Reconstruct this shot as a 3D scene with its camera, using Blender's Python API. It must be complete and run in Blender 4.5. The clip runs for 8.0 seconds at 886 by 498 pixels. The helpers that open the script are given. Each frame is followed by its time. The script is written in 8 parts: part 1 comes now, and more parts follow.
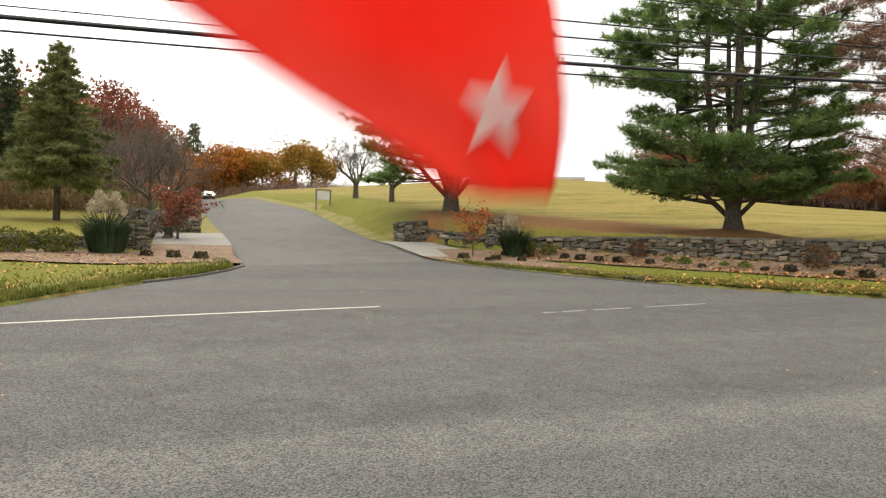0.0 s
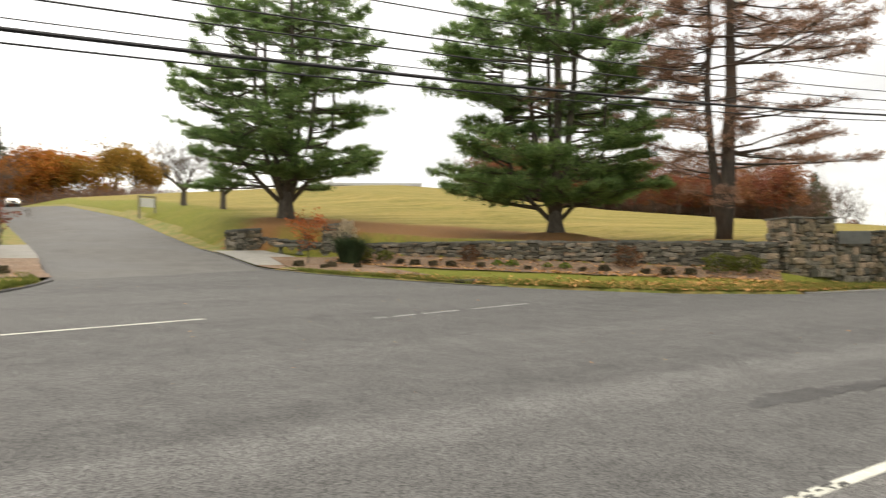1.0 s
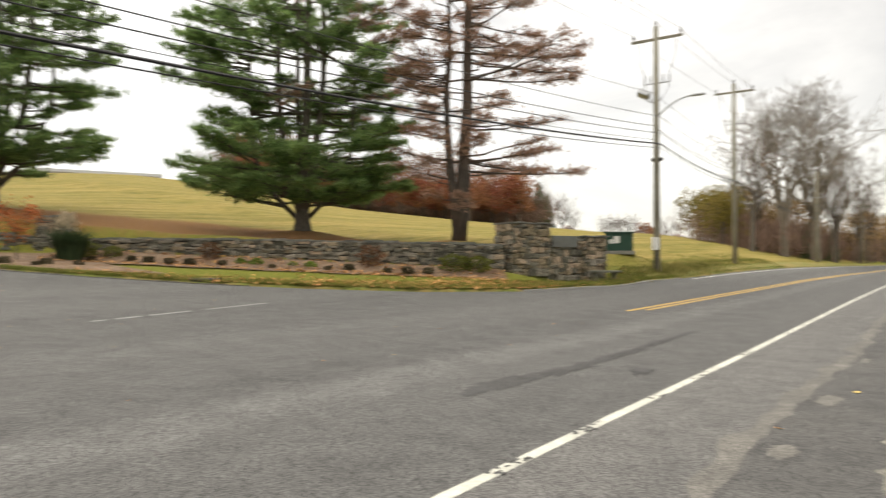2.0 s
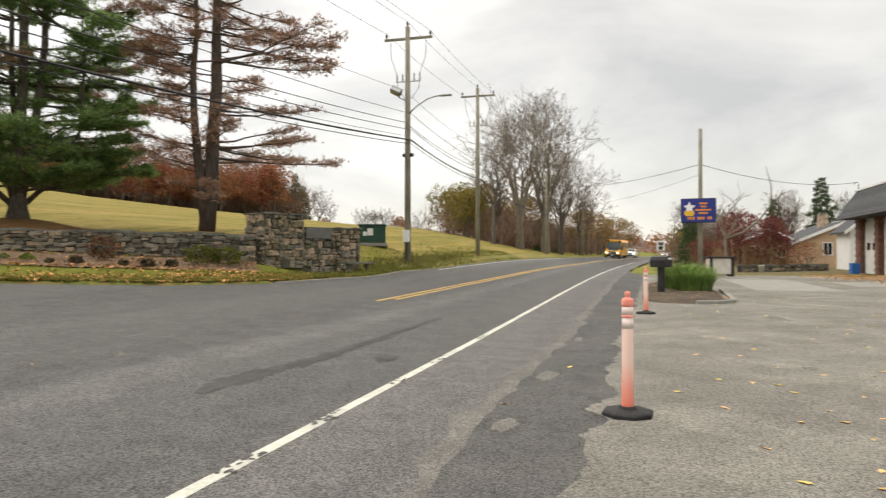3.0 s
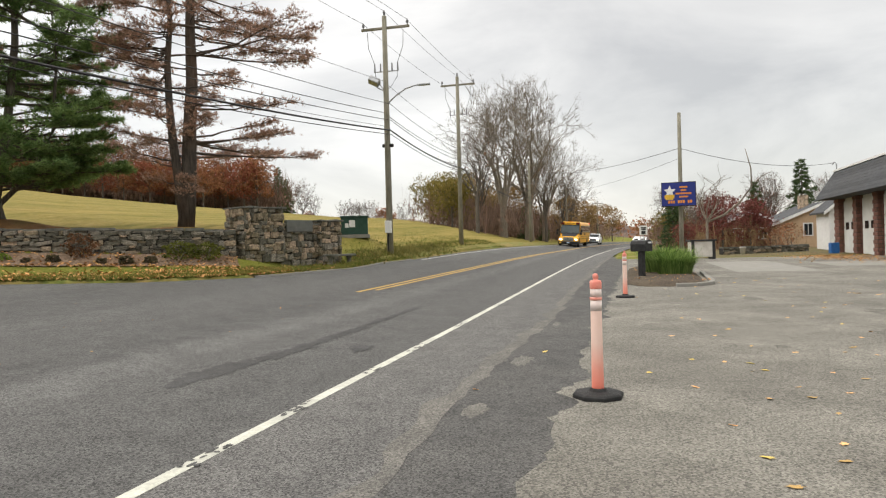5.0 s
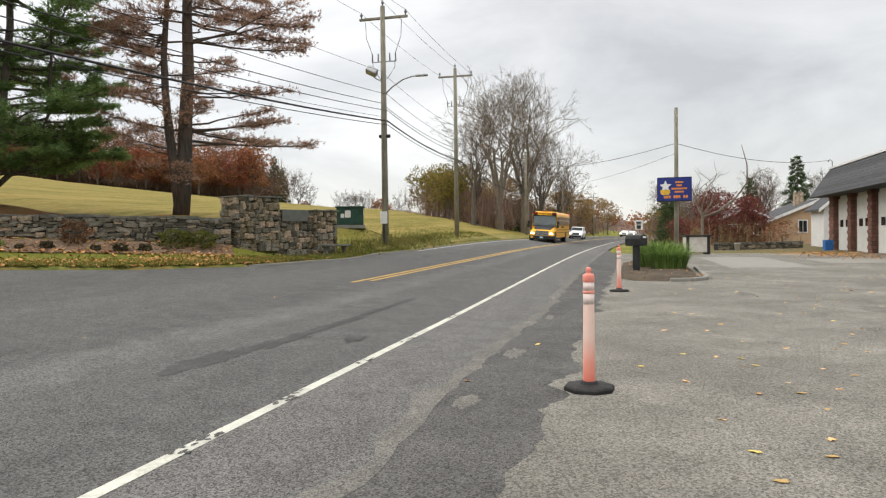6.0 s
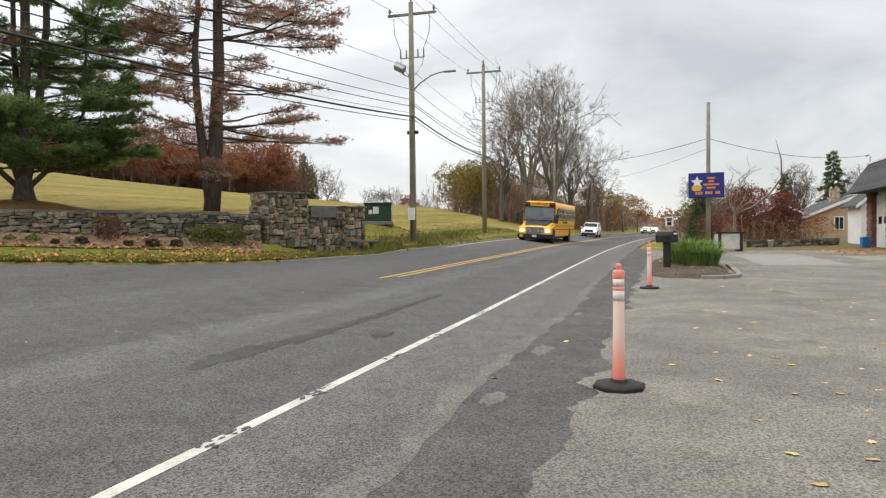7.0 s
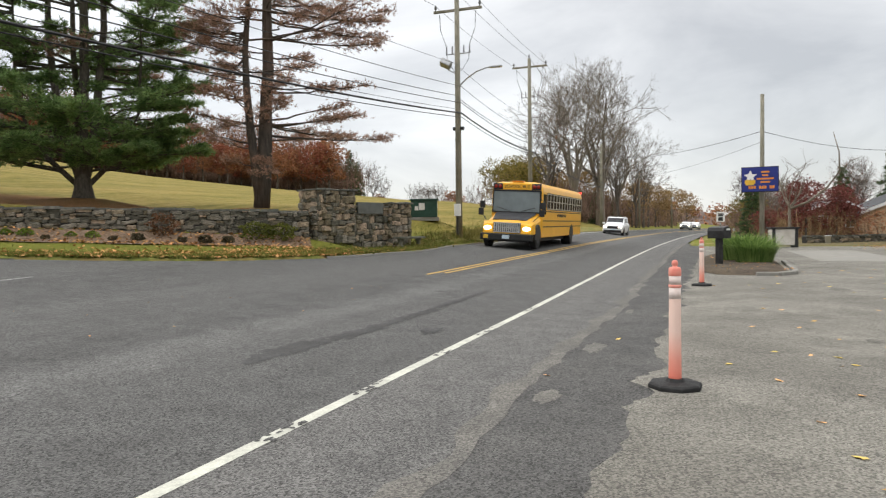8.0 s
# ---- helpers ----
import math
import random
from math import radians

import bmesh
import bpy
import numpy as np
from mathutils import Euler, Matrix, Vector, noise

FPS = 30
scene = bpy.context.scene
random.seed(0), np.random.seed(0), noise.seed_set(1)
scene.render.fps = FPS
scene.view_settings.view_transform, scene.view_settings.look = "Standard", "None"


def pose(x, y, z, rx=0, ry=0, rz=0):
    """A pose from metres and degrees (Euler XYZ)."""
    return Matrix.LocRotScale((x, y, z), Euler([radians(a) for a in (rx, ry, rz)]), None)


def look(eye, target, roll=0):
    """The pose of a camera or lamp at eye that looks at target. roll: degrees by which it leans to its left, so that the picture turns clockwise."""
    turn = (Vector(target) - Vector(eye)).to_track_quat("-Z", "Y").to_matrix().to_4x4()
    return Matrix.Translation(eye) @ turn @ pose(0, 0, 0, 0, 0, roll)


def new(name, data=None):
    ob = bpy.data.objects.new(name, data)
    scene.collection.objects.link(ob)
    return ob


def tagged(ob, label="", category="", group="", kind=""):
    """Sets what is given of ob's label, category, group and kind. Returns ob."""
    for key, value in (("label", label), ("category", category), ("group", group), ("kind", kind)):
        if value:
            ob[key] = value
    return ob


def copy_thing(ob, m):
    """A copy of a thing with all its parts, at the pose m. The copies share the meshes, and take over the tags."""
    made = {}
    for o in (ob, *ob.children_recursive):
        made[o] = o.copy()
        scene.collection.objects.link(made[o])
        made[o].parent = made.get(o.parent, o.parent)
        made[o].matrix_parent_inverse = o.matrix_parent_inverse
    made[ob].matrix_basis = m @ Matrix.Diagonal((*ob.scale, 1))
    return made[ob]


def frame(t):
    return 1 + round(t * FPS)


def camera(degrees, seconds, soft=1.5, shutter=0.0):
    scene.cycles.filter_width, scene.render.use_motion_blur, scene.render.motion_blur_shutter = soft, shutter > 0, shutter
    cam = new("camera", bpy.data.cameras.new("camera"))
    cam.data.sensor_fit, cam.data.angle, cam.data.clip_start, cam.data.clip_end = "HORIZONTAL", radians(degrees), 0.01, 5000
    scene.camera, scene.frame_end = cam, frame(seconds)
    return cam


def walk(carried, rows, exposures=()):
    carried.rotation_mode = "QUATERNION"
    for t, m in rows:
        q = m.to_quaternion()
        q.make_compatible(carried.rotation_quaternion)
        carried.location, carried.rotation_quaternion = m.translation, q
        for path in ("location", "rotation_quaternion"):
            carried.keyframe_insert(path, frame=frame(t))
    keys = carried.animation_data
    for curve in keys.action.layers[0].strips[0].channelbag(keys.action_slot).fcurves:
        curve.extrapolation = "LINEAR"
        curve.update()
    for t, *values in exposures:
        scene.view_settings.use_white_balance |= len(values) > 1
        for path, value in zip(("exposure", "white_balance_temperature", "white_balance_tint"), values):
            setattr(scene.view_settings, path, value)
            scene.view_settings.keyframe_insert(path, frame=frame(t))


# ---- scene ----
cam = camera(64.3, 8.0, soft=1.2, shutter=0.4)
PATH = [
    (0, (-0.026, -0.048, 1.501), (0.713, 1.81, 1.53), 1.1),
    (0.3, (-0.019, -0.077, 1.509), (0.727, 1.778, 1.558), 0.8),
    (0.5, (0.003, -0.13, 1.519), (0.808, 1.7, 1.594), 0.5),
    (1, (0.083, -0.256, 1.516), (1.218, 1.39, 1.565), -0.3),
    (1.5, (0.172, -0.391, 1.535), (1.514, 1.092, 1.572), -0.5),
    (2, (0.176, -0.472, 1.534), (1.806, 0.686, 1.577), 0.1),
    (2.2, (0.188, -0.487, 1.529), (1.91, 0.529, 1.57), -0.1),
    (3.3, (0.359, -0.572, 1.49), (2.301, -0.091, 1.511), -0.3),
    (3.5, (0.353, -0.563, 1.494), (2.295, -0.086, 1.517), -0.5),
    (4, (0.345, -0.566, 1.481), (2.282, -0.068, 1.497), -0.9),
    (4.5, (0.418, -0.679, 1.46), (2.35, -0.163, 1.462), -1.7),
    (6, (0.412, -0.736, 1.455), (2.349, -0.239, 1.426), -0.7),
    (6.5, (0.439, -0.731, 1.445), (2.366, -0.195, 1.411), -0.7),
    (7, (0.471, -0.726, 1.444), (2.386, -0.153, 1.406), -0.6),
    (7.5, (0.465, -0.693, 1.447), (2.364, -0.068, 1.406), -0.6),
    (8, (0.458, -0.658, 1.452), (2.333, 0.035, 1.404), -0.7),
]
walk(cam, [(t, look(eye, target, roll)) for t, eye, target, roll in PATH],
     exposures=[(0, 0.26, 7050, 10), (1.5, 0.28, 7050, 10), (2.2, 0.26, 7050, 10), (3.3, 0.06, 6900, 10), (4.7, 0.04, 6800, 10), (6.5, 0.02, 6500, 10), (8, 0.0, 6450, 10)])
# ---- light ----
SUN_EL, SUN_AZ = 40.0, 105.0      # soft light through thin cloud, over the field
world = bpy.data.worlds.new("overcast_sky")
scene.world = world
world.use_nodes = True
wn, wl = world.node_tree.nodes, world.node_tree.links
wn.clear()


def wnode(kind, **values):
    n = wn.new(kind)
    for key, value in values.items():
        n.inputs[key].default_value = value
    return n


w_out = wn.new("ShaderNodeOutputWorld")
w_bg = wnode("ShaderNodeBackground", Strength=1.0)
w_sky = wn.new("ShaderNodeTexSky")
w_sky.sky_type, w_sky.sun_disc = "NISHITA", False
w_sky.sun_elevation, w_sky.sun_rotation = radians(SUN_EL), radians(90 - SUN_AZ)
w_co = wn.new("ShaderNodeTexCoord")
w_sep = wn.new("ShaderNodeSeparateXYZ")
w_grad = wn.new("ShaderNodeValToRGB")          # an overcast dome: zenith about three times the horizon
w_grad.color_ramp.elements[0].position, w_grad.color_ramp.elements[0].color = 0.0, (0.645, 0.64, 0.63, 1)
w_grad.color_ramp.elements[1].position, w_grad.color_ramp.elements[1].color = 1.0, (2.62, 2.56, 2.45, 1)
mid = w_grad.color_ramp.elements.new(0.33)
mid.color = (0.735, 0.728, 0.715, 1)
w_map = wn.new("ShaderNodeMapping")
w_map.inputs["Scale"].default_value = (1.0, 1.0, 3.2)
w_cloud = wnode("ShaderNodeTexNoise", Scale=2.1, Detail=7.0, Roughness=0.55, Distortion=0.5)
w_ramp = wn.new("ShaderNodeValToRGB")
w_ramp.color_ramp.elements[0].position, w_ramp.color_ramp.elements[0].color = 0.36, (0.75, 0.755, 0.765, 1)
w_ramp.color_ramp.elements[1].position, w_ramp.color_ramp.elements[1].color = 0.66, (1.16, 1.16, 1.155, 1)
w_mul = wn.new("ShaderNodeMixRGB")
w_mul.blend_type = "MULTIPLY"
w_mul.inputs[0].default_value = 1.0
w_mix = wn.new("ShaderNodeMixRGB")
w_mix.blend_type = "ADD"
w_mix.inputs[0].default_value = 0.03
wl.new(w_co.outputs["Generated"], w_sep.inputs[0])
wl.new(w_sep.outputs["Z"], w_grad.inputs[0])
wl.new(w_co.outputs["Generated"], w_map.inputs[0])
wl.new(w_map.outputs[0], w_cloud.inputs["Vector"])
wl.new(w_cloud.outputs[0], w_ramp.inputs[0])
wl.new(w_grad.outputs[0], w_mul.inputs[1])
wl.new(w_ramp.outputs[0], w_mul.inputs[2])
w_side = wn.new("ShaderNodeMapRange")           # the cloud is brighter towards the sun
w_side.inputs["From Min"].default_value, w_side.inputs["From Max"].default_value = -0.2, 1.0
w_side.inputs["To Min"].default_value, w_side.inputs["To Max"].default_value = 0.95, 1.45
wl.new(w_sep.outputs["Y"], w_side.inputs["Value"])
w_mul2 = wn.new("ShaderNodeMixRGB")
w_mul2.blend_type = "MULTIPLY"
w_mul2.inputs[0].default_value = 1.0
wl.new(w_mul.outputs[0], w_mul2.inputs[1])
wl.new(w_side.outputs[0], w_mul2.inputs[2])
wl.new(w_mul2.outputs[0], w_mix.inputs[1])
wl.new(w_sky.outputs[0], w_mix.inputs[2])
wl.new(w_mix.outputs[0], w_bg.inputs["Color"])
wl.new(w_bg.outputs[0], w_out.inputs["Surface"])

sun = new("sun", bpy.data.lights.new("sun", "SUN"))
sun.data.energy, sun.data.angle, sun.data.color = 0.8, radians(40), (1.0, 0.96, 0.9)
ce, se = math.cos(radians(SUN_EL)), math.sin(radians(SUN_EL))
sun.matrix_world = look((math.cos(radians(SUN_AZ)) * ce * 90, math.sin(radians(SUN_AZ)) * ce * 90, se * 90), (0, 0, 0))


# ---- materials ----
def mat(name, c1, c2, scale=3.0, rough=0.85, bump=0.0, bscale=40.0, c3=None, scale3=0.4, amount3=0.5, metal=0.0,
        rnd=0.0, island=0.0, spec=0.3, stretch=(1, 1, 1), lo=0.35, hi=0.65, trans=0.0, emit=None, stretch3=(1, 1, 1), fine=0.0, fscale=120.0):
    """Two-scale procedural surface: c1 to c2 by a fine noise, c3 by a coarse one; rnd and island vary the brightness piece by piece."""
    m = bpy.data.materials.new(name)
    m.use_nodes = True
    nt = m.node_tree
    n, l = nt.nodes, nt.links
    b = n["Principled BSDF"]
    co = n.new("ShaderNodeTexCoord")
    mp = n.new("ShaderNodeMapping")
    mp.inputs["Scale"].default_value = stretch
    l.new(co.outputs["Object"], mp.inputs[0])
    nz = n.new("ShaderNodeTexNoise")
    nz.inputs["Scale"].default_value, nz.inputs["Detail"].default_value = scale, 6.0
    nz.inputs["Roughness"].default_value = 0.65
    l.new(mp.outputs[0], nz.inputs["Vector"])
    rp = n.new("ShaderNodeValToRGB")
    rp.color_ramp.elements[0].position, rp.color_ramp.elements[0].color = lo, (*c1, 1)
    rp.color_ramp.elements[1].position, rp.color_ramp.elements[1].color = hi, (*c2, 1)
    l.new(nz.outputs[0], rp.inputs[0])
    col = rp.outputs[0]
    if c3:
        n3 = n.new("ShaderNodeTexNoise")
        n3.inputs["Scale"].default_value, n3.inputs["Detail"].default_value = scale3, 5.0
        mp3 = n.new("ShaderNodeMapping")
        mp3.inputs["Scale"].default_value = stretch3
        l.new(co.outputs["Object"], mp3.inputs[0])
        l.new(mp3.outputs[0], n3.inputs["Vector"])
        r3 = n.new("ShaderNodeMapRange")
        r3.inputs["From Min"].default_value, r3.inputs["From Max"].default_value = 0.42, 0.62
        r3.inputs["To Max"].default_value = amount3
        l.new(n3.outputs[0], r3.inputs["Value"])
        mx = n.new("ShaderNodeMixRGB")
        l.new(r3.outputs[0], mx.inputs[0])
        l.new(col, mx.inputs[1])
        mx.inputs[2].default_value = (*c3, 1)
        col = mx.outputs[0]
    if fine:
        vf = n.new("ShaderNodeTexVoronoi")
        vf.inputs["Scale"].default_value = fscale
        l.new(mp.outputs[0], vf.inputs["Vector"])
        sp = n.new("ShaderNodeSeparateColor")
        l.new(vf.outputs["Color"], sp.inputs[0])
        mf = n.new("ShaderNodeMapRange")
        mf.inputs["To Min"].default_value, mf.inputs["To Max"].default_value = 1 - fine, 1 + fine
        l.new(sp.outputs[0], mf.inputs["Value"])
        mm = n.new("ShaderNodeMixRGB")
        mm.blend_type = "MULTIPLY"
        mm.inputs[0].default_value = 1.0
        l.new(col, mm.inputs[1])
        l.new(mf.outputs[0], mm.inputs[2])
        col = mm.outputs[0]
    if rnd or island:
        src = n.new("ShaderNodeObjectInfo").outputs["Random"] if rnd else n.new("ShaderNodeNewGeometry").outputs["Random Per Island"]
        amt = rnd or island
        mr = n.new("ShaderNodeMapRange")
        mr.inputs["To Min"].default_value, mr.inputs["To Max"].default_value = 1 - amt, 1 + amt
        l.new(src, mr.inputs["Value"])
        hs = n.new("ShaderNodeHueSaturation")
        l.new(mr.outputs[0], hs.inputs["Value"])
        hr = n.new("ShaderNodeMapRange")
        hr.inputs["To Min"].default_value, hr.inputs["To Max"].default_value = 0.5 + 0.03 * amt, 0.5 - 0.03 * amt
        l.new(src, hr.inputs["Value"])
        l.new(hr.outputs[0], hs.inputs["Hue"])
        l.new(col, hs.inputs["Color"])
        col = hs.outputs[0]
    l.new(col, b.inputs["Base Color"])
    b.inputs["Roughness"].default_value, b.inputs["Metallic"].default_value = rough, metal
    b.inputs["Specular IOR Level"].default_value = spec
    if bump:
        nb = n.new("ShaderNodeTexNoise")
        nb.inputs["Scale"].default_value, nb.inputs["Detail"].default_value = bscale, 4.0
        l.new(mp.outputs[0], nb.inputs["Vector"])
        bp = n.new("ShaderNodeBump")
        bp.inputs["Strength"].default_value, bp.inputs["Distance"].default_value = bump, 0.02
        l.new(nb.outputs[0], bp.inputs["Height"])
        l.new(bp.outputs[0], b.inputs["Normal"])
    if trans:
        tr = n.new("ShaderNodeBsdfTranslucent")
        l.new(col, tr.inputs["Color"])
        ms = n.new("ShaderNodeMixShader")
        ms.inputs[0].default_value = trans
        l.new(b.outputs[0], ms.inputs[1])
        l.new(tr.outputs[0], ms.inputs[2])
        l.new(ms.outputs[0], n["Material Output"].inputs["Surface"])
    if emit:
        b.inputs["Emission Color"].default_value, b.inputs["Emission Strength"].default_value = (*emit[0], 1), emit[1]
    return m


M = {}
M["road"] = mat("worn_asphalt", (0.064, 0.063, 0.061), (0.092, 0.091, 0.088), 2.2, 0.9, 0.5, 90, (0.114, 0.112, 0.108), 0.38, 0.4, fine=0.68, fscale=85, stretch3=(0.05, 1, 1))
M["margin"] = mat("paler_worn_asphalt_margin", (0.088, 0.086, 0.083), (0.124, 0.121, 0.116), 2.2, 0.9, 0.5, 90, (0.148, 0.143, 0.136), 0.38, 0.4, fine=0.7, fscale=85, stretch3=(0.05, 1, 1))
M["side_road"] = mat("faded_asphalt", (0.087, 0.084, 0.078), (0.116, 0.112, 0.104), 1.2, 0.9, 0.4, 60, (0.12, 0.12, 0.12), 0.2, 0.5, fine=0.2, fscale=50)
M["shoulder"] = mat("dark_patched_asphalt", (0.060, 0.059, 0.057), (0.089, 0.087, 0.084), 2.5, 0.92, 0.7, 70, (0.12, 0.116, 0.108), 0.7, 0.35, fine=0.6, fscale=80)
M["dusty"] = mat("sandy_asphalt_strip", (0.128, 0.121, 0.109), (0.164, 0.155, 0.14), 3.0, 0.95, 0.5, 80, (0.10, 0.097, 0.09), 1.2, 0.6, fine=0.5, fscale=80)
M["lot"] = mat("coarse_grey_asphalt", (0.158, 0.150, 0.130), (0.232, 0.221, 0.192), 1.2, 0.95, 1.0, 60, (0.115, 0.108, 0.094), 0.35, 0.5, fine=0.52, fscale=76)
M["tar"] = mat("dark_tar_stain", (0.040, 0.039, 0.038), (0.057, 0.056, 0.054), 3.0, 0.8, 0.4, 70, (0.07, 0.07, 0.07), 1.5, 0.4, fine=0.3, fscale=75)
M["concrete"] = mat("pale_concrete", (0.20, 0.192, 0.17), (0.265, 0.254, 0.226), 2.0, 0.9, 0.3, 60, (0.24, 0.235, 0.22), 0.6, 0.5, fine=0.1)
M["white_line"] = mat("worn_white_road_paint", (0.46, 0.46, 0.40), (0.60, 0.60, 0.52), 9.0, 0.75, 0.3, 90, (0.30, 0.30, 0.27), 1.4, 0.5, fine=0.12, fscale=80)
M["faint_line"] = mat("worn_out_white_road_paint", (0.20, 0.20, 0.195), (0.36, 0.36, 0.345), 5.0, 0.8, 0.3, 90, fine=0.2, fscale=80)
M["yellow_line"] = mat("worn_yellow_road_paint", (0.44, 0.28, 0.06), (0.54, 0.35, 0.09), 7.0, 0.75, 0.3, 90, (0.25, 0.18, 0.08), 1.3, 0.45, fine=0.12)
M["ground"] = None


def worn_band(m, centre, half, gain):
    """A paler polished wheel path along the lane, with ragged soft edges."""
    n, l = m.node_tree.nodes, m.node_tree.links
    b = n["Principled BSDF"]
    co, sp, nz = n.new("ShaderNodeTexCoord"), n.new("ShaderNodeSeparateXYZ"), n.new("ShaderNodeTexNoise")
    nz.inputs["Scale"].default_value, nz.inputs["Detail"].default_value = 1.6, 6.0
    l.new(co.outputs["Object"], sp.inputs[0])
    l.new(co.outputs["Object"], nz.inputs["Vector"])
    off, wide, away = n.new("ShaderNodeMath"), n.new("ShaderNodeMath"), n.new("ShaderNodeMath")
    off.operation, off.inputs[1].default_value = "SUBTRACT", centre
    wide.operation, wide.inputs[1].default_value, wide.inputs[2].default_value = "MULTIPLY_ADD", 0.7, -0.35
    away.operation = "ADD"
    l.new(sp.outputs["Y"], off.inputs[0])
    l.new(nz.outputs[0], wide.inputs[0])
    l.new(off.outputs[0], away.inputs[0])
    l.new(wide.outputs[0], away.inputs[1])
    ab, mr = n.new("ShaderNodeMath"), n.new("ShaderNodeMapRange")
    ab.operation = "ABSOLUTE"
    l.new(away.outputs[0], ab.inputs[0])
    mr.interpolation_type = "SMOOTHSTEP"
    mr.inputs["From Min"].default_value, mr.inputs["From Max"].default_value = half * 0.25, half
    mr.inputs["To Min"].default_value, mr.inputs["To Max"].default_value = 1 + gain, 1.0
    l.new(ab.outputs[0], mr.inputs["Value"])
    hs = n.new("ShaderNodeHueSaturation")
    l.new(mr.outputs[0], hs.inputs["Value"])
    l.new(b.inputs["Base Color"].links[0].from_socket, hs.inputs["Color"])
    l.new(hs.outputs[0], b.inputs["Base Color"])


worn_band(M["road"], 4.75, 0.62, 0.28)
worn_band(M["road"], 8.3, 0.7, 0.10)
M["stone"] = mat("weathered_fieldstone", (0.085, 0.080, 0.064), (0.30, 0.272, 0.212), 9.0, 0.92, 1.0, 22, (0.050, 0.053, 0.044), 3.2, 0.6, rnd=0.55)
M["stone_warm"] = mat("tan_fieldstone", (0.19, 0.148, 0.096), (0.46, 0.37, 0.255), 8.0, 0.92, 1.0, 22, (0.062, 0.058, 0.046), 3.2, 0.6, rnd=0.55)
M["mortar"] = mat("dark_mortar", (0.022, 0.021, 0.019), (0.05, 0.047, 0.042), 9.0, 0.95, 0.6, 40)
M["slate"] = mat("grey_slate_cap", (0.085, 0.083, 0.073), (0.185, 0.178, 0.155), 5.0, 0.85, 0.4, 30, (0.08, 0.09, 0.075), 1.5, 0.5, rnd=0.25)
M["pole"] = mat("weathered_grey_pole_wood", (0.17, 0.16, 0.122), (0.34, 0.315, 0.25), 6.0, 0.9, 0.5, 30, (0.12, 0.115, 0.08), 0.7, 0.5, stretch=(6, 6, 0.5))
M["wire"] = mat("black_cable_sheath", (0.012, 0.012, 0.013), (0.022, 0.022, 0.023), 4.0, 0.6)
M["metal"] = mat("galvanised_steel", (0.30, 0.31, 0.32), (0.42, 0.43, 0.44), 6.0, 0.45, 0.1, 40, metal=0.7)
M["insul"] = mat("grey_porcelain", (0.16, 0.16, 0.17), (0.24, 0.24, 0.25), 6.0, 0.35)
M["white"] = mat("white_painted_metal", (0.66, 0.66, 0.65), (0.76, 0.76, 0.75), 3.0, 0.5, c3=(0.55, 0.54, 0.52), amount3=0.4)
M["black"] = mat("black_rubber", (0.012, 0.012, 0.012), (0.03, 0.03, 0.03), 8.0, 0.75, 0.3, 60)


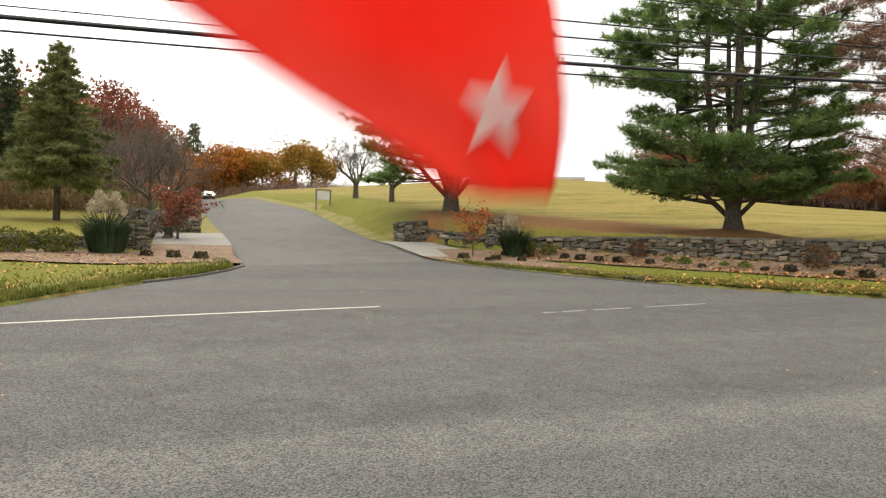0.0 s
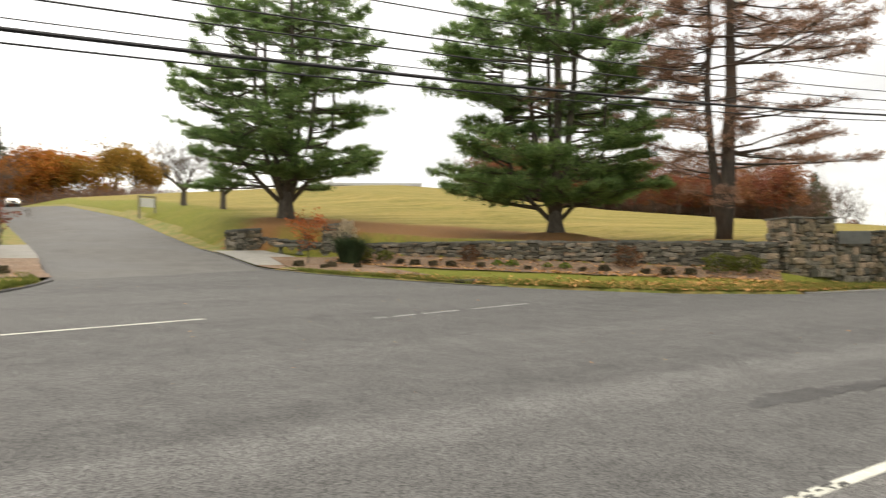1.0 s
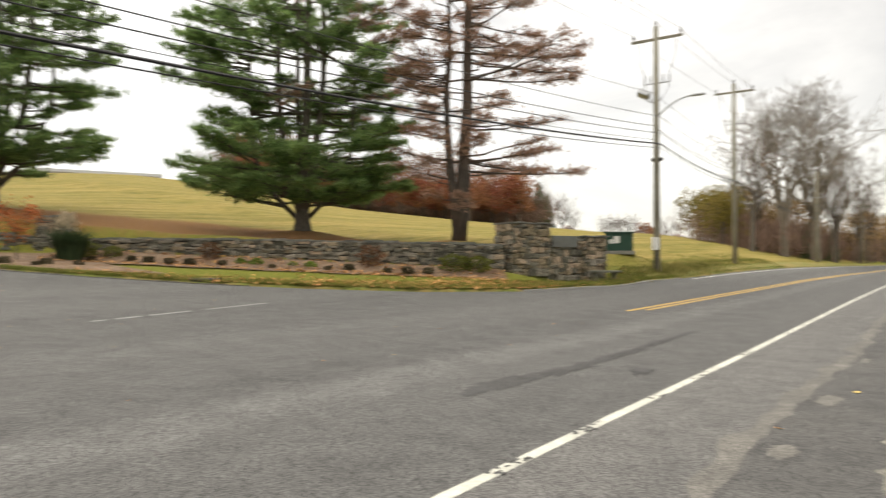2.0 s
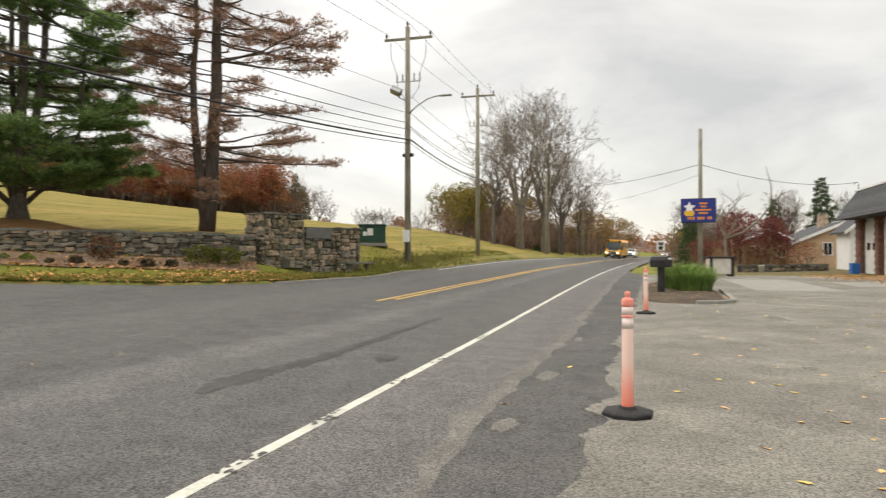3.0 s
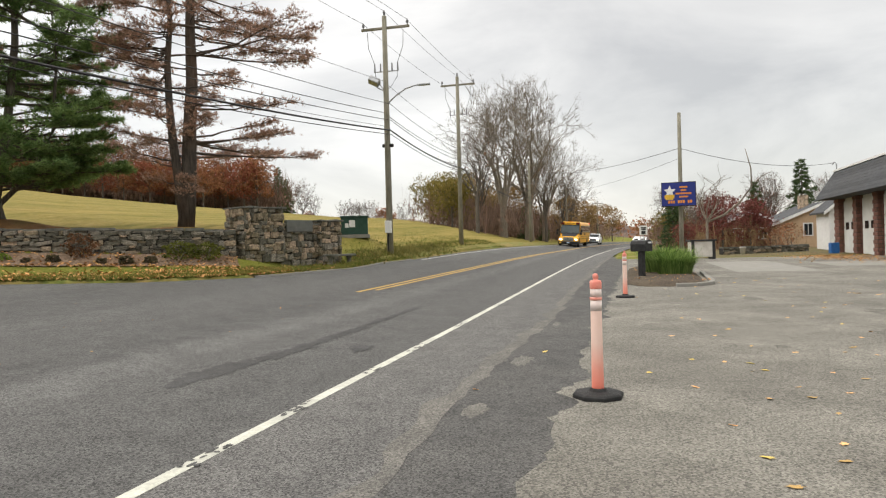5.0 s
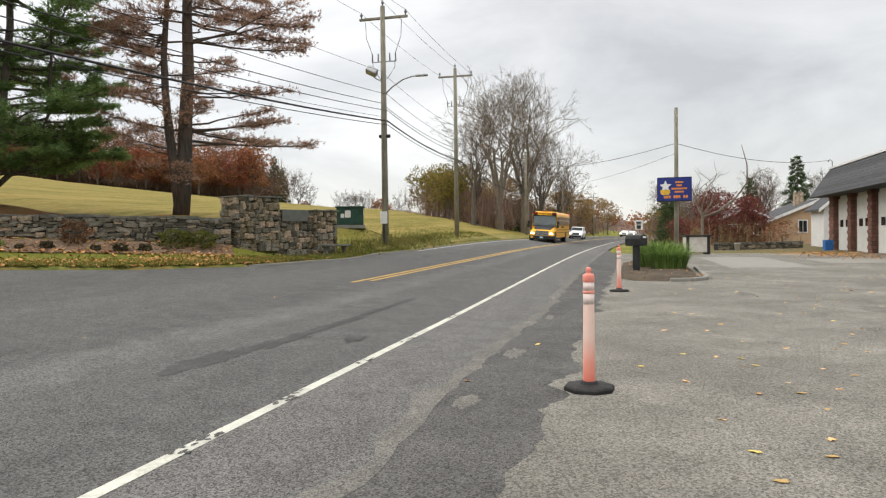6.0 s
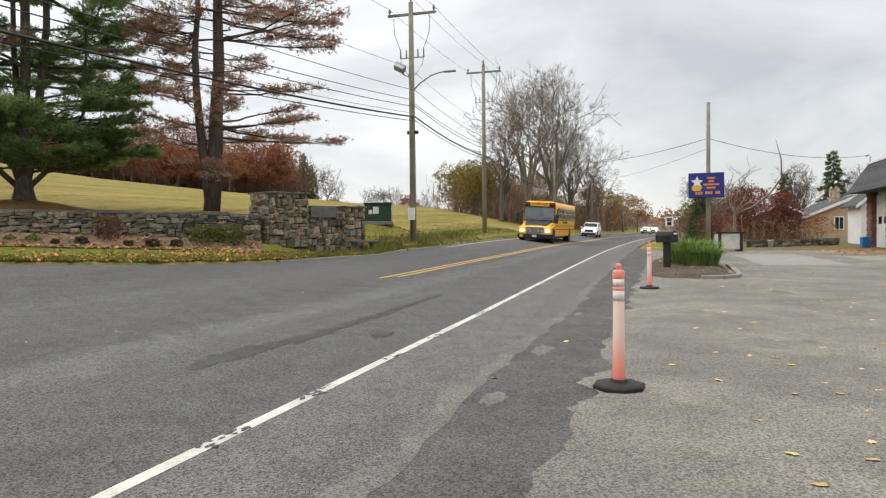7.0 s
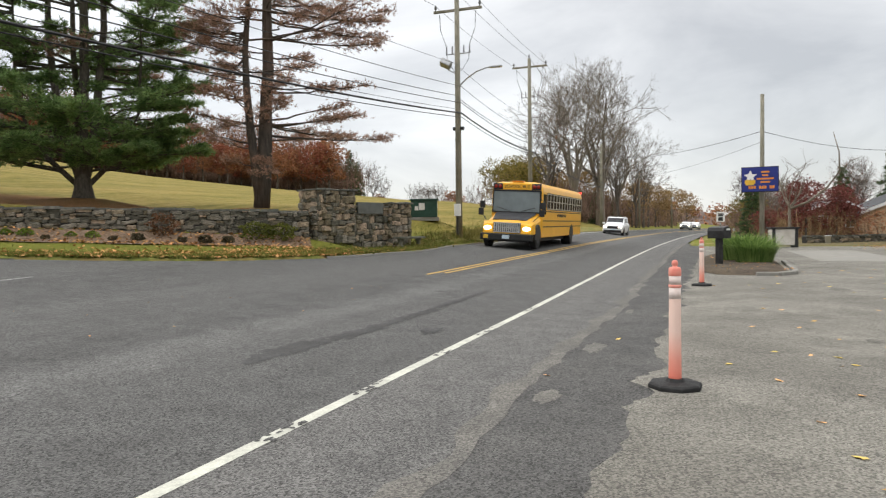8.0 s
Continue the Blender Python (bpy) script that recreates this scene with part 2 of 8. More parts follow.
# ---- mesh helpers ----
class Builder:
    """Collects points and faces for one mesh."""

    def __init__(self):
        self.v, self.f, self.n = [], [], 0

    def add(self, verts, faces):
        verts = np.asarray(verts, float).reshape(-1, 3)
        self.v.append(verts)
        self.f.append([[i + self.n for i in f] for f in faces])
        self.n += len(verts)

    def quads(self, verts):
        """verts: (n, 4, 3)"""
        verts = np.asarray(verts, float)
        k = len(verts)
        idx = (np.arange(k * 4).reshape(k, 4) + self.n).tolist()
        self.v.append(verts.reshape(-1, 3))
        self.f.append(idx)
        self.n += 4 * k

    def tris(self, verts):
        verts = np.asarray(verts, float)
        k = len(verts)
        idx = (np.arange(k * 3).reshape(k, 3) + self.n).tolist()
        self.v.append(verts.reshape(-1, 3))
        self.f.append(idx)
        self.n += 3 * k

    def box(self, x0, y0, z0, x1, y1, z1):
        v = [(x0, y0, z0), (x1, y0, z0), (x1, y1, z0), (x0, y1, z0), (x0, y0, z1), (x1, y0, z1), (x1, y1, z1), (x0, y1, z1)]
        self.add(v, [(0, 3, 2, 1), (4, 5, 6, 7), (0, 1, 5, 4), (1, 2, 6, 5), (2, 3, 7, 6), (3, 0, 4, 7)])

    def tube(self, pts, radii, sides=6, caps=True):
        """A tube along the points."""
        pts = [Vector(p) for p in pts]
        rings = []
        for i, p in enumerate(pts):
            d = (pts[min(i + 1, len(pts) - 1)] - pts[max(i - 1, 0)])
            d = d.normalized() if d.length > 1e-9 else Vector((0, 0, 1))
            a = d.cross(Vector((0, 0, 1))) if abs(d.z) < 0.95 else d.cross(Vector((1, 0, 0)))
            a.normalize()
            b = d.cross(a)
            r = radii[i] if hasattr(radii, "__len__") else radii
            rings.append([p + (a * math.cos(2 * math.pi * k / sides) + b * math.sin(2 * math.pi * k / sides)) * r for k in range(sides)])
        v = [q for ring in rings for q in ring]
        f = []
        for i in range(len(pts) - 1):
            for k in range(sides):
                k2 = (k + 1) % sides
                f.append((i * sides + k, i * sides + k2, (i + 1) * sides + k2, (i + 1) * sides + k))
        if caps:
            f.append(tuple(range(sides))[::-1])
            f.append(tuple((len(pts) - 1) * sides + k for k in range(sides)))
        self.add([tuple(q) for q in v], f)

    def lathe(self, profile, sides=16, at=(0, 0, 0)):
        """A solid of revolution about z: profile of (radius, z)."""
        v, f = [], []
        for r, z in profile:
            for k in range(sides):
                a = 2 * math.pi * k / sides
                v.append((at[0] + r * math.cos(a), at[1] + r * math.sin(a), at[2] + z))
        m = len(profile)
        for i in range(m - 1):
            for k in range(sides):
                k2 = (k + 1) % sides
                f.append((i * sides + k, i * sides + k2, (i + 1) * sides + k2, (i + 1) * sides + k))
        f.append(tuple(range(sides))[::-1])
        f.append(tuple((m - 1) * sides + k for k in range(sides)))
        self.add(v, f)

    def mesh(self, name, material, smooth=False):
        me = bpy.data.meshes.new(name)
        verts = np.concatenate(self.v) if self.v else np.zeros((0, 3))
        faces = [f for fs in self.f for f in fs]
        me.from_pydata(verts.tolist(), [], faces)
        if material:
            me.materials.append(material)
        if smooth:
            me.polygons.foreach_set("use_smooth", [True] * len(me.polygons))
        me.update()
        return me


def part(name, bm, material, parent=None, label="", smooth=False, m=None, bevel=0.0):
    """Links a Builder as one mesh object under a thing."""
    ob = new(name, bm.mesh(name, material, smooth))
    if parent:
        ob.parent = parent
    if m is not None:
        ob.matrix_basis = m
    if label:
        ob["label"] = label
    if bevel:
        mod = ob.modifiers.new("bevel", "BEVEL")
        mod.width, mod.segments, mod.limit_method = bevel, 2, "ANGLE"
    return ob


def thing(name, m, label, category, group="", kind=""):
    ob = new(name)
    ob.empty_display_size = 0.1
    ob.matrix_basis = m
    return tagged(ob, label, category, group, kind)


def setting(name, bm, material, label="", smooth=False):
    return tagged(part(name, bm, material, smooth=smooth), label or name.replace("_", " "), name.split("_")[0], kind="structure")


# ---- the lie of the land ----
ZX, ZB = [-50, 0, 12, 26, 43, 74, 92, 150, 400, 2000], [0, 0, 0.07, 0.22, 0.36, 0.58, 0.72, 0.95, 1.0, -20]


WALL_X, WALL_Y = [8, 10.9, 14.3, 24.6, 30, 60, 130], [38, 33.7, 28.9, 14.2, 11.6, 11.2, 8.0]
MOUNDS = ((14.7, 35.9, 3.0, 0.15), (24.2, 25.0, 3.2, 0.35), (26.7, 17.5, 2.5, 0.2), (36.3, 13.8, 2.8, 0.58), (26.9, 12.4, 4.2, -0.2))


def smooth(a, b, v):
    t = np.clip((v - a) / (b - a), 0, 1)
    return t * t * (3 - 2 * t)


def bend(x):
    """Sideways shift of the main road, which curves gently off in the distance."""
    d = np.maximum(np.asarray(x, float) - 30, 0)
    return -0.00043 * np.minimum(d, 150) ** 2 - 0.129 * np.maximum(d - 150, 0)


def base(x, y):
    zb = np.interp(x, ZX, ZB)
    y = y - bend(x)
    north = zb + 0.06 * (np.minimum(y, 26) - 2.28) + 0.118 * np.maximum(y - 26, 0)
    north = north + 0.12 * smooth(5.4, 9.0, y) * smooth(22, 30, x)
    south = zb * (0.7 + 0.3 * smooth(-2.0, 2.28, y))
    return np.where(y > 2.28, north, south)


# the crest's rise or fall from the even slope, by bearing
CREST_AZ = [0, 13.7, 17, 23, 34, 42, 46, 50, 54, 59, 64, 72, 79, 83.5, 86, 89, 180]
CREST_DZ = [0, 0.3, -0.1, -0.8, -1.0, -0.8, -0.4, 0.6, 1.4, 1.6, 1.0, 0.5, 0.2, -0.6, -2.0, -2.6, -2.6]


def height(x, y):
    """The ground's height."""
    x, y = np.asarray(x, float), np.asarray(y, float)
    r = np.hypot(x, y) + 1e-6
    az = np.degrees(np.arctan2(y, x))
    k = np.minimum(1, 125 / r)
    hx, hy = x * k, y * k
    bulge = 2.6 * smooth(32, 112, r) * smooth(4, 20, az) * (1 - smooth(60, 84, az))
    # the bank beyond the road, and the field held up behind the stone wall
    bank = 0.32 * smooth(9.9, 11.4, y - bend(x)) * smooth(28.5, 32.5, x) * (1 - smooth(60, 110, r))
    behind = (y - np.interp(x, WALL_X, WALL_Y)) * 0.6
    ramp = np.interp(x, [24, 32, 60], [0.8, 5.0, 9.0])
    bedrise = smooth(13.5, 16, x) * (1 - smooth(24.4, 26.5, x))
    bank = bank + 0.34 * bedrise * smooth(-1.7, -0.1, behind) * (1 - smooth(45, 115, r))
    bank = bank + (1.15 - 0.34 * bedrise) * smooth(0.12, ramp, behind) * smooth(10.8, 14.5, x + 0.03 * np.minimum(y, 40)) * (1 - smooth(45, 115, r))
    for mx, my, mr, mh in MOUNDS:
        bank = bank + mh * (1 - smooth(0.3, mr, np.hypot(x - mx, y - my)))
    bulge = bulge + bank + np.where(y > 0, np.interp(az, CREST_AZ, CREST_DZ), 0) * np.clip((r - 30) / 90, 0, 1)
    hill = base(hx, hy) + bulge - 0.03 * np.maximum(r - 125, 0)
    plain = base(x, np.minimum(y, 30)) + bulge
    w = smooth(8, 14, az)
    return np.where(y > 0, hill * w + plain * (1 - w), plain)


# ---- ground, roads and markings ----
EAST_X = [9.5, 10.0, 10.9, 12.5, 14.2, 16.6, 20, 25, 30, 600]
EAST_Y = [24.8, 22.5, 20.0, 16.6, 14.3, 12.0, 10.5, 9.9, 9.65, 9.65]
WEST_X = [-200, -12, -2.33, -1.33, -0.32, 0.71, 1.58, 2.2]
WEST_Y = [9.5, 11.4, 12.6, 14.5, 16.5, 17.9, 19.65, 21.4]


def north_edge(x):
    """The main road's far edge, with the mouth of the side road."""
    x = np.asarray(x, float)
    y = np.where(x < 2.2, np.interp(x, WEST_X, WEST_Y), np.interp(x, [2.2, 9.5] + EAST_X[1:], [21.4, 24.8] + EAST_Y[1:]))
    return y + bend(x)


def side_left(y):
    return np.interp(y, [21.4, 30, 55, 88, 112, 140], [2.2, 2.6, 2.9, 3.5, 3.6, 2.0])


def side_right(y):
    return np.minimum(np.interp(y, [24.8, 30.5, 33, 55, 88, 112, 140], [9.5, 9.6, 9.4, 10.3, 10.0, 8.8, 6.0]), np.where(y < 24.8, 2.2 + (y - 21.4) / 3.4 * 7.3, 99))


def strip(rows, lift, bm=None):
    """A sheet laid on the ground: rows of (x, y) points, all of one length."""
    bm = bm or Builder()
    rows = np.asarray(rows, float)
    a, b, _ = rows.shape
    z = height(rows[..., 0], rows[..., 1]) + lift
    v = np.dstack([rows, z]).reshape(-1, 3)
    f = [(i * b + j, (i + 1) * b + j, (i + 1) * b + j + 1, i * b + j + 1) for i in range(a - 1) for j in range(b - 1)]
    bm.add(v, f)
    return bm


stations = np.concatenate([np.arange(-200, -6, 4), np.arange(-6, 24, 0.25), np.arange(24, 80, 1.0), np.arange(80, 420, 4.0)])
setting("road", strip([[(x, y) for y in np.concatenate([np.array([0.7, 1.5, 2.0, 2.28]) + bend(x), np.linspace(2.28 + bend(x), north_edge(x), 14)[1:]])] for x in stations], 0.02), M["road"],
        "worn grey asphalt road with a side road mouth")
side_y = np.concatenate([np.arange(21.41, 34, 0.5), np.arange(34, 141, 2.0)])
setting("road_side", strip([[(x, y) for x in np.linspace(side_right(y), side_left(y), 8)] for y in side_y], 0.02), M["side_road"],
        "grey asphalt side road climbing between stone gate walls")

rng = np.random.default_rng(4)
lot_x = np.concatenate([np.arange(-40, 0, 2.0), np.arange(0, 26, 0.12), np.arange(26, 49, 0.5)])
jag = np.convolve(rng.normal(0, 0.10, len(lot_x) + 6), np.ones(3) / 3, "same")[3:-3] + 0.03 * np.sin(lot_x * 2.1)
lot_edge = -0.11 - 0.013 * np.clip(lot_x - 4, 0, 30) + np.where(lot_x < 26, jag, 0)
setting("parking_lot", strip([[(x, y) for y in np.concatenate([[-32, -24, -16, -10, -6, -3.5, -2, -1], [e]])] for x, e in zip(lot_x, lot_edge)], 0.028), M["lot"],
        "coarse pale grey asphalt parking lot with fallen leaves")
sh_x = np.concatenate([np.arange(-40, 0, 2.0), np.arange(0, 54, 0.2)])
sh_j = np.interp(sh_x, [3, 6, 9, 13, 20], [0.77, 0.80, 0.82, 0.70, 0.72]) + bend(sh_x) + np.convolve(rng.normal(0, 0.06, len(sh_x) + 6), np.ones(3) / 3, "same")[3:-3]
setting("pavement_shoulder", strip([[(x, y) for y in (-1.4, -0.5, 0.2, e)] for x, e in zip(sh_x, sh_j)], 0.024), M["shoulder"],
        "dark patched asphalt shoulder beside the road")
setting("pavement_dust", strip([[(x, y) for y in (e - 0.04, e + 0.06, e + 0.16 + k)] for x, e, k in zip(sh_x, sh_j, 0.05 * np.sin(sh_x * 5.1) + 0.04 * np.sin(sh_x * 2.3)) ], 0.027), M["dusty"],
        "sandy worn strip along the road's edge")


setting("road_margin", strip([[(x, y + float(bend(x))) for y in (0.74, 1.2, 1.7, 2.1)] for x in np.concatenate([np.arange(-40, 0, 2.0), np.arange(0, 120, 0.8)])], 0.0225), M["margin"],
        "paler worn asphalt margin outside the white edge line")


def ribbon(path, width, lift=0.026):
    """A painted line along (x, y) points."""
    rows = []
    for i, p in enumerate(path):
        d = np.subtract(path[min(i + 1, len(path) - 1)], path[max(i - 1, 0)])
        d = d / np.linalg.norm(d)
        q = np.array((-d[1], d[0])) * width / 2
        rows.append((np.array(p) - q, np.array(p) + q))
    return strip(rows, lift)


def line_path(y, x0, x1, n):
    xs = np.concatenate([np.linspace(x0, min(x1, 60), n), np.arange(62, x1, 3.0)]) if x1 > 62 else np.linspace(x0, x1, n)
    return [(x, y + float(bend(x))) for x in xs]


setting("marking_edge", ribbon(line_path(2.15, -60, 300, 240), 0.115), M["white_line"], "white edge line painted along the road")
for off, nm in ((-0.12, "marking_centre"), (0.12, "marking_centre_far")):
    setting(nm, ribbon(line_path(5.87 + off, 17.6 - off * 3, 300, 80), 0.11), M["yellow_line"], "yellow centre line painted on the road")
setting("marking_north", ribbon(line_path(9.2, 34, 300, 60), 0.1), M["white_line"], "white edge line on the far side of the road")
setting("marking_stop", ribbon([(-30, 7.2), (-14, 9.0), (-2.0, 10.82), (0.2, 11.4), (3.6, 12.08)], 0.1), M["white_line"], "white line ending at the side road mouth")
bm = Builder()
for x0, x1 in ((6.3, 6.6), (6.75, 7.3), (7.5, 8.5), (8.9, 9.3), (9.35, 10.75)):
    strip([((x, 10.96 + (x - 6.3) * 0.2 - 0.035), (x, 10.96 + (x - 6.3) * 0.2 + 0.035)) for x in np.linspace(x0, x1, 5)], 0.026, bm)
setting("marking_faint", bm, M["faint_line"], "worn-out white line across the mouth")
bm = Builder()          # chips out of the edge line
for cx in (3.2, 4.5, 4.75, 4.9, 6.0, 6.12, 6.3, 7.9, 8.1, 9.5, 9.75, 10.0, 12.2, 12.5, 16.0, 19.5):
    for k in range(5):
        x, y = cx + rng.uniform(-0.12, 0.12), 2.15 + rng.uniform(-0.065, 0.065)
        a, b = rng.uniform(0.02, 0.07), rng.uniform(0.012, 0.03)
        ring = [(x + a * math.cos(t) * rng.uniform(0.7, 1.2), y + b * math.sin(t) * rng.uniform(0.7, 1.2)) for t in np.linspace(0, 5.3, 6)]
        z = [float(height(p[0], p[1])) + 0.029 for p in ring]
        bm.add([(p[0], p[1], h) for p, h in zip(ring, z)], [tuple(range(6))])
setting("marking_chips", bm, M["road"], "bare chips in the white edge line")


def blot(bm, cx, cy, ax, ay, lift, turn=0.0, n=18, rough=0.25):
    """A ragged flat patch."""
    t = np.linspace(0, 2 * math.pi, n, endpoint=False)
    r = 1 + rng.uniform(-rough, rough, n)
    x, y = ax * np.cos(t) * r, ay * np.sin(t) * r
    c, s = math.cos(turn), math.sin(turn)
    px, py = cx + x * c - y * s, cy + x * s + y * c
    bm.add(np.column_stack([px, py, height(px, py) + lift]), [tuple(range(n))])


bm = Builder()
for cx, cy, ax, ay in ((6.95, 3.72, 0.42, 0.17), (7.6, 3.70, 0.5, 0.16), (8.4, 3.62, 0.45, 0.15), (9.1, 3.57, 0.5, 0.13), (10.0, 3.58, 0.45, 0.12), (11.0, 3.56, 0.6, 0.11), (12.3, 3.6, 0.7, 0.10), (14.0, 3.6, 0.8, 0.09), (9.4, 2.82, 0.3, 0.12)):
    blot(bm, cx, cy, ax, ay, 0.0236 + 0.0003 * len(bm.v), rough=0.45, n=34)
setting("road_stain", bm, M["tar"], "dark tar stains on the road")
M["oily"] = mat("oil_darkened_asphalt", (0.105, 0.10, 0.087), (0.165, 0.157, 0.137), 2.2, 0.9, 1.0, 60, (0.15, 0.143, 0.122), 0.9, 0.5, fine=0.65, fscale=70)
bm = Builder()
for cx, cy, ax, ay in ((6.3, 0.58, 0.24, 0.10), (8.8, 0.55, 0.36, 0.12), (12.5, 0.5, 0.3, 0.06)):
    blot(bm, cx, cy, ax, ay, 0.0276, rough=0.22, n=30)
setting("pavement_patch", bm, M["dusty"], "pale sandy patches on the shoulder")
bm = Builder()
for cx, cy, ax, ay in ((11.5, -4.3, 0.5, 0.22), (8.6, -3.9, 0.3, 0.16), (14.5, -5.2, 0.7, 0.3), (17.5, -3.4, 0.5, 0.18), (21.0, -7.0, 0.9, 0.4), (10.2, -2.6, 0.16, 0.08)):
    blot(bm, cx, cy, ax, ay, 0.032, rough=0.3, n=26)
setting("pavement_stain", bm, M["oily"], "faint dark oil stains on the lot")
bm = Builder()
strip([[(x, y) for y in (-7.8, -6.2, -4.7)] for x in (29.5, 33, 37, 41)], 0.034, bm)
strip([[(x, y) for y in (-13.2, -11.0, -9.2)] for x in (33.5, 36, 38.5)], 0.034, bm)
setting("pavement_slabs", bm, M["concrete"], "pale concrete slabs set in the lot")

# the land itself: one sheet to the horizon, sunk under the paving
gx = np.concatenate([-np.geomspace(1500, 42, 26), np.arange(-40, -6, 2.0), np.arange(-6, 34, 0.5), np.arange(34, 62, 1.0), np.geomspace(63, 1800, 60)])
gy = np.concatenate([-np.geomspace(1500, 36, 24), np.arange(-34, -4, 2.0), np.arange(-4, 38, 0.5), np.arange(38, 60, 1.0), np.geomspace(61, 1500, 60)])
X, Y = np.meshgrid(gx, gy, indexing="ij")
Z = height(X, Y) + 0.07
ne = north_edge(X)
edge_x = np.concatenate([np.arange(-40, 2.2, 0.2), np.arange(9.5, 70, 0.2)])
edge_pts = np.column_stack([edge_x, north_edge(edge_x)])
near = (X > -42) & (X < 72) & (Y > 0) & (Y < 40)
dist = np.full(X.shape, 9.0)
dist[near] = [np.min(np.hypot(edge_pts[:, 0] - px, edge_pts[:, 1] - py)) for px, py in zip(X[near], Y[near])]
paved = ((Y < ne + 0.01) & (Y > -33) & (X < 49) & (X > -200)) | ((Y < ne + 0.01) & (Y > 0.6 + bend(X)) & (X < 420) & (X > -200))
paved |= (Y > 21) & (Y < 140) & (X > side_left(Y) - 0.75) & (X < side_right(Y) + 0.75)
paved |= (dist < 0.75) | ((X >= 70) & (X < 420) & (Y < ne + 1.2) & (Y > bend(X)))
Z -= np.where(paved, 0.22, 0)
rough_ground = np.array([noise.noise((a * 0.35, b * 0.35, 0)) for a, b in zip(X.ravel(), Y.ravel())]).reshape(X.shape)
Z += np.where(paved, 0, 0.03 * rough_ground)
bm = Builder()
nx, ny = X.shape
gi = np.arange(nx * ny).reshape(nx, ny)
bm.add(np.dstack([X, Y, Z]).reshape(-1, 3), np.dstack([gi[:-1, :-1], gi[1:, :-1], gi[1:, 1:], gi[:-1, 1:]]).reshape(-1, 4).tolist())


def land_material():
    """Grass that is green on the mown lawns and straw-coloured in the field; the mesh says how much straw and how many needles cover it."""
    m = bpy.data.materials.new("autumn_grass")
    m.use_nodes = True
    n, l = m.node_tree.nodes, m.node_tree.links
    b = n["Principled BSDF"]
    co = n.new("ShaderNodeTexCoord")
    at = n.new("ShaderNodeAttribute")
    at.attribute_name = "cover"
    sp = n.new("ShaderNodeSeparateColor")
    l.new(at.outputs["Color"], sp.inputs[0])

    def ramp(src, lo, hi, c1, c2):
        r = n.new("ShaderNodeValToRGB")
        r.color_ramp.elements[0].position, r.color_ramp.elements[0].color = lo, (*c1, 1)
        r.color_ramp.elements[1].position, r.color_ramp.elements[1].color = hi, (*c2, 1)
        l.new(src, r.inputs[0])
        return r.outputs[0]

    def nz(scale, stretch=(1, 1, 1), turn=0.0):
        mp = n.new("ShaderNodeMapping")
        mp.inputs["Scale"].default_value = stretch
        mp.inputs["Rotation"].default_value = (0, 0, turn)
        l.new(co.outputs["Object"], mp.inputs[0])
        t = n.new("ShaderNodeTexNoise")
        t.inputs["Scale"].default_value, t.inputs["Detail"].default_value, t.inputs["Roughness"].default_value = scale, 7.0, 0.7
        l.new(mp.outputs[0], t.inputs["Vector"])
        return t.outputs[0]

    def mix(f, a, c):
        x = n.new("ShaderNodeMixRGB")
        l.new(f, x.inputs[0])
        l.new(a, x.inputs[1])
        l.new(c, x.inputs[2])
        return x.outputs[0]

    green = ramp(nz(6.0), 0.3, 0.7, (0.085, 0.108, 0.015), (0.20, 0.198, 0.036))
    rows_ = ramp(nz(1.1, (0.05, 0.8, 1), -0.45), 0.40, 0.60, (0, 0, 0), (1, 1, 1))
    straw = mix(rows_, ramp(nz(3.0), 0.3, 0.7, (0.20, 0.150, 0.040), (0.33, 0.255, 0.088)), ramp(nz(1.1), 0.35, 0.65, (0.105, 0.100, 0.020), (0.21, 0.178, 0.048)))
    needles = ramp(nz(9.0), 0.3, 0.7, (0.15, 0.075, 0.03), (0.28, 0.15, 0.06))
    brush = ramp(nz(2.0), 0.3, 0.7, (0.085, 0.066, 0.042), (0.17, 0.13, 0.085))
    col = mix(sp.outputs[0], green, straw)
    col = mix(sp.outputs[1], col, needles)
    col = mix(sp.outputs[2], col, brush)
    l.new(col, b.inputs["Base Color"])
    b.inputs["Roughness"].default_value, b.inputs["Specular IOR Level"].default_value = 0.95, 0.1
    bp = n.new("ShaderNodeBump")
    bp.inputs["Strength"].default_value, bp.inputs["Distance"].default_value = 0.8, 0.06
    l.new(nz(14.0), bp.inputs["Height"])
    l.new(bp.outputs[0], b.inputs["Normal"])
    return m


M["ground"] = land_material()
land = setting("ground", bm, M["ground"], "autumn grass on a rising field, straw-coloured and green", smooth=True)
R_, AZ = np.hypot(X, Y), np.degrees(np.arctan2(Y, X))
straw = smooth(30, 42, R_) * smooth(2, 10, AZ) * (1 - 0.85 * smooth(65, 76, AZ)) * (1 - 0.3 * smooth(84, 90, AZ))
straw = np.maximum(straw, smooth(0.3, 1.6, (Y - np.interp(X, WALL_X, WALL_Y)) * 0.6) * smooth(13, 16, X))
straw = np.maximum(straw, 0.6 * smooth(89, 93, AZ) * smooth(25, 29, Y))
straw = np.clip(straw + 0.25 * rough_ground, 0.1, 1)
needle = np.zeros_like(X)
for px, py, pr in ((26.0, 19.5, 3.0), (24.8, 21.5, 3.4), (22.5, 25.0, 3.6), (19.0, 28.5, 3.6), (16.5, 31.0, 3.2), (15.8, 34.0, 4.6), (21.5, 30.0, 3.2), (24.5, 26.5, 4.2), (20.5, 29.5, 4.0), (17.5, 32.0, 4.0), (11.8, 33.5, 2.2)):
    needle = np.maximum(needle, 1 - smooth(pr * 0.55, pr, np.hypot(X - px, (Y - py)) + 0.8 * rough_ground))
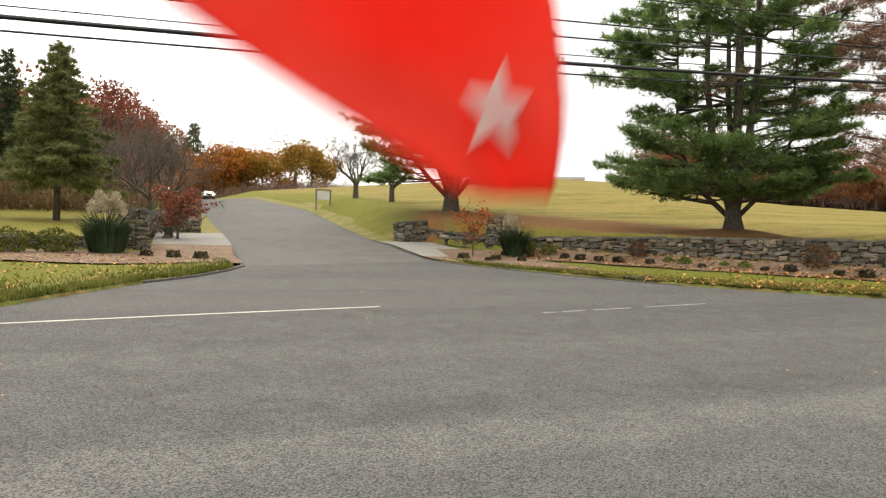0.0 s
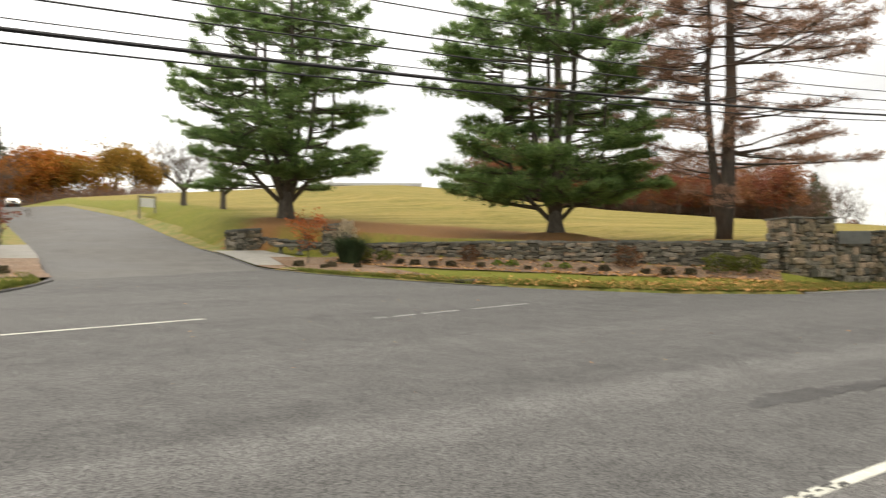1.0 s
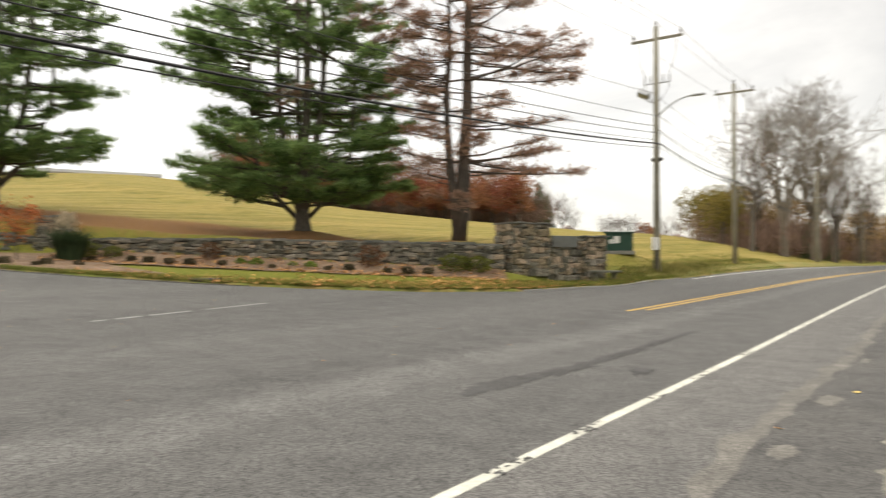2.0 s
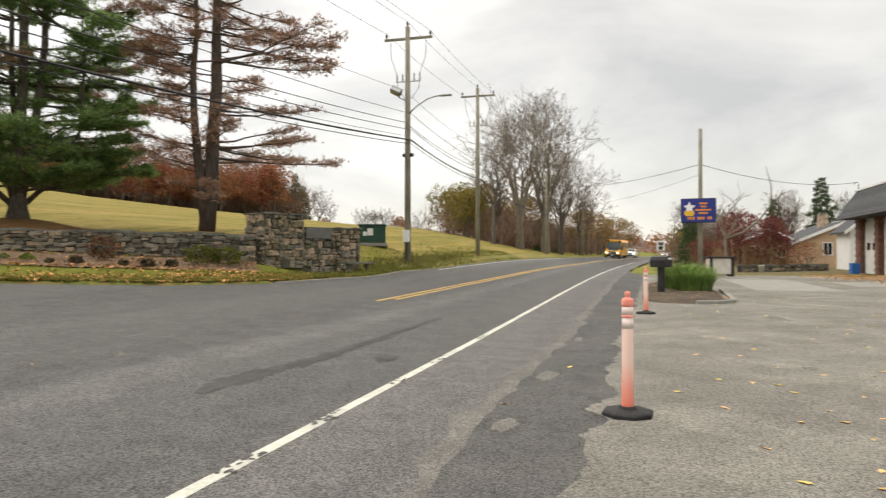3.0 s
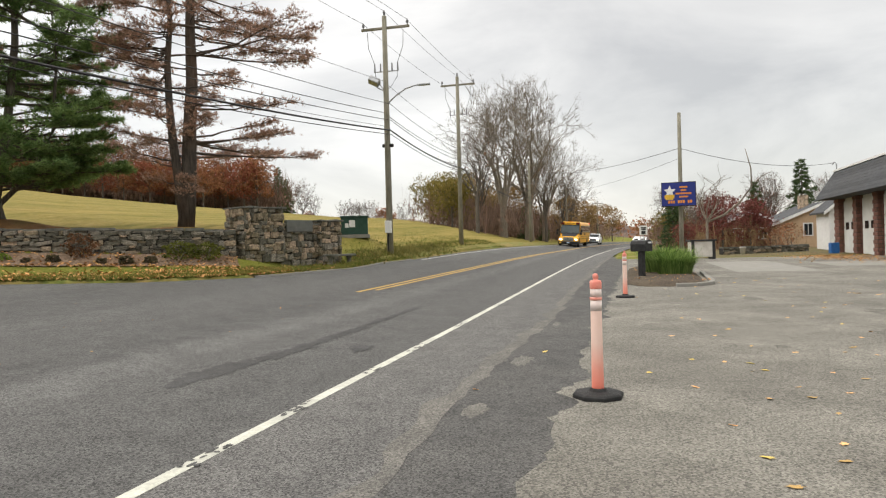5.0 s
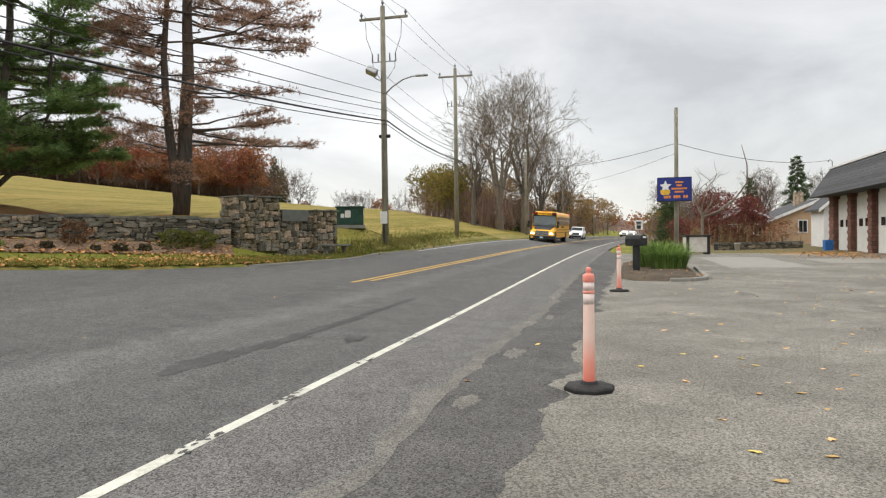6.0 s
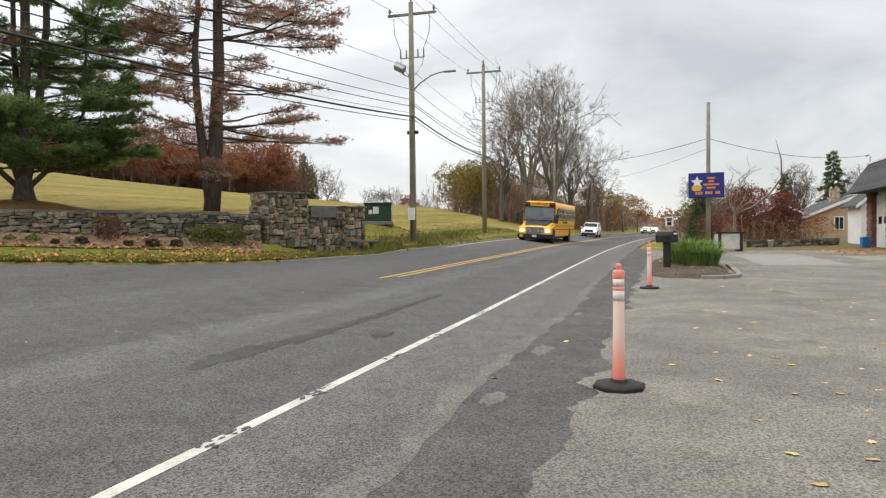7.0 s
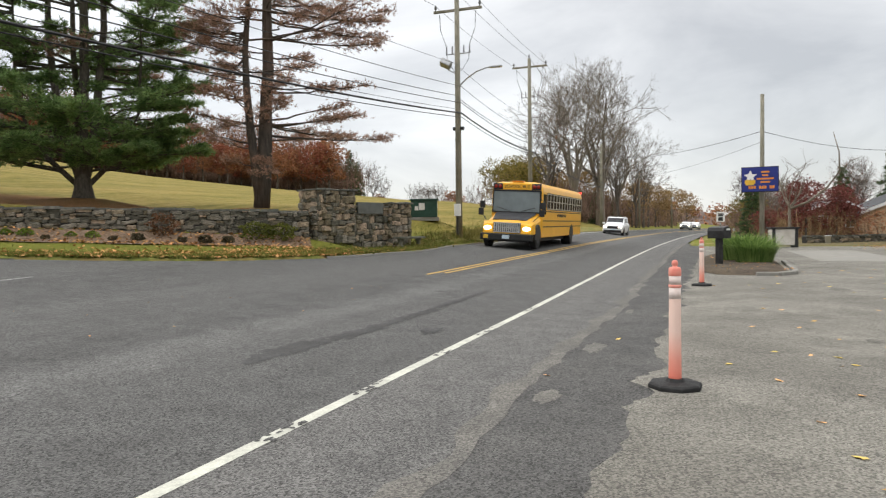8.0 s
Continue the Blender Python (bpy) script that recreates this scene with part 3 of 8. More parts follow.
brush = np.maximum(smooth(-9, -14, X) * smooth(56, 66, Y), smooth(125, 135, R_) * smooth(10, 20, AZ))
brush = np.maximum(brush, smooth(-1, -3, Y) * smooth(47, 50, X) * (1 - smooth(150, 200, X)) * 0.8)
cover = np.dstack([straw, needle, np.clip(brush, 0, 1), np.ones_like(X)]).reshape(-1)
att = land.data.color_attributes.new("cover", "FLOAT_COLOR", "POINT")
att.data.foreach_set("color", cover.astype(np.float32))

# grass verge and kerbs along the far edge
M["verge"] = mat("short_green_verge_grass", (0.085, 0.108, 0.019), (0.185, 0.188, 0.043), 6.0, 0.95, 0.9, 30, (0.30, 0.19, 0.075), 1.3, 0.62)


def verge(name, xs, width, material, label, tall=0.10):
    rows_v, rows_z = [], []
    pts = np.column_stack([xs, north_edge(xs)])
    for i in range(len(pts)):
        d = pts[min(i + 1, len(pts) - 1)] - pts[max(i - 1, 0)]
        d = d / np.linalg.norm(d)
        q = np.array((-d[1], d[0]))
        wob = 0.05 * math.sin(i * 1.7) + 0.03 * math.sin(i * 0.6)
        for off, up in ((-0.02 + wob, -0.05), (0.03 + wob, tall * 0.6), (0.14 + wob, tall), (width * 0.5, tall + 0.02), (width, 0.02)):
            p = pts[i] + q * off
            rows_v.append((p[0], p[1], float(height(p[0], p[1])) + up))
    k = len(pts)
    b = Builder()
    b.add(rows_v, [(i * 5 + j, (i + 1) * 5 + j, (i + 1) * 5 + j + 1, i * 5 + j + 1) for i in range(k - 1) for j in range(4)])
    return setting(name, b, material, label, smooth=True)


verge("verge_east", np.concatenate([np.arange(9.6, 30, 0.2), np.arange(30, 300, 2.0)]), 1.9, M["verge"], "grass verge along the far road edge")
verge("verge_west", np.concatenate([np.arange(-40, -4, 1.0), np.arange(-4, 2.1, 0.12)]), 1.9, M["verge"], "grass verge beside the side road mouth")
for sgn, fn, nm in ((1, side_right, "verge_side_right"), (-1, side_left, "verge_side_left")):
    ys = np.arange(30.5 if sgn > 0 else 35, 140, 1.5)
    setting(nm, strip([[(float(fn(y)) + sgn * o * (1 if sgn > 0 else 1), y) for o in ((0, 0.5, 1.0, 1.6) if sgn > 0 else (1.6, 1.0, 0.5, 0))] for y in ys], 0.034), M["verge"], "grass along the side road")
# southern roadside beyond the lot
setting("verge_south", strip([[(x, y + float(bend(x))) for y in (-2.6, -1.6, -0.6, 0.35)] for x in np.concatenate([np.arange(49, 80, 2.0), np.arange(80, 300, 6.0)])], 0.06), M["verge"], "grass on the near roadside")

# ---- stone walls ----
def stone_mesh(seed, material):
    """One rough-faced stone: unit box, its face bulging outward (+y)."""
    g = np.random.default_rng(seed)
    b = Builder()
    v = []
    outline = []
    for sx, sz in ((-1, -1), (1, -1), (1, 1), (-1, 1)):
        cx, cz = g.uniform(0.03, 0.26), g.uniform(0.03, 0.30)
        two = [(sx * (0.5 - cx), sz * 0.5), (sx * 0.5, sz * (0.5 - cz))]
        outline += two if sx * sz < 0 else two[::-1]
    for y, k, j in ((-0.2, 1.0, 0.0), (0.62, 1.0, 0.02), (1.0, 0.76, 0.05)):
        for px, pz in outline:
            v.append((px * k + g.uniform(-j, j), y + g.uniform(-j, j) * (y > 0.8) * 2.5, pz * k + g.uniform(-j, j)))
    f = [tuple(range(16, 24))]
    for r in (0, 8):
        f += [(r + i, r + (i + 1) % 8, r + 8 + (i + 1) % 8, r + 8 + i) for i in range(8)]
    b.add(v, f)
    me = b.mesh("stone", material)
    bmx = bmesh.new()
    bmx.from_mesh(me)
    bmesh.ops.recalc_face_normals(bmx, faces=bmx.faces)
    bmx.to_mesh(me)
    bmx.free()
    return me


STONES = [stone_mesh(i, M["stone"]) for i in range(6)] + [stone_mesh(20 + i, M["stone_warm"]) for i in range(4)]


def clad(owner, start, end, z0a, z1a, z0b, z1b, out, rise=(0.10, 0.24), run=(0.18, 0.5), warm=0.35, g=None, proud=0.07, most=300):
    """Lays rubble courses on a vertical face from start to end (x, y), whose foot and head run from a to b. out: +1 or -1, the side that it faces."""
    g = g or np.random.default_rng(7)
    start, end = Vector((*start, 0)), Vector((*end, 0))
    length = (end - start).length
    u = (end - start) / length
    n = Vector((u.y, -u.x, 0)) * out
    turn = math.atan2(n.y, n.x) - math.pi / 2
    courses = []
    h = 0.0
    while h < 1.0:
        k = g.uniform(*rise) / max(z1a - z0a, 0.2)
        if h + k > 0.93:
            k = 1.0 - h
        courses.append((h, k))
        h += k
    for h, k in courses:
        s = -g.uniform(0, 0.15)
        while s < length - 0.05:
            w = g.uniform(*run) * (0.75 + k * 2.0)
            if s + w > length - 0.1:
                w = length - s + 0.02
            lo = max(s, 0)
            wid = s + w - lo
            c = (lo + wid / 2) / length
            za, zb = z0a + (z0b - z0a) * c, z1a + (z1b - z1a) * c
            hh = (zb - za) * k
            p = start + u * (lo + wid / 2)
            cut = g.uniform(0.35, 0.65)
            layers = ((0.0, cut), (cut, 1.0 - cut)) if hh > 0.15 and g.random() < 0.3 else ((0.0, 1.0),)
            for f0, fk in layers:
                ob = new("stone", STONES[(g.integers(6, 10) if g.random() < warm else g.integers(0, 6))])
                ob.parent = owner
                ob.matrix_basis = Matrix.LocRotScale((p.x, p.y, za + (zb - za) * (h + k * (f0 + fk / 2)) + g.normal(0, 0.012)), Euler((g.uniform(-0.08, 0.08), g.uniform(-0.16, 0.16), turn + g.uniform(-0.08, 0.08))), (wid * g.uniform(0.86, 1.04), proud * g.uniform(0.4, 1.8), hh * fk * g.uniform(0.86, 1.1)))
            s += w


def prism(b, pts, z0, z1):
    """Upright prism over a plan polygon; z0 and z1 per corner."""
    k = len(pts)
    v = [(p[0], p[1], z) for p, z in zip(pts, z0)] + [(p[0], p[1], z) for p, z in zip(pts, z1)]
    f = [tuple(range(k))[::-1], tuple(range(k, 2 * k))] + [(i, (i + 1) % k, k + (i + 1) % k, k + i) for i in range(k)]
    b.add(v, f)


def zg(x, y):
    return float(height(x, y))


def wall_run(name, a, b_, tall_a, tall_b, thick, label, out, seed, warm=0.3, cap=True, ends=False):
    """A rubble wall between two points, with a dark core, stones on its face and flat cap stones."""
    g = np.random.default_rng(seed)
    owner = thing(name, pose(0, 0, 0), label, "wall", kind="structure")
    a, b_ = np.array(a, float), np.array(b_, float)
    u = (b_ - a) / np.linalg.norm(b_ - a)
    n = np.array((u[1], -u[0])) * out
    back = -n * thick
    steps = max(2, int(np.linalg.norm(b_ - a) / 3) + 1)
    core = Builder()
    for i in range(steps):
        p, q = a + (b_ - a) * i / steps, a + (b_ - a) * (i + 1) / steps
        fp, fq = zg(*(p + n * 0.5)) - 0.1, zg(*(q + n * 0.5)) - 0.1
        tp, tq = tall_a + (tall_b - tall_a) * i / steps, tall_a + (tall_b - tall_a) * (i + 1) / steps
        prism(core, [p, q, q + back, p + back], [fp, fq, fq, fp], [fp + tp, fq + tq, fq + tq, fp + tp])
        clad(owner, p, q, fp + 0.05, fp + tp, fq + 0.05, fq + tq, out, rise=(0.08, 0.24), run=(0.14, 0.55), g=g, warm=warm)
        if ends and i == 0:
            clad(owner, p, p + back, fp + 0.05, fp + tp, fp + 0.05, fp + tp, -out, g=g, warm=warm)
        if ends and i == steps - 1:
            clad(owner, q, q + back, fq + 0.05, fq + tq, fq + 0.05, fq + tq, out, g=g, warm=warm)
        if cap:
            s, L = 0.0, np.linalg.norm(q - p)
            while s < L - 0.05:
                w = min(g.uniform(0.35, 0.8), L - s)
                c0, c1 = p + u * (s + 0.01), p + u * (s + w - 0.01)
                z = fp + tp + (fq + tq - fp - tp) * (s + w / 2) / L + g.uniform(-0.015, 0.015)
                cb = Builder()
                o = n * g.uniform(0.05, 0.12)
                th = g.uniform(0.05, 0.10)
                prism(cb, [c0 + o, c1 + o * g.uniform(0.7, 1.2), c1 + back * 1.05, c0 + back * 1.05], [z - 0.01] * 4, [z + th] * 4)
                part("cap_stone", cb, M["slate"], owner)
                s += w
    part("core", core, M["mortar"], owner)
    return owner


wall_run("wall_field", (24.75, 13.95), (14.6, 28.5), 1.26, 0.74, 0.45, "low dry-laid grey fieldstone wall holding up the field", -1, 11, warm=0.18)

# the entrance monument: two piers with a recessed panel between them
U = np.array((0.891, -0.454))
V = np.array((0.454, 0.891))
P0 = np.array((24.98, 13.71))


def pier(owner, s0, s1, set_back, deep, tall, g, capped=True):
    f0, f1 = P0 + U * s0 + V * set_back, P0 + U * s1 + V * set_back
    foot = zg(*(f0 - V * 0.3)) - 0.05
    core = Builder()
    prism(core, [f0, f1, f1 + V * deep, f0 + V * deep], [foot] * 4, [foot + tall] * 4)
    part("core", core, M["mortar"], owner)
    clad(owner, f0, f1, foot, foot + tall, foot, foot + tall, 1, rise=(0.12, 0.34), run=(0.11, 0.46), warm=0.55, g=g, proud=0.09)
    clad(owner, f0, f0 + V * deep, foot, foot + tall, foot, foot + tall, -1, rise=(0.12, 0.34), run=(0.11, 0.46), warm=0.55, g=g, proud=0.09)
    clad(owner, f1, f1 + V * deep, foot, foot + tall, foot, foot + tall, 1, rise=(0.12, 0.34), run=(0.11, 0.46), warm=0.55, g=g, proud=0.09)
    s = s0 - 0.12
    while s < s1 + 0.1:
        e = min(s + g.uniform(0.35, 0.7), s1 + 0.14)
        cb = Builder()
        a, b_ = P0 + U * (s + 0.008) + V * (set_back - 0.16), P0 + U * (e - 0.008) + V * (set_back - 0.16)
        prism(cb, [a, b_, b_ + V * (deep + 0.3), a + V * (deep + 0.3)], [foot + tall] * 4, [foot + tall + h_ for h_ in g.uniform(0.035, 0.10, 4)])
        part("cap_stone", cb, M["slate"], owner, bevel=0.012)
        s = e
    return foot


gm = np.random.default_rng(31)
monument = thing("wall_monument", pose(0, 0, 0), "tan fieldstone entrance monument with a blank grey plaque", "wall", kind="structure")
foot = pier(monument, 0.0, 1.77, 0.0, 1.2, 2.14, gm)
pier(monument, 1.77, 3.75, 0.22, 0.7, 1.86, gm)
pier(monument, 3.75, 4.74, -0.05, 1.0, 2.0, gm)
M["plaque"] = mat("grey_stone_plaque", (0.095, 0.097, 0.088), (0.15, 0.152, 0.138), 4.0, 0.6, 0.2, 30, (0.10, 0.11, 0.10), 2.0, 0.4)
b = Builder()
a = P0 + U * 2.02 + V * 0.03
b_ = P0 + U * 3.34 + V * 0.03
prism(b, [a, b_, b_ + V * 0.2, a + V * 0.2], [foot + 1.22] * 4, [foot + 1.70] * 4)
part("plaque", b, M["plaque"], monument, "blank grey stone plaque", bevel=0.01)


def bench(name, m, length, label, material):
    """A stone slab bench on two feet, standing at m."""
    t = thing(name, m, label, "bench")
    s = Builder()
    s.box(-length / 2, -0.24, 0.38, length / 2, 0.24, 0.47)
    part("seat", s, material, t, bevel=0.02)
    for sx in (-1, 1):
        f = Builder()
        x = sx * (length / 2 - 0.22)
        f.lathe([(0.20, 0.0), (0.20, 0.06), (0.12, 0.12), (0.10, 0.24), (0.13, 0.32), (0.19, 0.385)], 8)
        ob = part("foot", f, material, t, bevel=0.008)
        ob.matrix_basis = Matrix.Translation((x, 0, 0)) @ Matrix.Diagonal((0.7, 1, 1, 1))
    return t


M["bench"] = mat("mossy_grey_stone", (0.10, 0.10, 0.085), (0.19, 0.185, 0.16), 6.0, 0.9, 0.4, 40, (0.06, 0.07, 0.045), 2.5, 0.5)
p = P0 + U * 4.15 - V * 0.72
bench("stone_bench", pose(p[0], p[1], zg(*p) + 0.06, 0, 0, -27), 1.45, "weathered grey stone bench beside the monument", M["bench"])

# gate walls on both sides of the side road
wall_run("wall_gate_right", (10.7, 32.0), (12.1, 32.6), 1.12, 1.10, 0.7, "short stone gate pier beside the side road", 1, 41, warm=0.3, ends=True)
wall_run("wall_gate_curve", (12.1, 32.7), (14.0, 29.6), 0.72, 0.72, 0.45, "low curved stone wall behind a bench", 1, 42, warm=0.25)
wall_run("wall_gate_pier", (13.9, 29.4), (14.9, 28.8), 1.62, 1.62, 0.8, "stone gate pier with a broken top", 1, 43, warm=0.35, ends=True)
wall_run("wall_gate_left", (-0.35, 36.4), (1.65, 36.5), 1.25, 1.25, 0.5, "stone gate wall on the far side of the mouth", 1, 44, warm=0.3, ends=True)
wall_run("wall_gate_left_curve", (-0.75, 28.4), (-0.3, 36.2), 0.95, 1.1, 0.45, "low stone wall curving from pier to pier", 1, 45, warm=0.25)
wall_run("wall_left_pier", (-1.35, 27.2), (-0.55, 27.3), 1.62, 1.62, 0.7, "square stone gate pier", 1, 46, warm=0.4, ends=True)
wall_run("wall_lawn_left", (-14, 26.0), (-1.4, 27.3), 0.55, 0.62, 0.45, "low dark stone wall behind shrubs", 1, 47, warm=0.1)
for s, x, y, d in ((2.0, 12.6, 30.2, -60),):
    bench("gate_bench", pose(x, y, zg(x, y) + 0.05, 0, 0, d), 1.5, "dark stone bench in the curve of the gate wall", M["bench"])
bench("gate_bench_far", pose(0.2, 32.6, zg(0.2, 32.6) + 0.05, 0, 0, 80), 1.4, "dark stone bench by the gate wall", M["bench"])

# concrete aprons with a dark kerb at the mouth
M["kerb"] = mat("dark_kerb_stone", (0.06, 0.058, 0.055), (0.11, 0.105, 0.10), 7.0, 0.9, 0.4, 40)
setting("pavement_apron_right", strip([[(x, y) for x in (xr, xr + 0.9, xr + 1.9, max(xr + 2.0, 12.4 - 0.16 * abs(y - 29)))] for y, xr in [(y, float(np.interp(y, [22.6, 24.8, 30.5, 33], [10.1, 9.55, 9.65, 9.45]))) for y in np.linspace(26.2, 31.8, 12)]], 0.10), M["concrete"], "pale concrete apron by the gate")
setting("pavement_apron_left", strip([[(x, y) for x in (-0.4, 0.6, 1.4, xl)] for y, xl in [(y, float(np.interp(y, [21.4, 30, 36], [2.2, 2.55, 2.65]))) for y in np.linspace(29.0, 35.8, 12)]], 0.10), M["concrete"], "pale concrete apron by the gate")


def kerb(name, pts, label, material=None, up_=0.12):
    b = Builder()
    pts = [np.array(p, float) for p in pts]
    v = []
    for i, p in enumerate(pts):
        d = pts[min(i + 1, len(pts) - 1)] - pts[max(i - 1, 0)]
        q = np.array((-d[1], d[0])) / np.linalg.norm(d)
        z = zg(*p)
        for o, up in ((-0.07, -0.05), (-0.06, up_ - 0.01), (0.06, up_), (0.08, -0.05)):
            w = p + q * o
            v.append((w[0], w[1], z + up))
    b.add(v, [(i * 4 + j, (i + 1) * 4 + j, (i + 1) * 4 + j + 1, i * 4 + j + 1) for i in range(len(pts) - 1) for j in range(3)])
    setting(name, b, material or M["kerb"], label)


kx = np.concatenate([np.arange(9.55, 10.9, 0.06), np.arange(10.9, 13.4, 0.15)])
kerb("kerb_right", [(9.45, 33), (9.62, 30.5), (9.5, 26)] + [(x, float(north_edge(x)) + 0.02) for x in kx], "low dark kerb round the side road mouth", None, 0.05)
kx = np.arange(-0.4, 2.2, 0.08)
kerb("kerb_left", [(x, float(north_edge(x)) + 0.02) for x in kx] + [(2.25, 22.5), (2.55, 29), (2.6, 35.5)], "low dark kerb round the side road mouth", None, 0.07)
kx = np.arange(20, 34, 0.4)
kerb("kerb_monument", [(x, float(north_edge(x)) + 0.01) for x in kx], "worn kerb below the monument", M["concrete"], 0.07)

# gravel beds
M["gravel"] = mat("pinkish_gravel", (0.135, 0.090, 0.058), (0.26, 0.185, 0.130), 14.0, 0.95, 1.0, 45, (0.15, 0.088, 0.048), 0.8, 0.75, fine=0.4, fscale=24)
rows = []
for s in np.linspace(0, 1, 40):
    w = np.array((24.75, 13.95)) * (1 - s) + np.array((14.6, 28.5)) * s
    n = np.array((-0.82, -0.572))
    far = 1.4 + 1.1 * smooth(0.0, 0.5, s) + 0.15 * math.sin(s * 40)
    rows.append([w + n * o for o in np.linspace(far, 0.0, 6)])
setting("ground_gravel_right", strip(rows, 0.11), M["gravel"], "pinkish gravel bed along the stone wall")
rows = []
for s in np.linspace(0, 1, 16):
    w = np.array((14.5, 28.4)) * (1 - s) + np.array((11.2, 29.0)) * s
    e = np.array((13.2, 19.3)) * (1 - s) + np.array((10.15, 23.4)) * s
    rows.append([e + (w - e) * o for o in np.linspace(0, 1, 10)])
setting("ground_gravel_gate", strip(rows, 0.115), M["gravel"], "pinkish gravel bed round the gate pier")
rows = []
for s in np.linspace(0, 1, 30):
    x = -14 + 15.6 * s
    rows.append([(x, y) for y in np.linspace(26.2 + 0.1 * s, 21.2 + 0.5 * math.sin(x), 6)][::-1])
setting("ground_gravel_mouth_left", strip([[(x, y) for x in (-0.6, 0.4, 1.2, float(np.interp(y, [21.4, 30], [2.2, 2.55])))] for y in np.linspace(21.7, 29.1, 10)], 0.095), M["gravel"], "pinkish gravel at the mouth of the side road")
setting("ground_gravel_mouth_right", strip([[(x, y) for x in (xr, xr + 1.0, xr + 2.2)] for y, xr in [(y, float(np.interp(y, [22.6, 24.8, 30.5], [10.05, 9.55, 9.65]))) for y in np.linspace(22.8, 26.4, 8)]], 0.095), M["gravel"], "pinkish gravel at the mouth of the side road")
setting("ground_gravel_left", strip([r[::-1] for r in rows], 0.115), M["gravel"], "pinkish gravel bed with fallen leaves")


# ---- poles and wires ----
def tilted(x, y, z):
    return Matrix.Translation((x, y, z))


def utility_pole(x, y, top, label, lamp=False, arm=2.5, dark_low=True):
    z0 = zg(x, y)
    t = thing("utility_pole", tilted(x, y, z0), label, "utility pole", "utility poles along the road")
    h = top - z0
    b = Builder()
    b.tube([(0, 0, -0.2), (0, 0, h * 0.5), (0, 0, h)], [0.17, 0.145, 0.115], 12)
    part("pole", b, M["pole"], t, smooth=True)
    b = Builder()
    b.box(0.06, -arm / 2, h - 0.62, 0.16, arm / 2, h - 0.5)
    part("crossarm", b, M["pole"], t, bevel=0.01)
    for yy in (-arm / 2 + 0.1, 0.0, arm / 2 - 0.1):
        b = Builder()
        zz = h - 0.5 if yy else h
        b.lathe([(0.03, 0), (0.03, 0.08), (0.075, 0.1), (0.05, 0.14), (0.08, 0.17), (0.05, 0.22), (0.04, 0.28)], 8, (0.11 if yy else 0, yy, zz))
        part("insulator", b, M["insul"], t, smooth=True)
    b = Builder()
    z1 = h - 2.7
    b.tube([(0.12, -0.62, z1), (0.12, 0.62, z1)], 0.03, 6)
    part("lower_arm", b, M["metal"], t)
    for yy in (-0.6, -0.3, 0.3, 0.6):
        b = Builder()
        b.tube([(0.12, yy, z1), (0.12, yy, z1 + 0.4)], [0.045, 0.03], 6)
        part("fuse_cutout", b, M["insul"], t)
    for yy in (-0.75, 0.75):
        b = Builder()
        b.tube([(0.1, yy * 1.25, h - 0.7), (0.1, yy * 1.2, h - 1.5), (0.1, yy * 0.8, h - 2.3), (0.1, yy * 0.75, h - 3.0), (0.08, yy * 0.3, h - 3.5), (0.05, 0.1, h - 3.7)], 0.014, 5)
        part("jumper_wire", b, M["wire"], t)
    if lamp:
        b = Builder()
        b.tube([(0, 0, h - 4.4), (-0.08, -0.5, h - 4.0), (-0.14, -1.05, h - 3.70), (-0.2, -1.5, h - 3.6), (-0.2, -1.75, h - 3.58)], 0.035, 6)
        arm_ob = part("lamp_arm", b, M["metal"], t, smooth=True)
        b = Builder()
        b.box(-0.30, -2.32, h - 3.63, -0.11, -1.70, h - 3.53)
        part("lamp_head", b, M["metal"], t, bevel=0.03)
        b = Builder()
        b.tube([(0, 0, h - 3.75), (-0.1, 0.45, h - 3.5)], 0.03, 6)
        part("floodlight_bracket", b, M["metal"], t)
        b = Builder()
        b.box(-0.2, -0.28, -0.16, 0.2, 0.28, 0.16)
        fl = part("floodlight", b, M["metal"], t, "grey floodlight tilted down", bevel=0.05)
        fl.matrix_basis = Matrix.Translation((-0.15, 0.55, h - 3.2)) @ Euler((0.5, 0.4, 0.3)).to_matrix().to_4x4()
        b = Builder()
        b.box(-0.28, -0.16, 1.15, -0.14, 0.16, 1.75)
        part("meter_box", b, M["white"], t, "white metal box fixed to the pole", bevel=0.015)
        b = Builder()
        b.tube([(-0.17, 0.02, 0.0), (-0.17, 0.02, 1.2)], 0.035, 8)
        part("conduit", b, M["wire"], t)
        b = Builder()
        b.tube([(0, -0.3, h - 6.4), (0, 0.25, h - 6.4)], [0.09, 0.09], 8)
        part("splice_box", b, M["wire"], t)
    return t, z0 + h


POLE1, POLE2 = (33.5, 10.68), (49.5, 10.82)
utility_pole(*POLE1, 12.95, "weathered wooden utility pole with crossarm, lamp and floodlight", lamp=True)
utility_pole(*POLE2, 13.6, "weathered wooden utility pole with a crossarm")
utility_pole(82.0, 10.2, 11.2, "old leaning wooden utility pole with a grey transformer", arm=2.2)
utility_pole(-33.5, 12.18, 10.6, "wooden utility pole west of the side road")
for px, py, top in ((118.0, 7.5, 10.5), (155.0, 4.0, 10.5)):
    utility_pole(px, py + 1.5, top, "distant wooden utility pole along the road", arm=2.2)


def wire(name, pts, r, label="black overhead cable strung between poles"):
    b = Builder()
    b.tube(pts, r, 5, caps=False)
    return tagged(part(name, b, M["wire"]), label, "cable", "overhead cables")


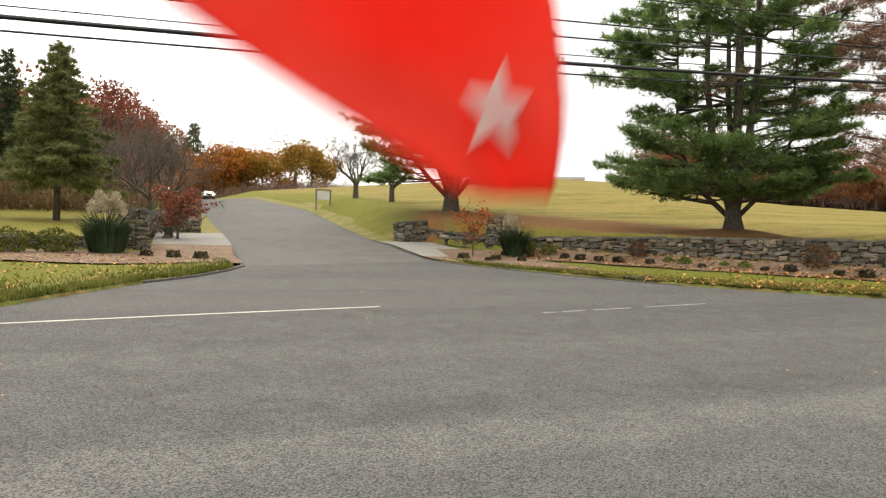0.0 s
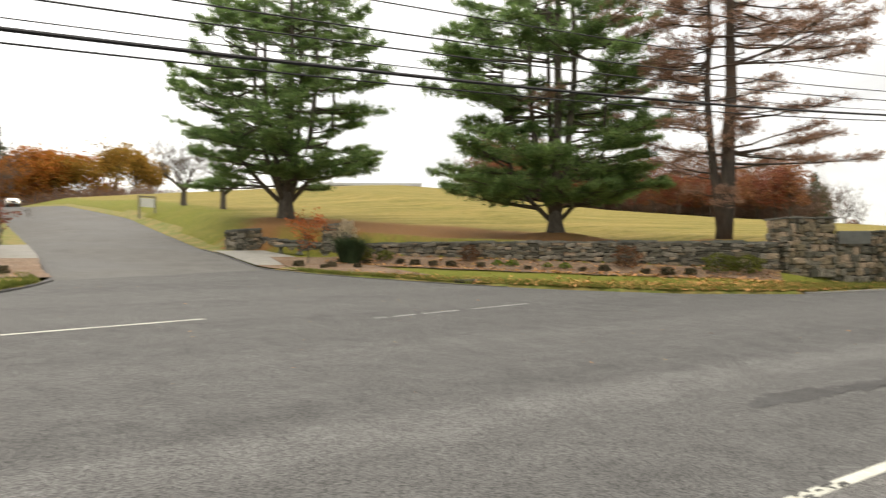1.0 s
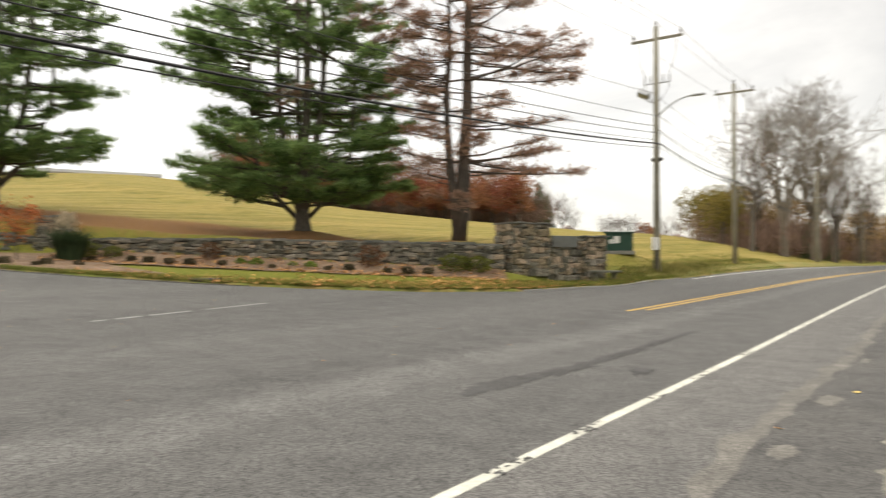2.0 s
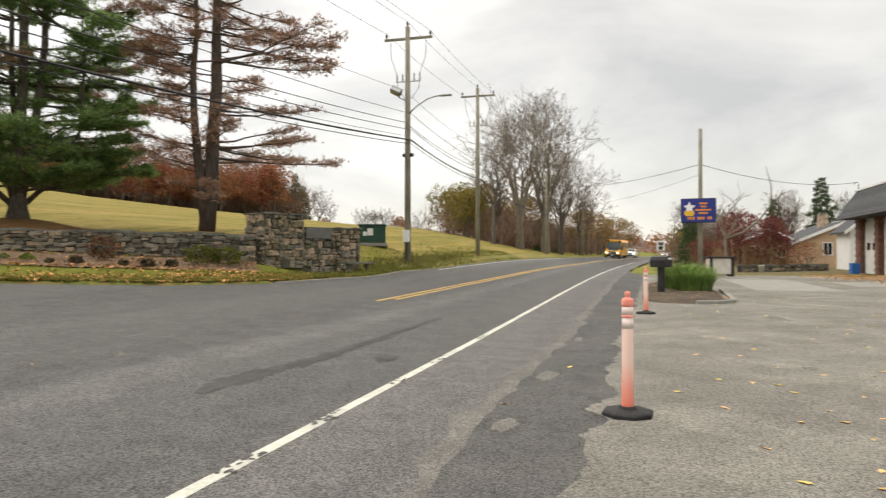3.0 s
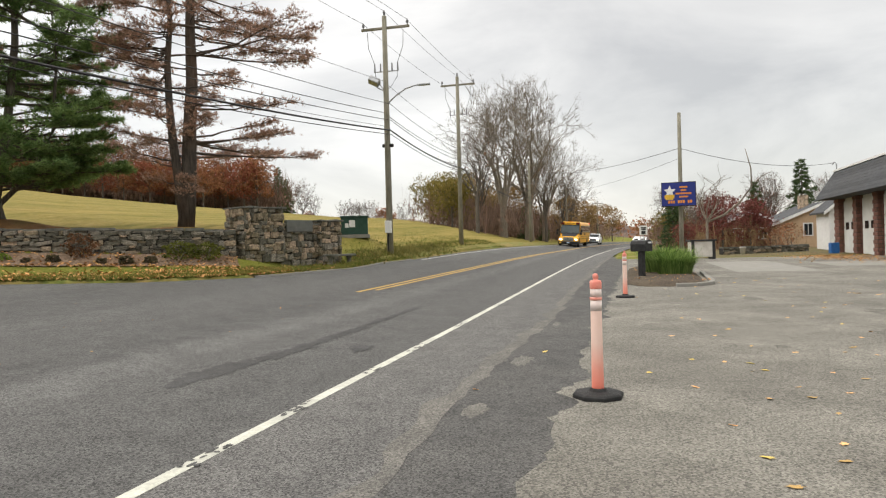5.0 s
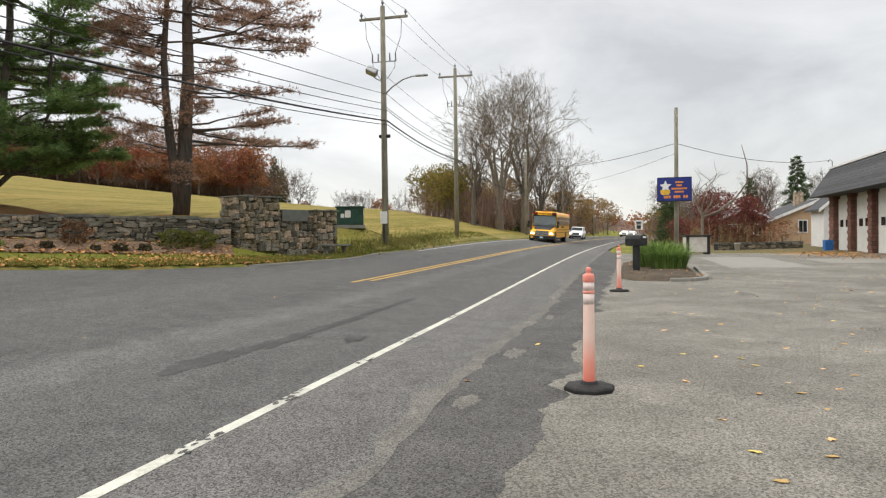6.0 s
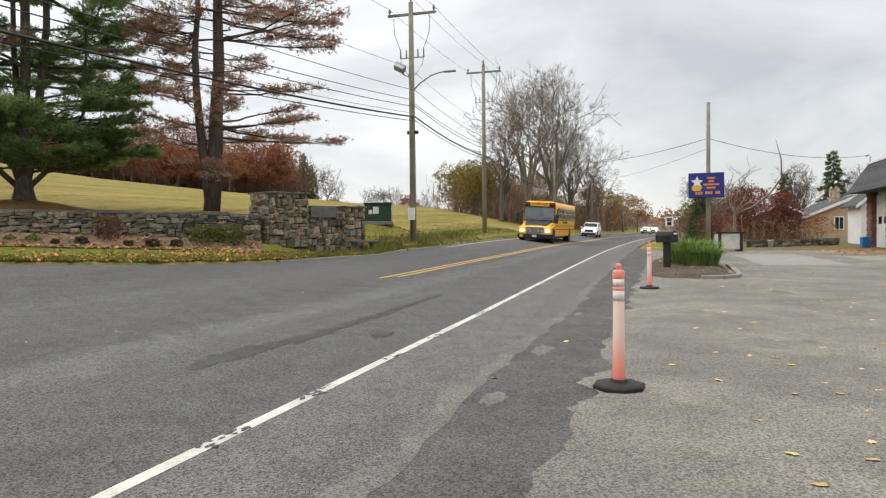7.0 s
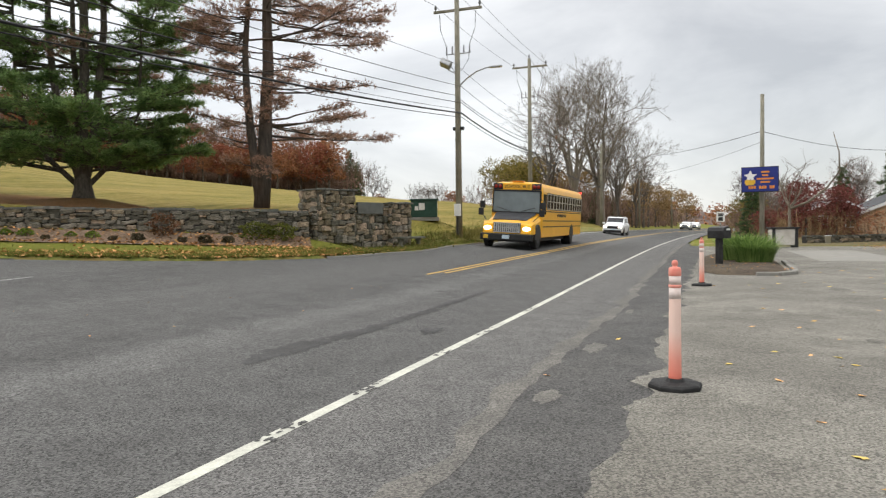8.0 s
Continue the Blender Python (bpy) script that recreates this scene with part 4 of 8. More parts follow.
def span(name, a, c, sag, r, n=28):
    pts = []
    for i in range(n + 1):
        s = i / n
        p = Vector(a) * (1 - s) + Vector(c) * s
        p.z -= sag * 4 * s * (1 - s)
        pts.append(p)
    return wire(name, pts, r)


for zz, dy, r, sag in ((8.45, -0.2, 0.013, 2.3), (8.05, 0.15, 0.016, 2.35), (7.65, -0.2, 0.016, 2.4), (7.4, 0.2, 0.010, 2.3), (7.15, -0.18, 0.036, 2.35), (6.95, -0.2, 0.016, 2.35), (9.6, 0.1, 0.009, 2.2)):
    span("overhead_cable", (-33.5, 12.18 + dy, zz - 2.4), (33.5, 10.68 + dy, zz + 0.15), sag * 0.51, r, 44)
    span("overhead_cable", (33.5, 10.68 + dy, zz + 0.15), (49.5, 10.82 + dy, zz - 0.1), 0.25, r)
    span("overhead_cable", (49.5, 10.82 + dy, zz - 0.1), (82, 10.2 + dy, zz - 0.8), 0.5, r)
for dy in (-1.15, 0.0, 1.15):
    up = 12.7 if dy else 13.2
    span("overhead_cable", (-33.5, 12.18 + dy, up - 2.4), (33.5, 10.68 + dy, up), 1.0, 0.009, 40)
    span("overhead_cable", (33.5, 10.68 + dy, up), (49.5, 10.82 + dy, up + 0.45), 0.15, 0.009)
    span("overhead_cable", (49.5, 10.82 + dy, up + 0.45), (82, 10.2 + dy, up - 1.2), 0.4, 0.009)
    span("overhead_cable", (82, 10.2 + dy, up - 1.2), (118, 9 + dy, up - 2.0), 0.5, 0.009)

# ---- trees ----
M["bark"] = mat("grey_brown_bark", (0.07, 0.06, 0.048), (0.15, 0.13, 0.108), 5.0, 0.95, 0.9, 18, stretch=(3, 3, 0.6))
M["bark_grey"] = mat("pale_grey_bark", (0.135, 0.112, 0.086), (0.245, 0.21, 0.165), 5.0, 0.95, 0.6, 18, stretch=(3, 3, 0.6))
M["bark_red"] = mat("reddish_dead_bark", (0.040, 0.034, 0.029), (0.10, 0.082, 0.068), 4.0, 0.95, 0.9, 14, (0.17, 0.10, 0.065), 0.5, 0.35, stretch=(3, 3, 0.5))
M["needle"] = mat("green_pine_needles", (0.115, 0.195, 0.072), (0.26, 0.37, 0.135), 1.2, 0.7, island=0.4, trans=0.7, spec=0.2)
M["needle_dark"] = mat("dark_spruce_needles", (0.055, 0.09, 0.042), (0.12, 0.165, 0.07), 1.2, 0.8, island=0.35, trans=0.3, spec=0.15)
M["needle_olive"] = mat("olive_spruce_needles", (0.13, 0.15, 0.060), (0.25, 0.265, 0.11), 1.2, 0.8, island=0.35, trans=0.5, spec=0.15)
M["needle_brown"] = mat("dead_brown_needles", (0.30, 0.18, 0.125), (0.47, 0.31, 0.225), 1.5, 0.85, island=0.35, trans=0.3, spec=0.1)


def leafmat(name, c1, c2):
    return mat(name, c1, c2, 0.7, 0.8, island=0.4, trans=0.3, spec=0.1)


M["rust"] = leafmat("rust_red_leaves", (0.18, 0.06, 0.036), (0.31, 0.122, 0.072))
M["russet"] = leafmat("russet_brown_leaves", (0.21, 0.10, 0.05), (0.37, 0.18, 0.09))
M["orange"] = leafmat("orange_leaves", (0.30, 0.12, 0.025), (0.46, 0.20, 0.04))
M["gold"] = leafmat("gold_leaves", (0.28, 0.16, 0.03), (0.42, 0.27, 0.06))
M["olive"] = leafmat("yellow_green_leaves", (0.14, 0.12, 0.03), (0.26, 0.21, 0.06))
M["maroon"] = leafmat("maroon_leaves", (0.13, 0.042, 0.036), (0.225, 0.085, 0.068))
M["vermilion"] = leafmat("orange_red_leaves", (0.32, 0.10, 0.035), (0.48, 0.18, 0.06))
M["tan_leaf"] = leafmat("tan_brown_leaves", (0.19, 0.125, 0.055), (0.33, 0.225, 0.105))
M["twig"] = mat("grey_brown_twigs", (0.105, 0.085, 0.070), (0.19, 0.158, 0.130), 2.0, 0.95, island=0.25)


def unit(v):
    return v / (np.linalg.norm(v, axis=-1, keepdims=True) + 1e-9)


def tufts(centres, along, g, length=0.3, width=0.05, count=6, spread=0.8):
    """Needle tufts: narrow triangles that fan out round a direction."""
    n = len(centres)
    c = np.repeat(centres, count, 0)
    d = unit(np.repeat(along, count, 0) + g.normal(0, spread, (n * count, 3)))
    side = unit(np.cross(d, g.normal(0, 1, d.shape))) * (width * g.uniform(0.6, 1.3, (n * count, 1)))
    tip = c + d * (length * g.uniform(0.6, 1.25, (n * count, 1)))
    return np.stack([c - side, c + side, tip], 1)


def leaves(centres, g, size=0.3):
    """Small quads, each turned at random."""
    n = len(centres)
    a = unit(g.normal(0, 1, (n, 3)))
    b = unit(np.cross(a, g.normal(0, 1, (n, 3))))
    s = size * g.uniform(0.5, 1.2, (n, 1))
    return np.stack([centres - a * s - b * s * 0.3, centres + b * s * 0.7 - a * s * 0.1, centres + a * s + b * s * 0.2, centres - b * s * 0.7], 1)


def branchy(g, b, start, way, length, radius, level, most, tips, wander=0.16, droop=0.0, split=3, keep=0.62, sides=5, lift=0.12):
    """A limb of tapering pieces that forks; fine ends are collected in tips."""
    steps = 4 if level < 2 else 3
    p, d = np.array(start, float), unit(np.array(way, float))
    pts, rad = [p.copy()], [radius]
    for i in range(steps):
        d = unit(d + g.normal(0, wander, 3) + np.array((0, 0, lift - droop * level)))
        p = p + d * length / steps
        pts.append(p.copy())
        rad.append(max(radius * (1 - 0.55 * (i + 1) / steps), 0.013 * length))
    b.tube(pts, rad, max(3, sides - level), caps=False)
    if level >= most:
        tips.append((pts[-1], d, pts[1]))
        return
    kids = split + (1 if g.random() < 0.4 else 0)
    for k in range(kids):
        j = 1 + int(g.integers(0, steps)) if k else steps
        side = unit(np.cross(d, g.normal(0, 1, 3)))
        nd = unit(d * g.uniform(0.5, 1.0) + side * g.uniform(0.45, 0.95))
        branchy(g, b, pts[j], nd, length * keep * g.uniform(0.75, 1.2), rad[j] * 0.72, level + 1, most, tips, wander, droop, split, keep, sides, lift)


def pine(name, m, seed, tall, reach, label, stems, brown=0.05, clear=2.2, first=None, dead=False, girth=0.55, density=1.0, bare_low=0.0, lop=None):
    """A big white pine: leaders from a low fork, long level branches, plates of needle tufts."""
    g = np.random.default_rng(seed)
    t = thing(name, m, label, "tree", "trees by the field")
    wood, fine = Builder(), Builder()
    green_c, green_d, brown_c, brown_d = [], [], [], []
    fork = first or clear * 0.5
    if not dead:
        wood.tube([(0, 0, -0.3), (0, 0, 0.12), (0, 0, fork * 0.6), (0, 0, fork * 1.0), (0, 0, fork + 0.5)], [girth * 1.4, girth * 1.05, girth * 0.86, girth * 0.8, girth * 0.35], 12)
    leaders = []
    for i, (az, lean, h, r) in enumerate(stems):
        a = radians(az)
        out = np.array((math.cos(a), math.sin(a), 0))
        pts, rad = [], []
        for s in np.linspace(0, 1, 9):
            bow = lean * (1 - (1 - min(s * 2.2, 1)) ** 2)
            z = (fork * 0.45 if not dead else -0.2) + (h - fork) * s
            wob = g.normal(0, 0.05, 2) * (s > 0)
            pts.append(np.array((out[0] * bow + wob[0], out[1] * bow + wob[1], z)))
            rad.append(max(r * (1 - 0.85 * s), 0.03))
        wood.tube(pts, rad, 9)
        leaders.append((pts, h, out))
    count = int(150 * density)
    for k in range(count):
        pts, h, out = leaders[int(g.integers(0, len(leaders)))]
        s = g.uniform(0.06, 1.0) ** (0.8 if dead else 1.15)
        z = fork + (h - fork) * s
        if z < clear:
            continue
        i = min(int(s * 8), 7)
        p = pts[i] + (pts[i + 1] - pts[i]) * (s * 8 - i)
        a = g.uniform(0, 2 * math.pi)
        hd = np.array((math.cos(a), math.sin(a), 0))
        hd = unit(hd + out * 0.7)
        zz = z / tall
        prof = np.interp(zz, [0, 0.15, 0.3, 0.5, 0.75, 1.0], [0.75, 0.95, 1.0, 0.85, 0.55, 0.14] if not dead else [0.8, 0.9, 1.0, 1.0, 0.92, 0.2])
        L = reach * prof * g.uniform(0.55, 1.08)
        if lop:
            L *= lop(math.degrees(math.atan2(hd[1], hd[0])), z)
        L -= np.dot(p[:2], hd[:2]) * 0.8
        if L < 0.5:
            continue
        up = g.uniform(0.0, 0.30) if not dead else g.uniform(-0.16, 0.20)
        bp = [p]
        n = 5
        for q in range(1, n + 1):
            f = q / n
            bp.append(p + hd * L * f + np.array((g.normal(0, 0.12), g.normal(0, 0.12), L * (up * f + 0.10 * f * f - 0.10 * (not dead) * f))))
        r0 = (0.028 + 0.008 * L) * (0.85 if dead else 1.0)
        wood.tube(bp, [r0 * (1 - 0.8 * q / n) for q in range(n + 1)], 4, caps=False)
        side_on = abs((math.degrees(math.atan2(hd[1], hd[0])) + 44 + 180) % 360 - 180) < 55
        is_brown = side_on and z > 5 and g.random() < brown * 2.2
        nplate = int(L * (8.0 if not dead else 7))
        for q in range(nplate):
            f = g.uniform(0.16, 1.0) ** 0.7 if not dead else g.uniform(0.3, 1.0) ** 0.6
            i2 = min(int(f * n), n - 1)
            c0 = bp[i2] + (bp[i2 + 1] - bp[i2]) * (f * n - i2)
            sd = np.array((-hd[1], hd[0], 0)) * (1 if g.random() < 0.5 else -1)
            w = L * 0.30 * (1.15 - f) + 0.35
            d2 = unit(hd * g.uniform(0.3, 0.9) + sd * g.uniform(0.2, 0.9) + np.array((0, 0, g.uniform(-0.05, 0.25))))
            e = c0 + d2 * w * g.uniform(0.5, 1.1)
            fine.tube([c0, e], [0.012, 0.005], 3, caps=False)
            m_t = int(g.integers(5, 8)) if not dead else int(g.integers(4, 8))
            for f2 in g.uniform(0.2, 1.05, m_t):
                cc = c0 + (e - c0) * f2 + g.normal(0, 0.09 if not dead else 0.13, 3) * (1, 1, 0.6)
                (brown_c if (is_brown or dead) else green_c).append(cc)
                (brown_d if (is_brown or dead) else green_d).append(d2 + np.array((0, 0, 0.35)))
    part("trunk", wood, M["bark_red"] if dead else M["bark"], t, smooth=True)
    part("twig_spray", fine, M["bark_red"] if dead else M["bark"], t)
    for cs, ds, mt, nm in ((green_c, green_d, M["needle"], "crown"), (brown_c, brown_d, M["needle_brown"], "dead_needles")):
        if cs:
            b = Builder()
            b.tris(tufts(np.array(cs), np.array(ds), g, 0.25 if not dead else 0.17, (0.019 if nm == "crown" else 0.014) if not dead else 0.0105, 8 if not dead else 11, 0.8))
            part(nm, b, mt, t, "rust-brown dead needles" if nm != "crown" else "")
    return t


def at(x, y, z=None, turn=0, size=1.0):
    return Matrix.LocRotScale((x, y, zg(x, y) + 0.05 if z is None else z), Euler((0, 0, radians(turn))), (size,) * 3)


pine("pine_tree", at(14.7, 35.9), 3, 20.0, 5.5, "tall green white pine with many upright stems", [(200, 2.0, 14.5, 0.17), (330, 1.6, 17.0, 0.19), (60, 1.8, 15.5, 0.16), (140, 1.1, 18.0, 0.18), (270, 0.7, 20.0, 0.21), (-15, 2.6, 13.0, 0.15), (160, 2.8, 11.5, 0.14), (20, 1.0, 16.5, 0.15)], brown=0.0, clear=2.3, girth=0.46, density=1.6, first=1.3,
     lop=lambda a, z: 1.0 if (a * 3.7) % 1 < 0.68 else 0.45)
pine("pine_tree", at(24.2, 25.0), 8, 22.0, 5.8, "tall green white pine with browning branches", [(150, 1.2, 18.5, 0.19), (320, 1.0, 20.0, 0.21), (60, 1.2, 17.0, 0.18), (260, 0.3, 22.0, 0.26), (130, 2.6, 11.0, 0.13), (-40, 2.4, 10.5, 0.12)], brown=0.12, clear=1.6, girth=0.44, density=1.8, first=0.8,
     lop=lambda a, z: 1.0 if z < 4.6 or (a * 3.7) % 1 < (0.45 if z < 6.6 else 0.68) else 0.35)
pine("dead_pine", at(26.7, 17.5), 15, 18.0, 5.4, "dying pine with two bare trunks and rust-brown needles", [(150, 0.5, 15.5, 0.23), (-50, 0.35, 18.5, 0.36)], clear=3.0, dead=True, density=0.85,
     lop=lambda a, z: 1.0 if -110 < a < 60 else 0.55)


def conifer(name, seed, tall, reach, label, clear, material, n=110, size=0.5, fill=11):
    g = np.random.default_rng(seed)
    t = thing(name, pose(0, 0, 0), label, "tree", "trees on the lawn")
    wood = Builder()
    wood.tube([(0, 0, -0.3), (0, 0, tall * 0.5), (0, 0, tall)], [tall * 0.02, tall * 0.013, 0.03], 9)
    part("trunk", wood, M["bark"], t, smooth=True)
    cs, ds = [], []
    tw = Builder()
    for k in range(n):
        s = (k + 0.5) / n
        z = clear + (tall - clear) * s
        a = k * 2.4 + g.normal(0, 0.2)
        L = reach * (1 - s) ** 0.8 * g.uniform(0.6, 1.1) + 0.25
        hd = np.array((math.cos(a), math.sin(a), 0))
        e = np.array((0, 0, z)) + hd * L + np.array((0, 0, -0.18 * L))
        tw.tube([(0, 0, z), tuple(e)], [0.03, 0.008], 3, caps=False)
        for q in range(int(L * fill) + 4):
            f = g.uniform(0.15, 1.0)
            sd = np.array((-hd[1], hd[0], 0)) * g.normal(0, 0.28) * L * (1.15 - f)
            cs.append(np.array((0, 0, z)) + (e - (0, 0, z)) * f + sd + g.normal(0, 0.08, 3))
            ds.append(hd + np.array((0, 0, -0.35)))
    part("twig_spray", tw, M["bark"], t)
    b = Builder()
    b.tris(tufts(np.array(cs), np.array(ds), g, size, size * 0.11, 9, 0.7))
    part("crown", b, material, t)
    return t


def bare_tree(name, seed, tall, label, most=4, radius=None, split=3, material=None, low=0.25, wander=0.16, lift=0.12, spread=0.55, twig=0.9, leaf=None, stems=1, category="tree", group="bare trees", keep=0.62, leafn=0.5, leafsize=0.14, twigs=7, thin=0.007):
    """A leafless or thinly leaved tree: forking limbs down to fine twigs."""
    g = np.random.default_rng(seed)
    t = thing(name, pose(0, 0, 0), label, category, group)
    b, tips = Builder(), []
    r = radius or tall * 0.022
    for s in range(stems):
        lean = g.normal(0, 0.12, 3) * (stems > 1) * 2.5
        d = unit(np.array((lean[0], lean[1], 1.0)))
        top = d * tall * low
        b.tube([(0, 0, -0.25), tuple(top * 0.5), tuple(top)], [r * 1.25, r * 1.02, r * 0.95], 8, caps=False)
        for k in range(4 + (stems == 1)):
            a = 2 * math.pi * (k + g.uniform(0, 0.6)) / 5
            way = np.array((math.cos(a) * spread, math.sin(a) * spread, 1.0)) + d * 0.4
            branchy(g, b, top * g.uniform(0.8, 1.0), way, tall * (1 - low) * 0.44, r * 0.6, 1, most, tips, wander=wander, lift=lift, split=split, keep=keep)
    part("trunk", b, material or M["bark"], t, smooth=True)
    tp = np.array([x[0] for x in tips])
    td = np.array([x[1] for x in tips])
    if twig:
        f = Builder()
        f.tris(tufts(tp, td, g, twig, thin * tall / 9, twigs, 0.5))
        part("twig_spray", f, M["twig"] if material is not M["bark_grey"] else M["bark_grey"], t)
    if leaf:
        n = int(len(tp) * leafn * 4)
        c = tp[g.integers(0, len(tp), n)] + g.normal(0, 0.45 * tall / 9, (n, 3))
        lf = Builder()
        lf.quads(leaves(c, g, leafsize))
        part("leaves", lf, leaf, t)
    return t


def leafy_tree(name, seed, tall, label, leaf, width=0.36, n=1500, size=0.34, low=0.10, group="autumn woods"):
    """A crown of many small leaf clumps hung on forking limbs, with gaps."""
    g = np.random.default_rng(seed)
    t = thing(name, pose(0, 0, 0), label, "tree", group)
    b, tips = Builder(), []
    r = tall * 0.016
    b.tube([(0, 0, -0.4), (0, 0, tall * low), (0, 0, tall * 0.55)], [r * 1.3, r, r * 0.6], 6, caps=False)
    for k in range(7):
        a = 2 * math.pi * k / 7 + g.uniform(-0.3, 0.3)
        branchy(g, b, (0, 0, tall * g.uniform(low, 0.5)), (math.cos(a) * 0.8, math.sin(a) * 0.8, 0.8), tall * width * 0.62, r * 0.5, 1, 3, tips, split=2, sides=4)
    part("trunk", b, M["bark"], t)
    lobes = [(g.uniform(-1, 1) * width * tall * 0.55, g.uniform(-1, 1) * width * tall * 0.55, tall * g.uniform(low + 0.10, 0.86), tall * width * g.uniform(0.28, 0.5)) for _ in range(13)]
    cs = []
    for lx, ly, lz, lr in lobes:
        q = unit(g.normal(0, 1, (n // 13, 3))) * lr * g.uniform(0.45, 1.05, (n // 13, 1)) ** 0.5
        q[:, 2] *= 0.75
        cs.append(q + (lx, ly, lz))
    tp = np.array([x[0] for x in tips])
    cs.append(tp[g.integers(0, len(tp), n // 3)] + g.normal(0, 0.5, (n // 3, 3)))
    cs = np.concatenate(cs)
    keep = np.array([noise.noise(tuple(c * (2.2 / max(tall * 0.12, 0.6)) + (seed, 0, 0))) for c in cs]) > -0.22
    lf = Builder()
    lf.quads(leaves(cs[keep], g, size))
    part("crown", lf, leaf, t)
    return t

# ---- the trees of the place ----
def put(proto, spots, first=True):
    """Stands the prototype on its first spot and copies on the others: (x, y, turn, size)."""
    for i, (x, y, turn, size) in enumerate(spots):
        if i == 0:
            proto.matrix_basis = at(x, y, turn=turn, size=size)
        else:
            copy_thing(proto, at(x, y, turn=turn, size=size))


def polar(az, r):
    return r * math.cos(radians(az)), r * math.sin(radians(az))


def around(pairs, g, size=(0.85, 1.2)):
    return [(*polar(a, r), g.uniform(0, 360), g.uniform(*size)) for a, r in pairs]


gt = np.random.default_rng(99)
# small bare fruit trees by the side road
put(bare_tree("fruit_tree", 51, 5.4, "small bare fruit tree on the grass", 4, 0.2, low=0.22, spread=1.5, twig=0.6, twigs=26, thin=0.008, group="bare fruit trees"), [(13.6, 52.5, 0, 1.0), (14.6, 46.5, 130, 0.92)])
put(bare_tree("ornamental_tree", 57, 7.4, "grey bare spreading tree on the lawn", 4, 0.2, low=0.2, spread=1.25, twig=0.8, group="bare lawn trees", twigs=26, thin=0.006), [(-0.75, 46.5, 20, 0.95), (0.6, 60.0, 200, 1.1), (-2.4, 64, 90, 1.2), (-4.5, 58, 10, 1.0)])
put(conifer("spruce_tree", 61, 10.0, 3.5, "dark green spruce with a bare lower trunk", 2.2, M["needle_olive"], 84, 0.3, 34), [(-5.6, 44.7, 0, 1.0)])
put(conifer("spruce_tree", 62, 15.0, 3.6, "dark tall spruce at the edge of the woods", 1.0, M["needle_dark"], 76, 0.46, 13), [(-14.5, 56, 0, 1.0), (-12.0, 66, 70, 0.85), (-19, 62, 140, 1.05), (-10.2, 74, 30, 0.8)])

w_rust = leafy_tree("rust_tree", 71, 13, "rust-red autumn tree at the edge of the woods", M["rust"], 0.40, 3300, 0.21)
w_crimson = leafy_tree("crimson_tree", 171, 13, "broad crimson autumn tree above the lawn", M["rust"], 0.42, 9000, 0.17, low=0.06)
put(w_crimson, [(*polar(94.9, 80), 0, 0.98), (*polar(93.3, 86), 120, 1.02), (*polar(92.1, 92), 230, 0.95)])
w_russet = leafy_tree("russet_tree", 72, 13, "russet-brown autumn tree in the woods", M["russet"], 0.36, 2700, 0.22)
w_orange = leafy_tree("orange_tree", 73, 10, "orange autumn tree above the field", M["orange"], 0.45, 4200, 0.19)
w_gold = leafy_tree("gold_tree", 74, 10, "golden autumn tree above the field", M["gold"], 0.45, 4000, 0.19)
w_olive = leafy_tree("olive_tree", 75, 11, "yellow-green autumn tree by the road", M["olive"], 0.42, 3600, 0.18)
w_bare = bare_tree("bare_wood_tree", 76, 13, "grey bare tree in the woods", 4, 0.2, low=0.22, spread=0.6, twig=1.1, twigs=16, thin=0.008)
w_thin = bare_tree("thin_russet_tree", 77, 13, "half-bare tree with russet leaves", 4, 0.2, low=0.3, spread=0.5, twig=0.8, leaf=M["russet"], leafn=2.5, leafsize=0.14)
w_fir = conifer("fir_tree", 78, 12, 3.2, "dark green conifer in the woods", 0.6, M["needle_dark"], 56, 0.55, 9)
# woods on the hill to the left of the side road
put(w_rust, around([(a, 122 + 4 * math.sin(2 * a)) for a in (30, 32.2, 34, 35.8, 37.4, 40, 42.6, 44.2, 46.2, 48.2, 50)], gt, (0.6, 0.9)) + around([(96.0, 78), (94.4, 90), (99, 88), (93.2, 104)], gt, (0.85, 1.0)) + around([(a, 132 + 6 * math.sin(a)) for a in (35, 38, 41, 43.5, 45.5, 47.5, 49, 50.5)], gt, (0.9, 1.25)))
put(w_russet, around([(a, 120 + 4 * math.cos(2 * a)) for a in (29, 31.2, 33, 35, 36.8, 38.6, 41.2, 43.4, 45.2, 47.4, 49.2, 51)], gt, (0.55, 0.85)) + around([(91.4, 88), (90.6, 98), (89.9, 108), (89.5, 120), (88.9, 136), (87.6, 152), (85.5, 158)], gt, (0.95, 1.1)) + around([(98, 70), (101, 72), (92.5, 112), (90.5, 128), (104, 70), (96, 110)], gt, (0.95, 1.2)) + around([(a, 136) for a in (33.5, 36.5, 38.5, 40, 42, 44.5, 47, 49.5, 51.5)], gt, (0.9, 1.2)) + around([(a, 134) for a in (28.5, 30.5, 32)], gt, (0.6, 0.8)))
put(w_orange, around([(87.2, 140), (86.3, 143), (85.2, 146), (84.3, 150), (81.5, 152)], gt, (1.08, 1.25)))
put(w_gold, around([(82.8, 146), (80.3, 142), (79.0, 146), (77.8, 150), (84.2, 150), (85.2, 148)], gt, (0.95, 1.2)))
put(w_fir, around([(88.5, 150), (88.0, 153), (105, 62), (108, 60)], gt, (1.1, 1.25)))
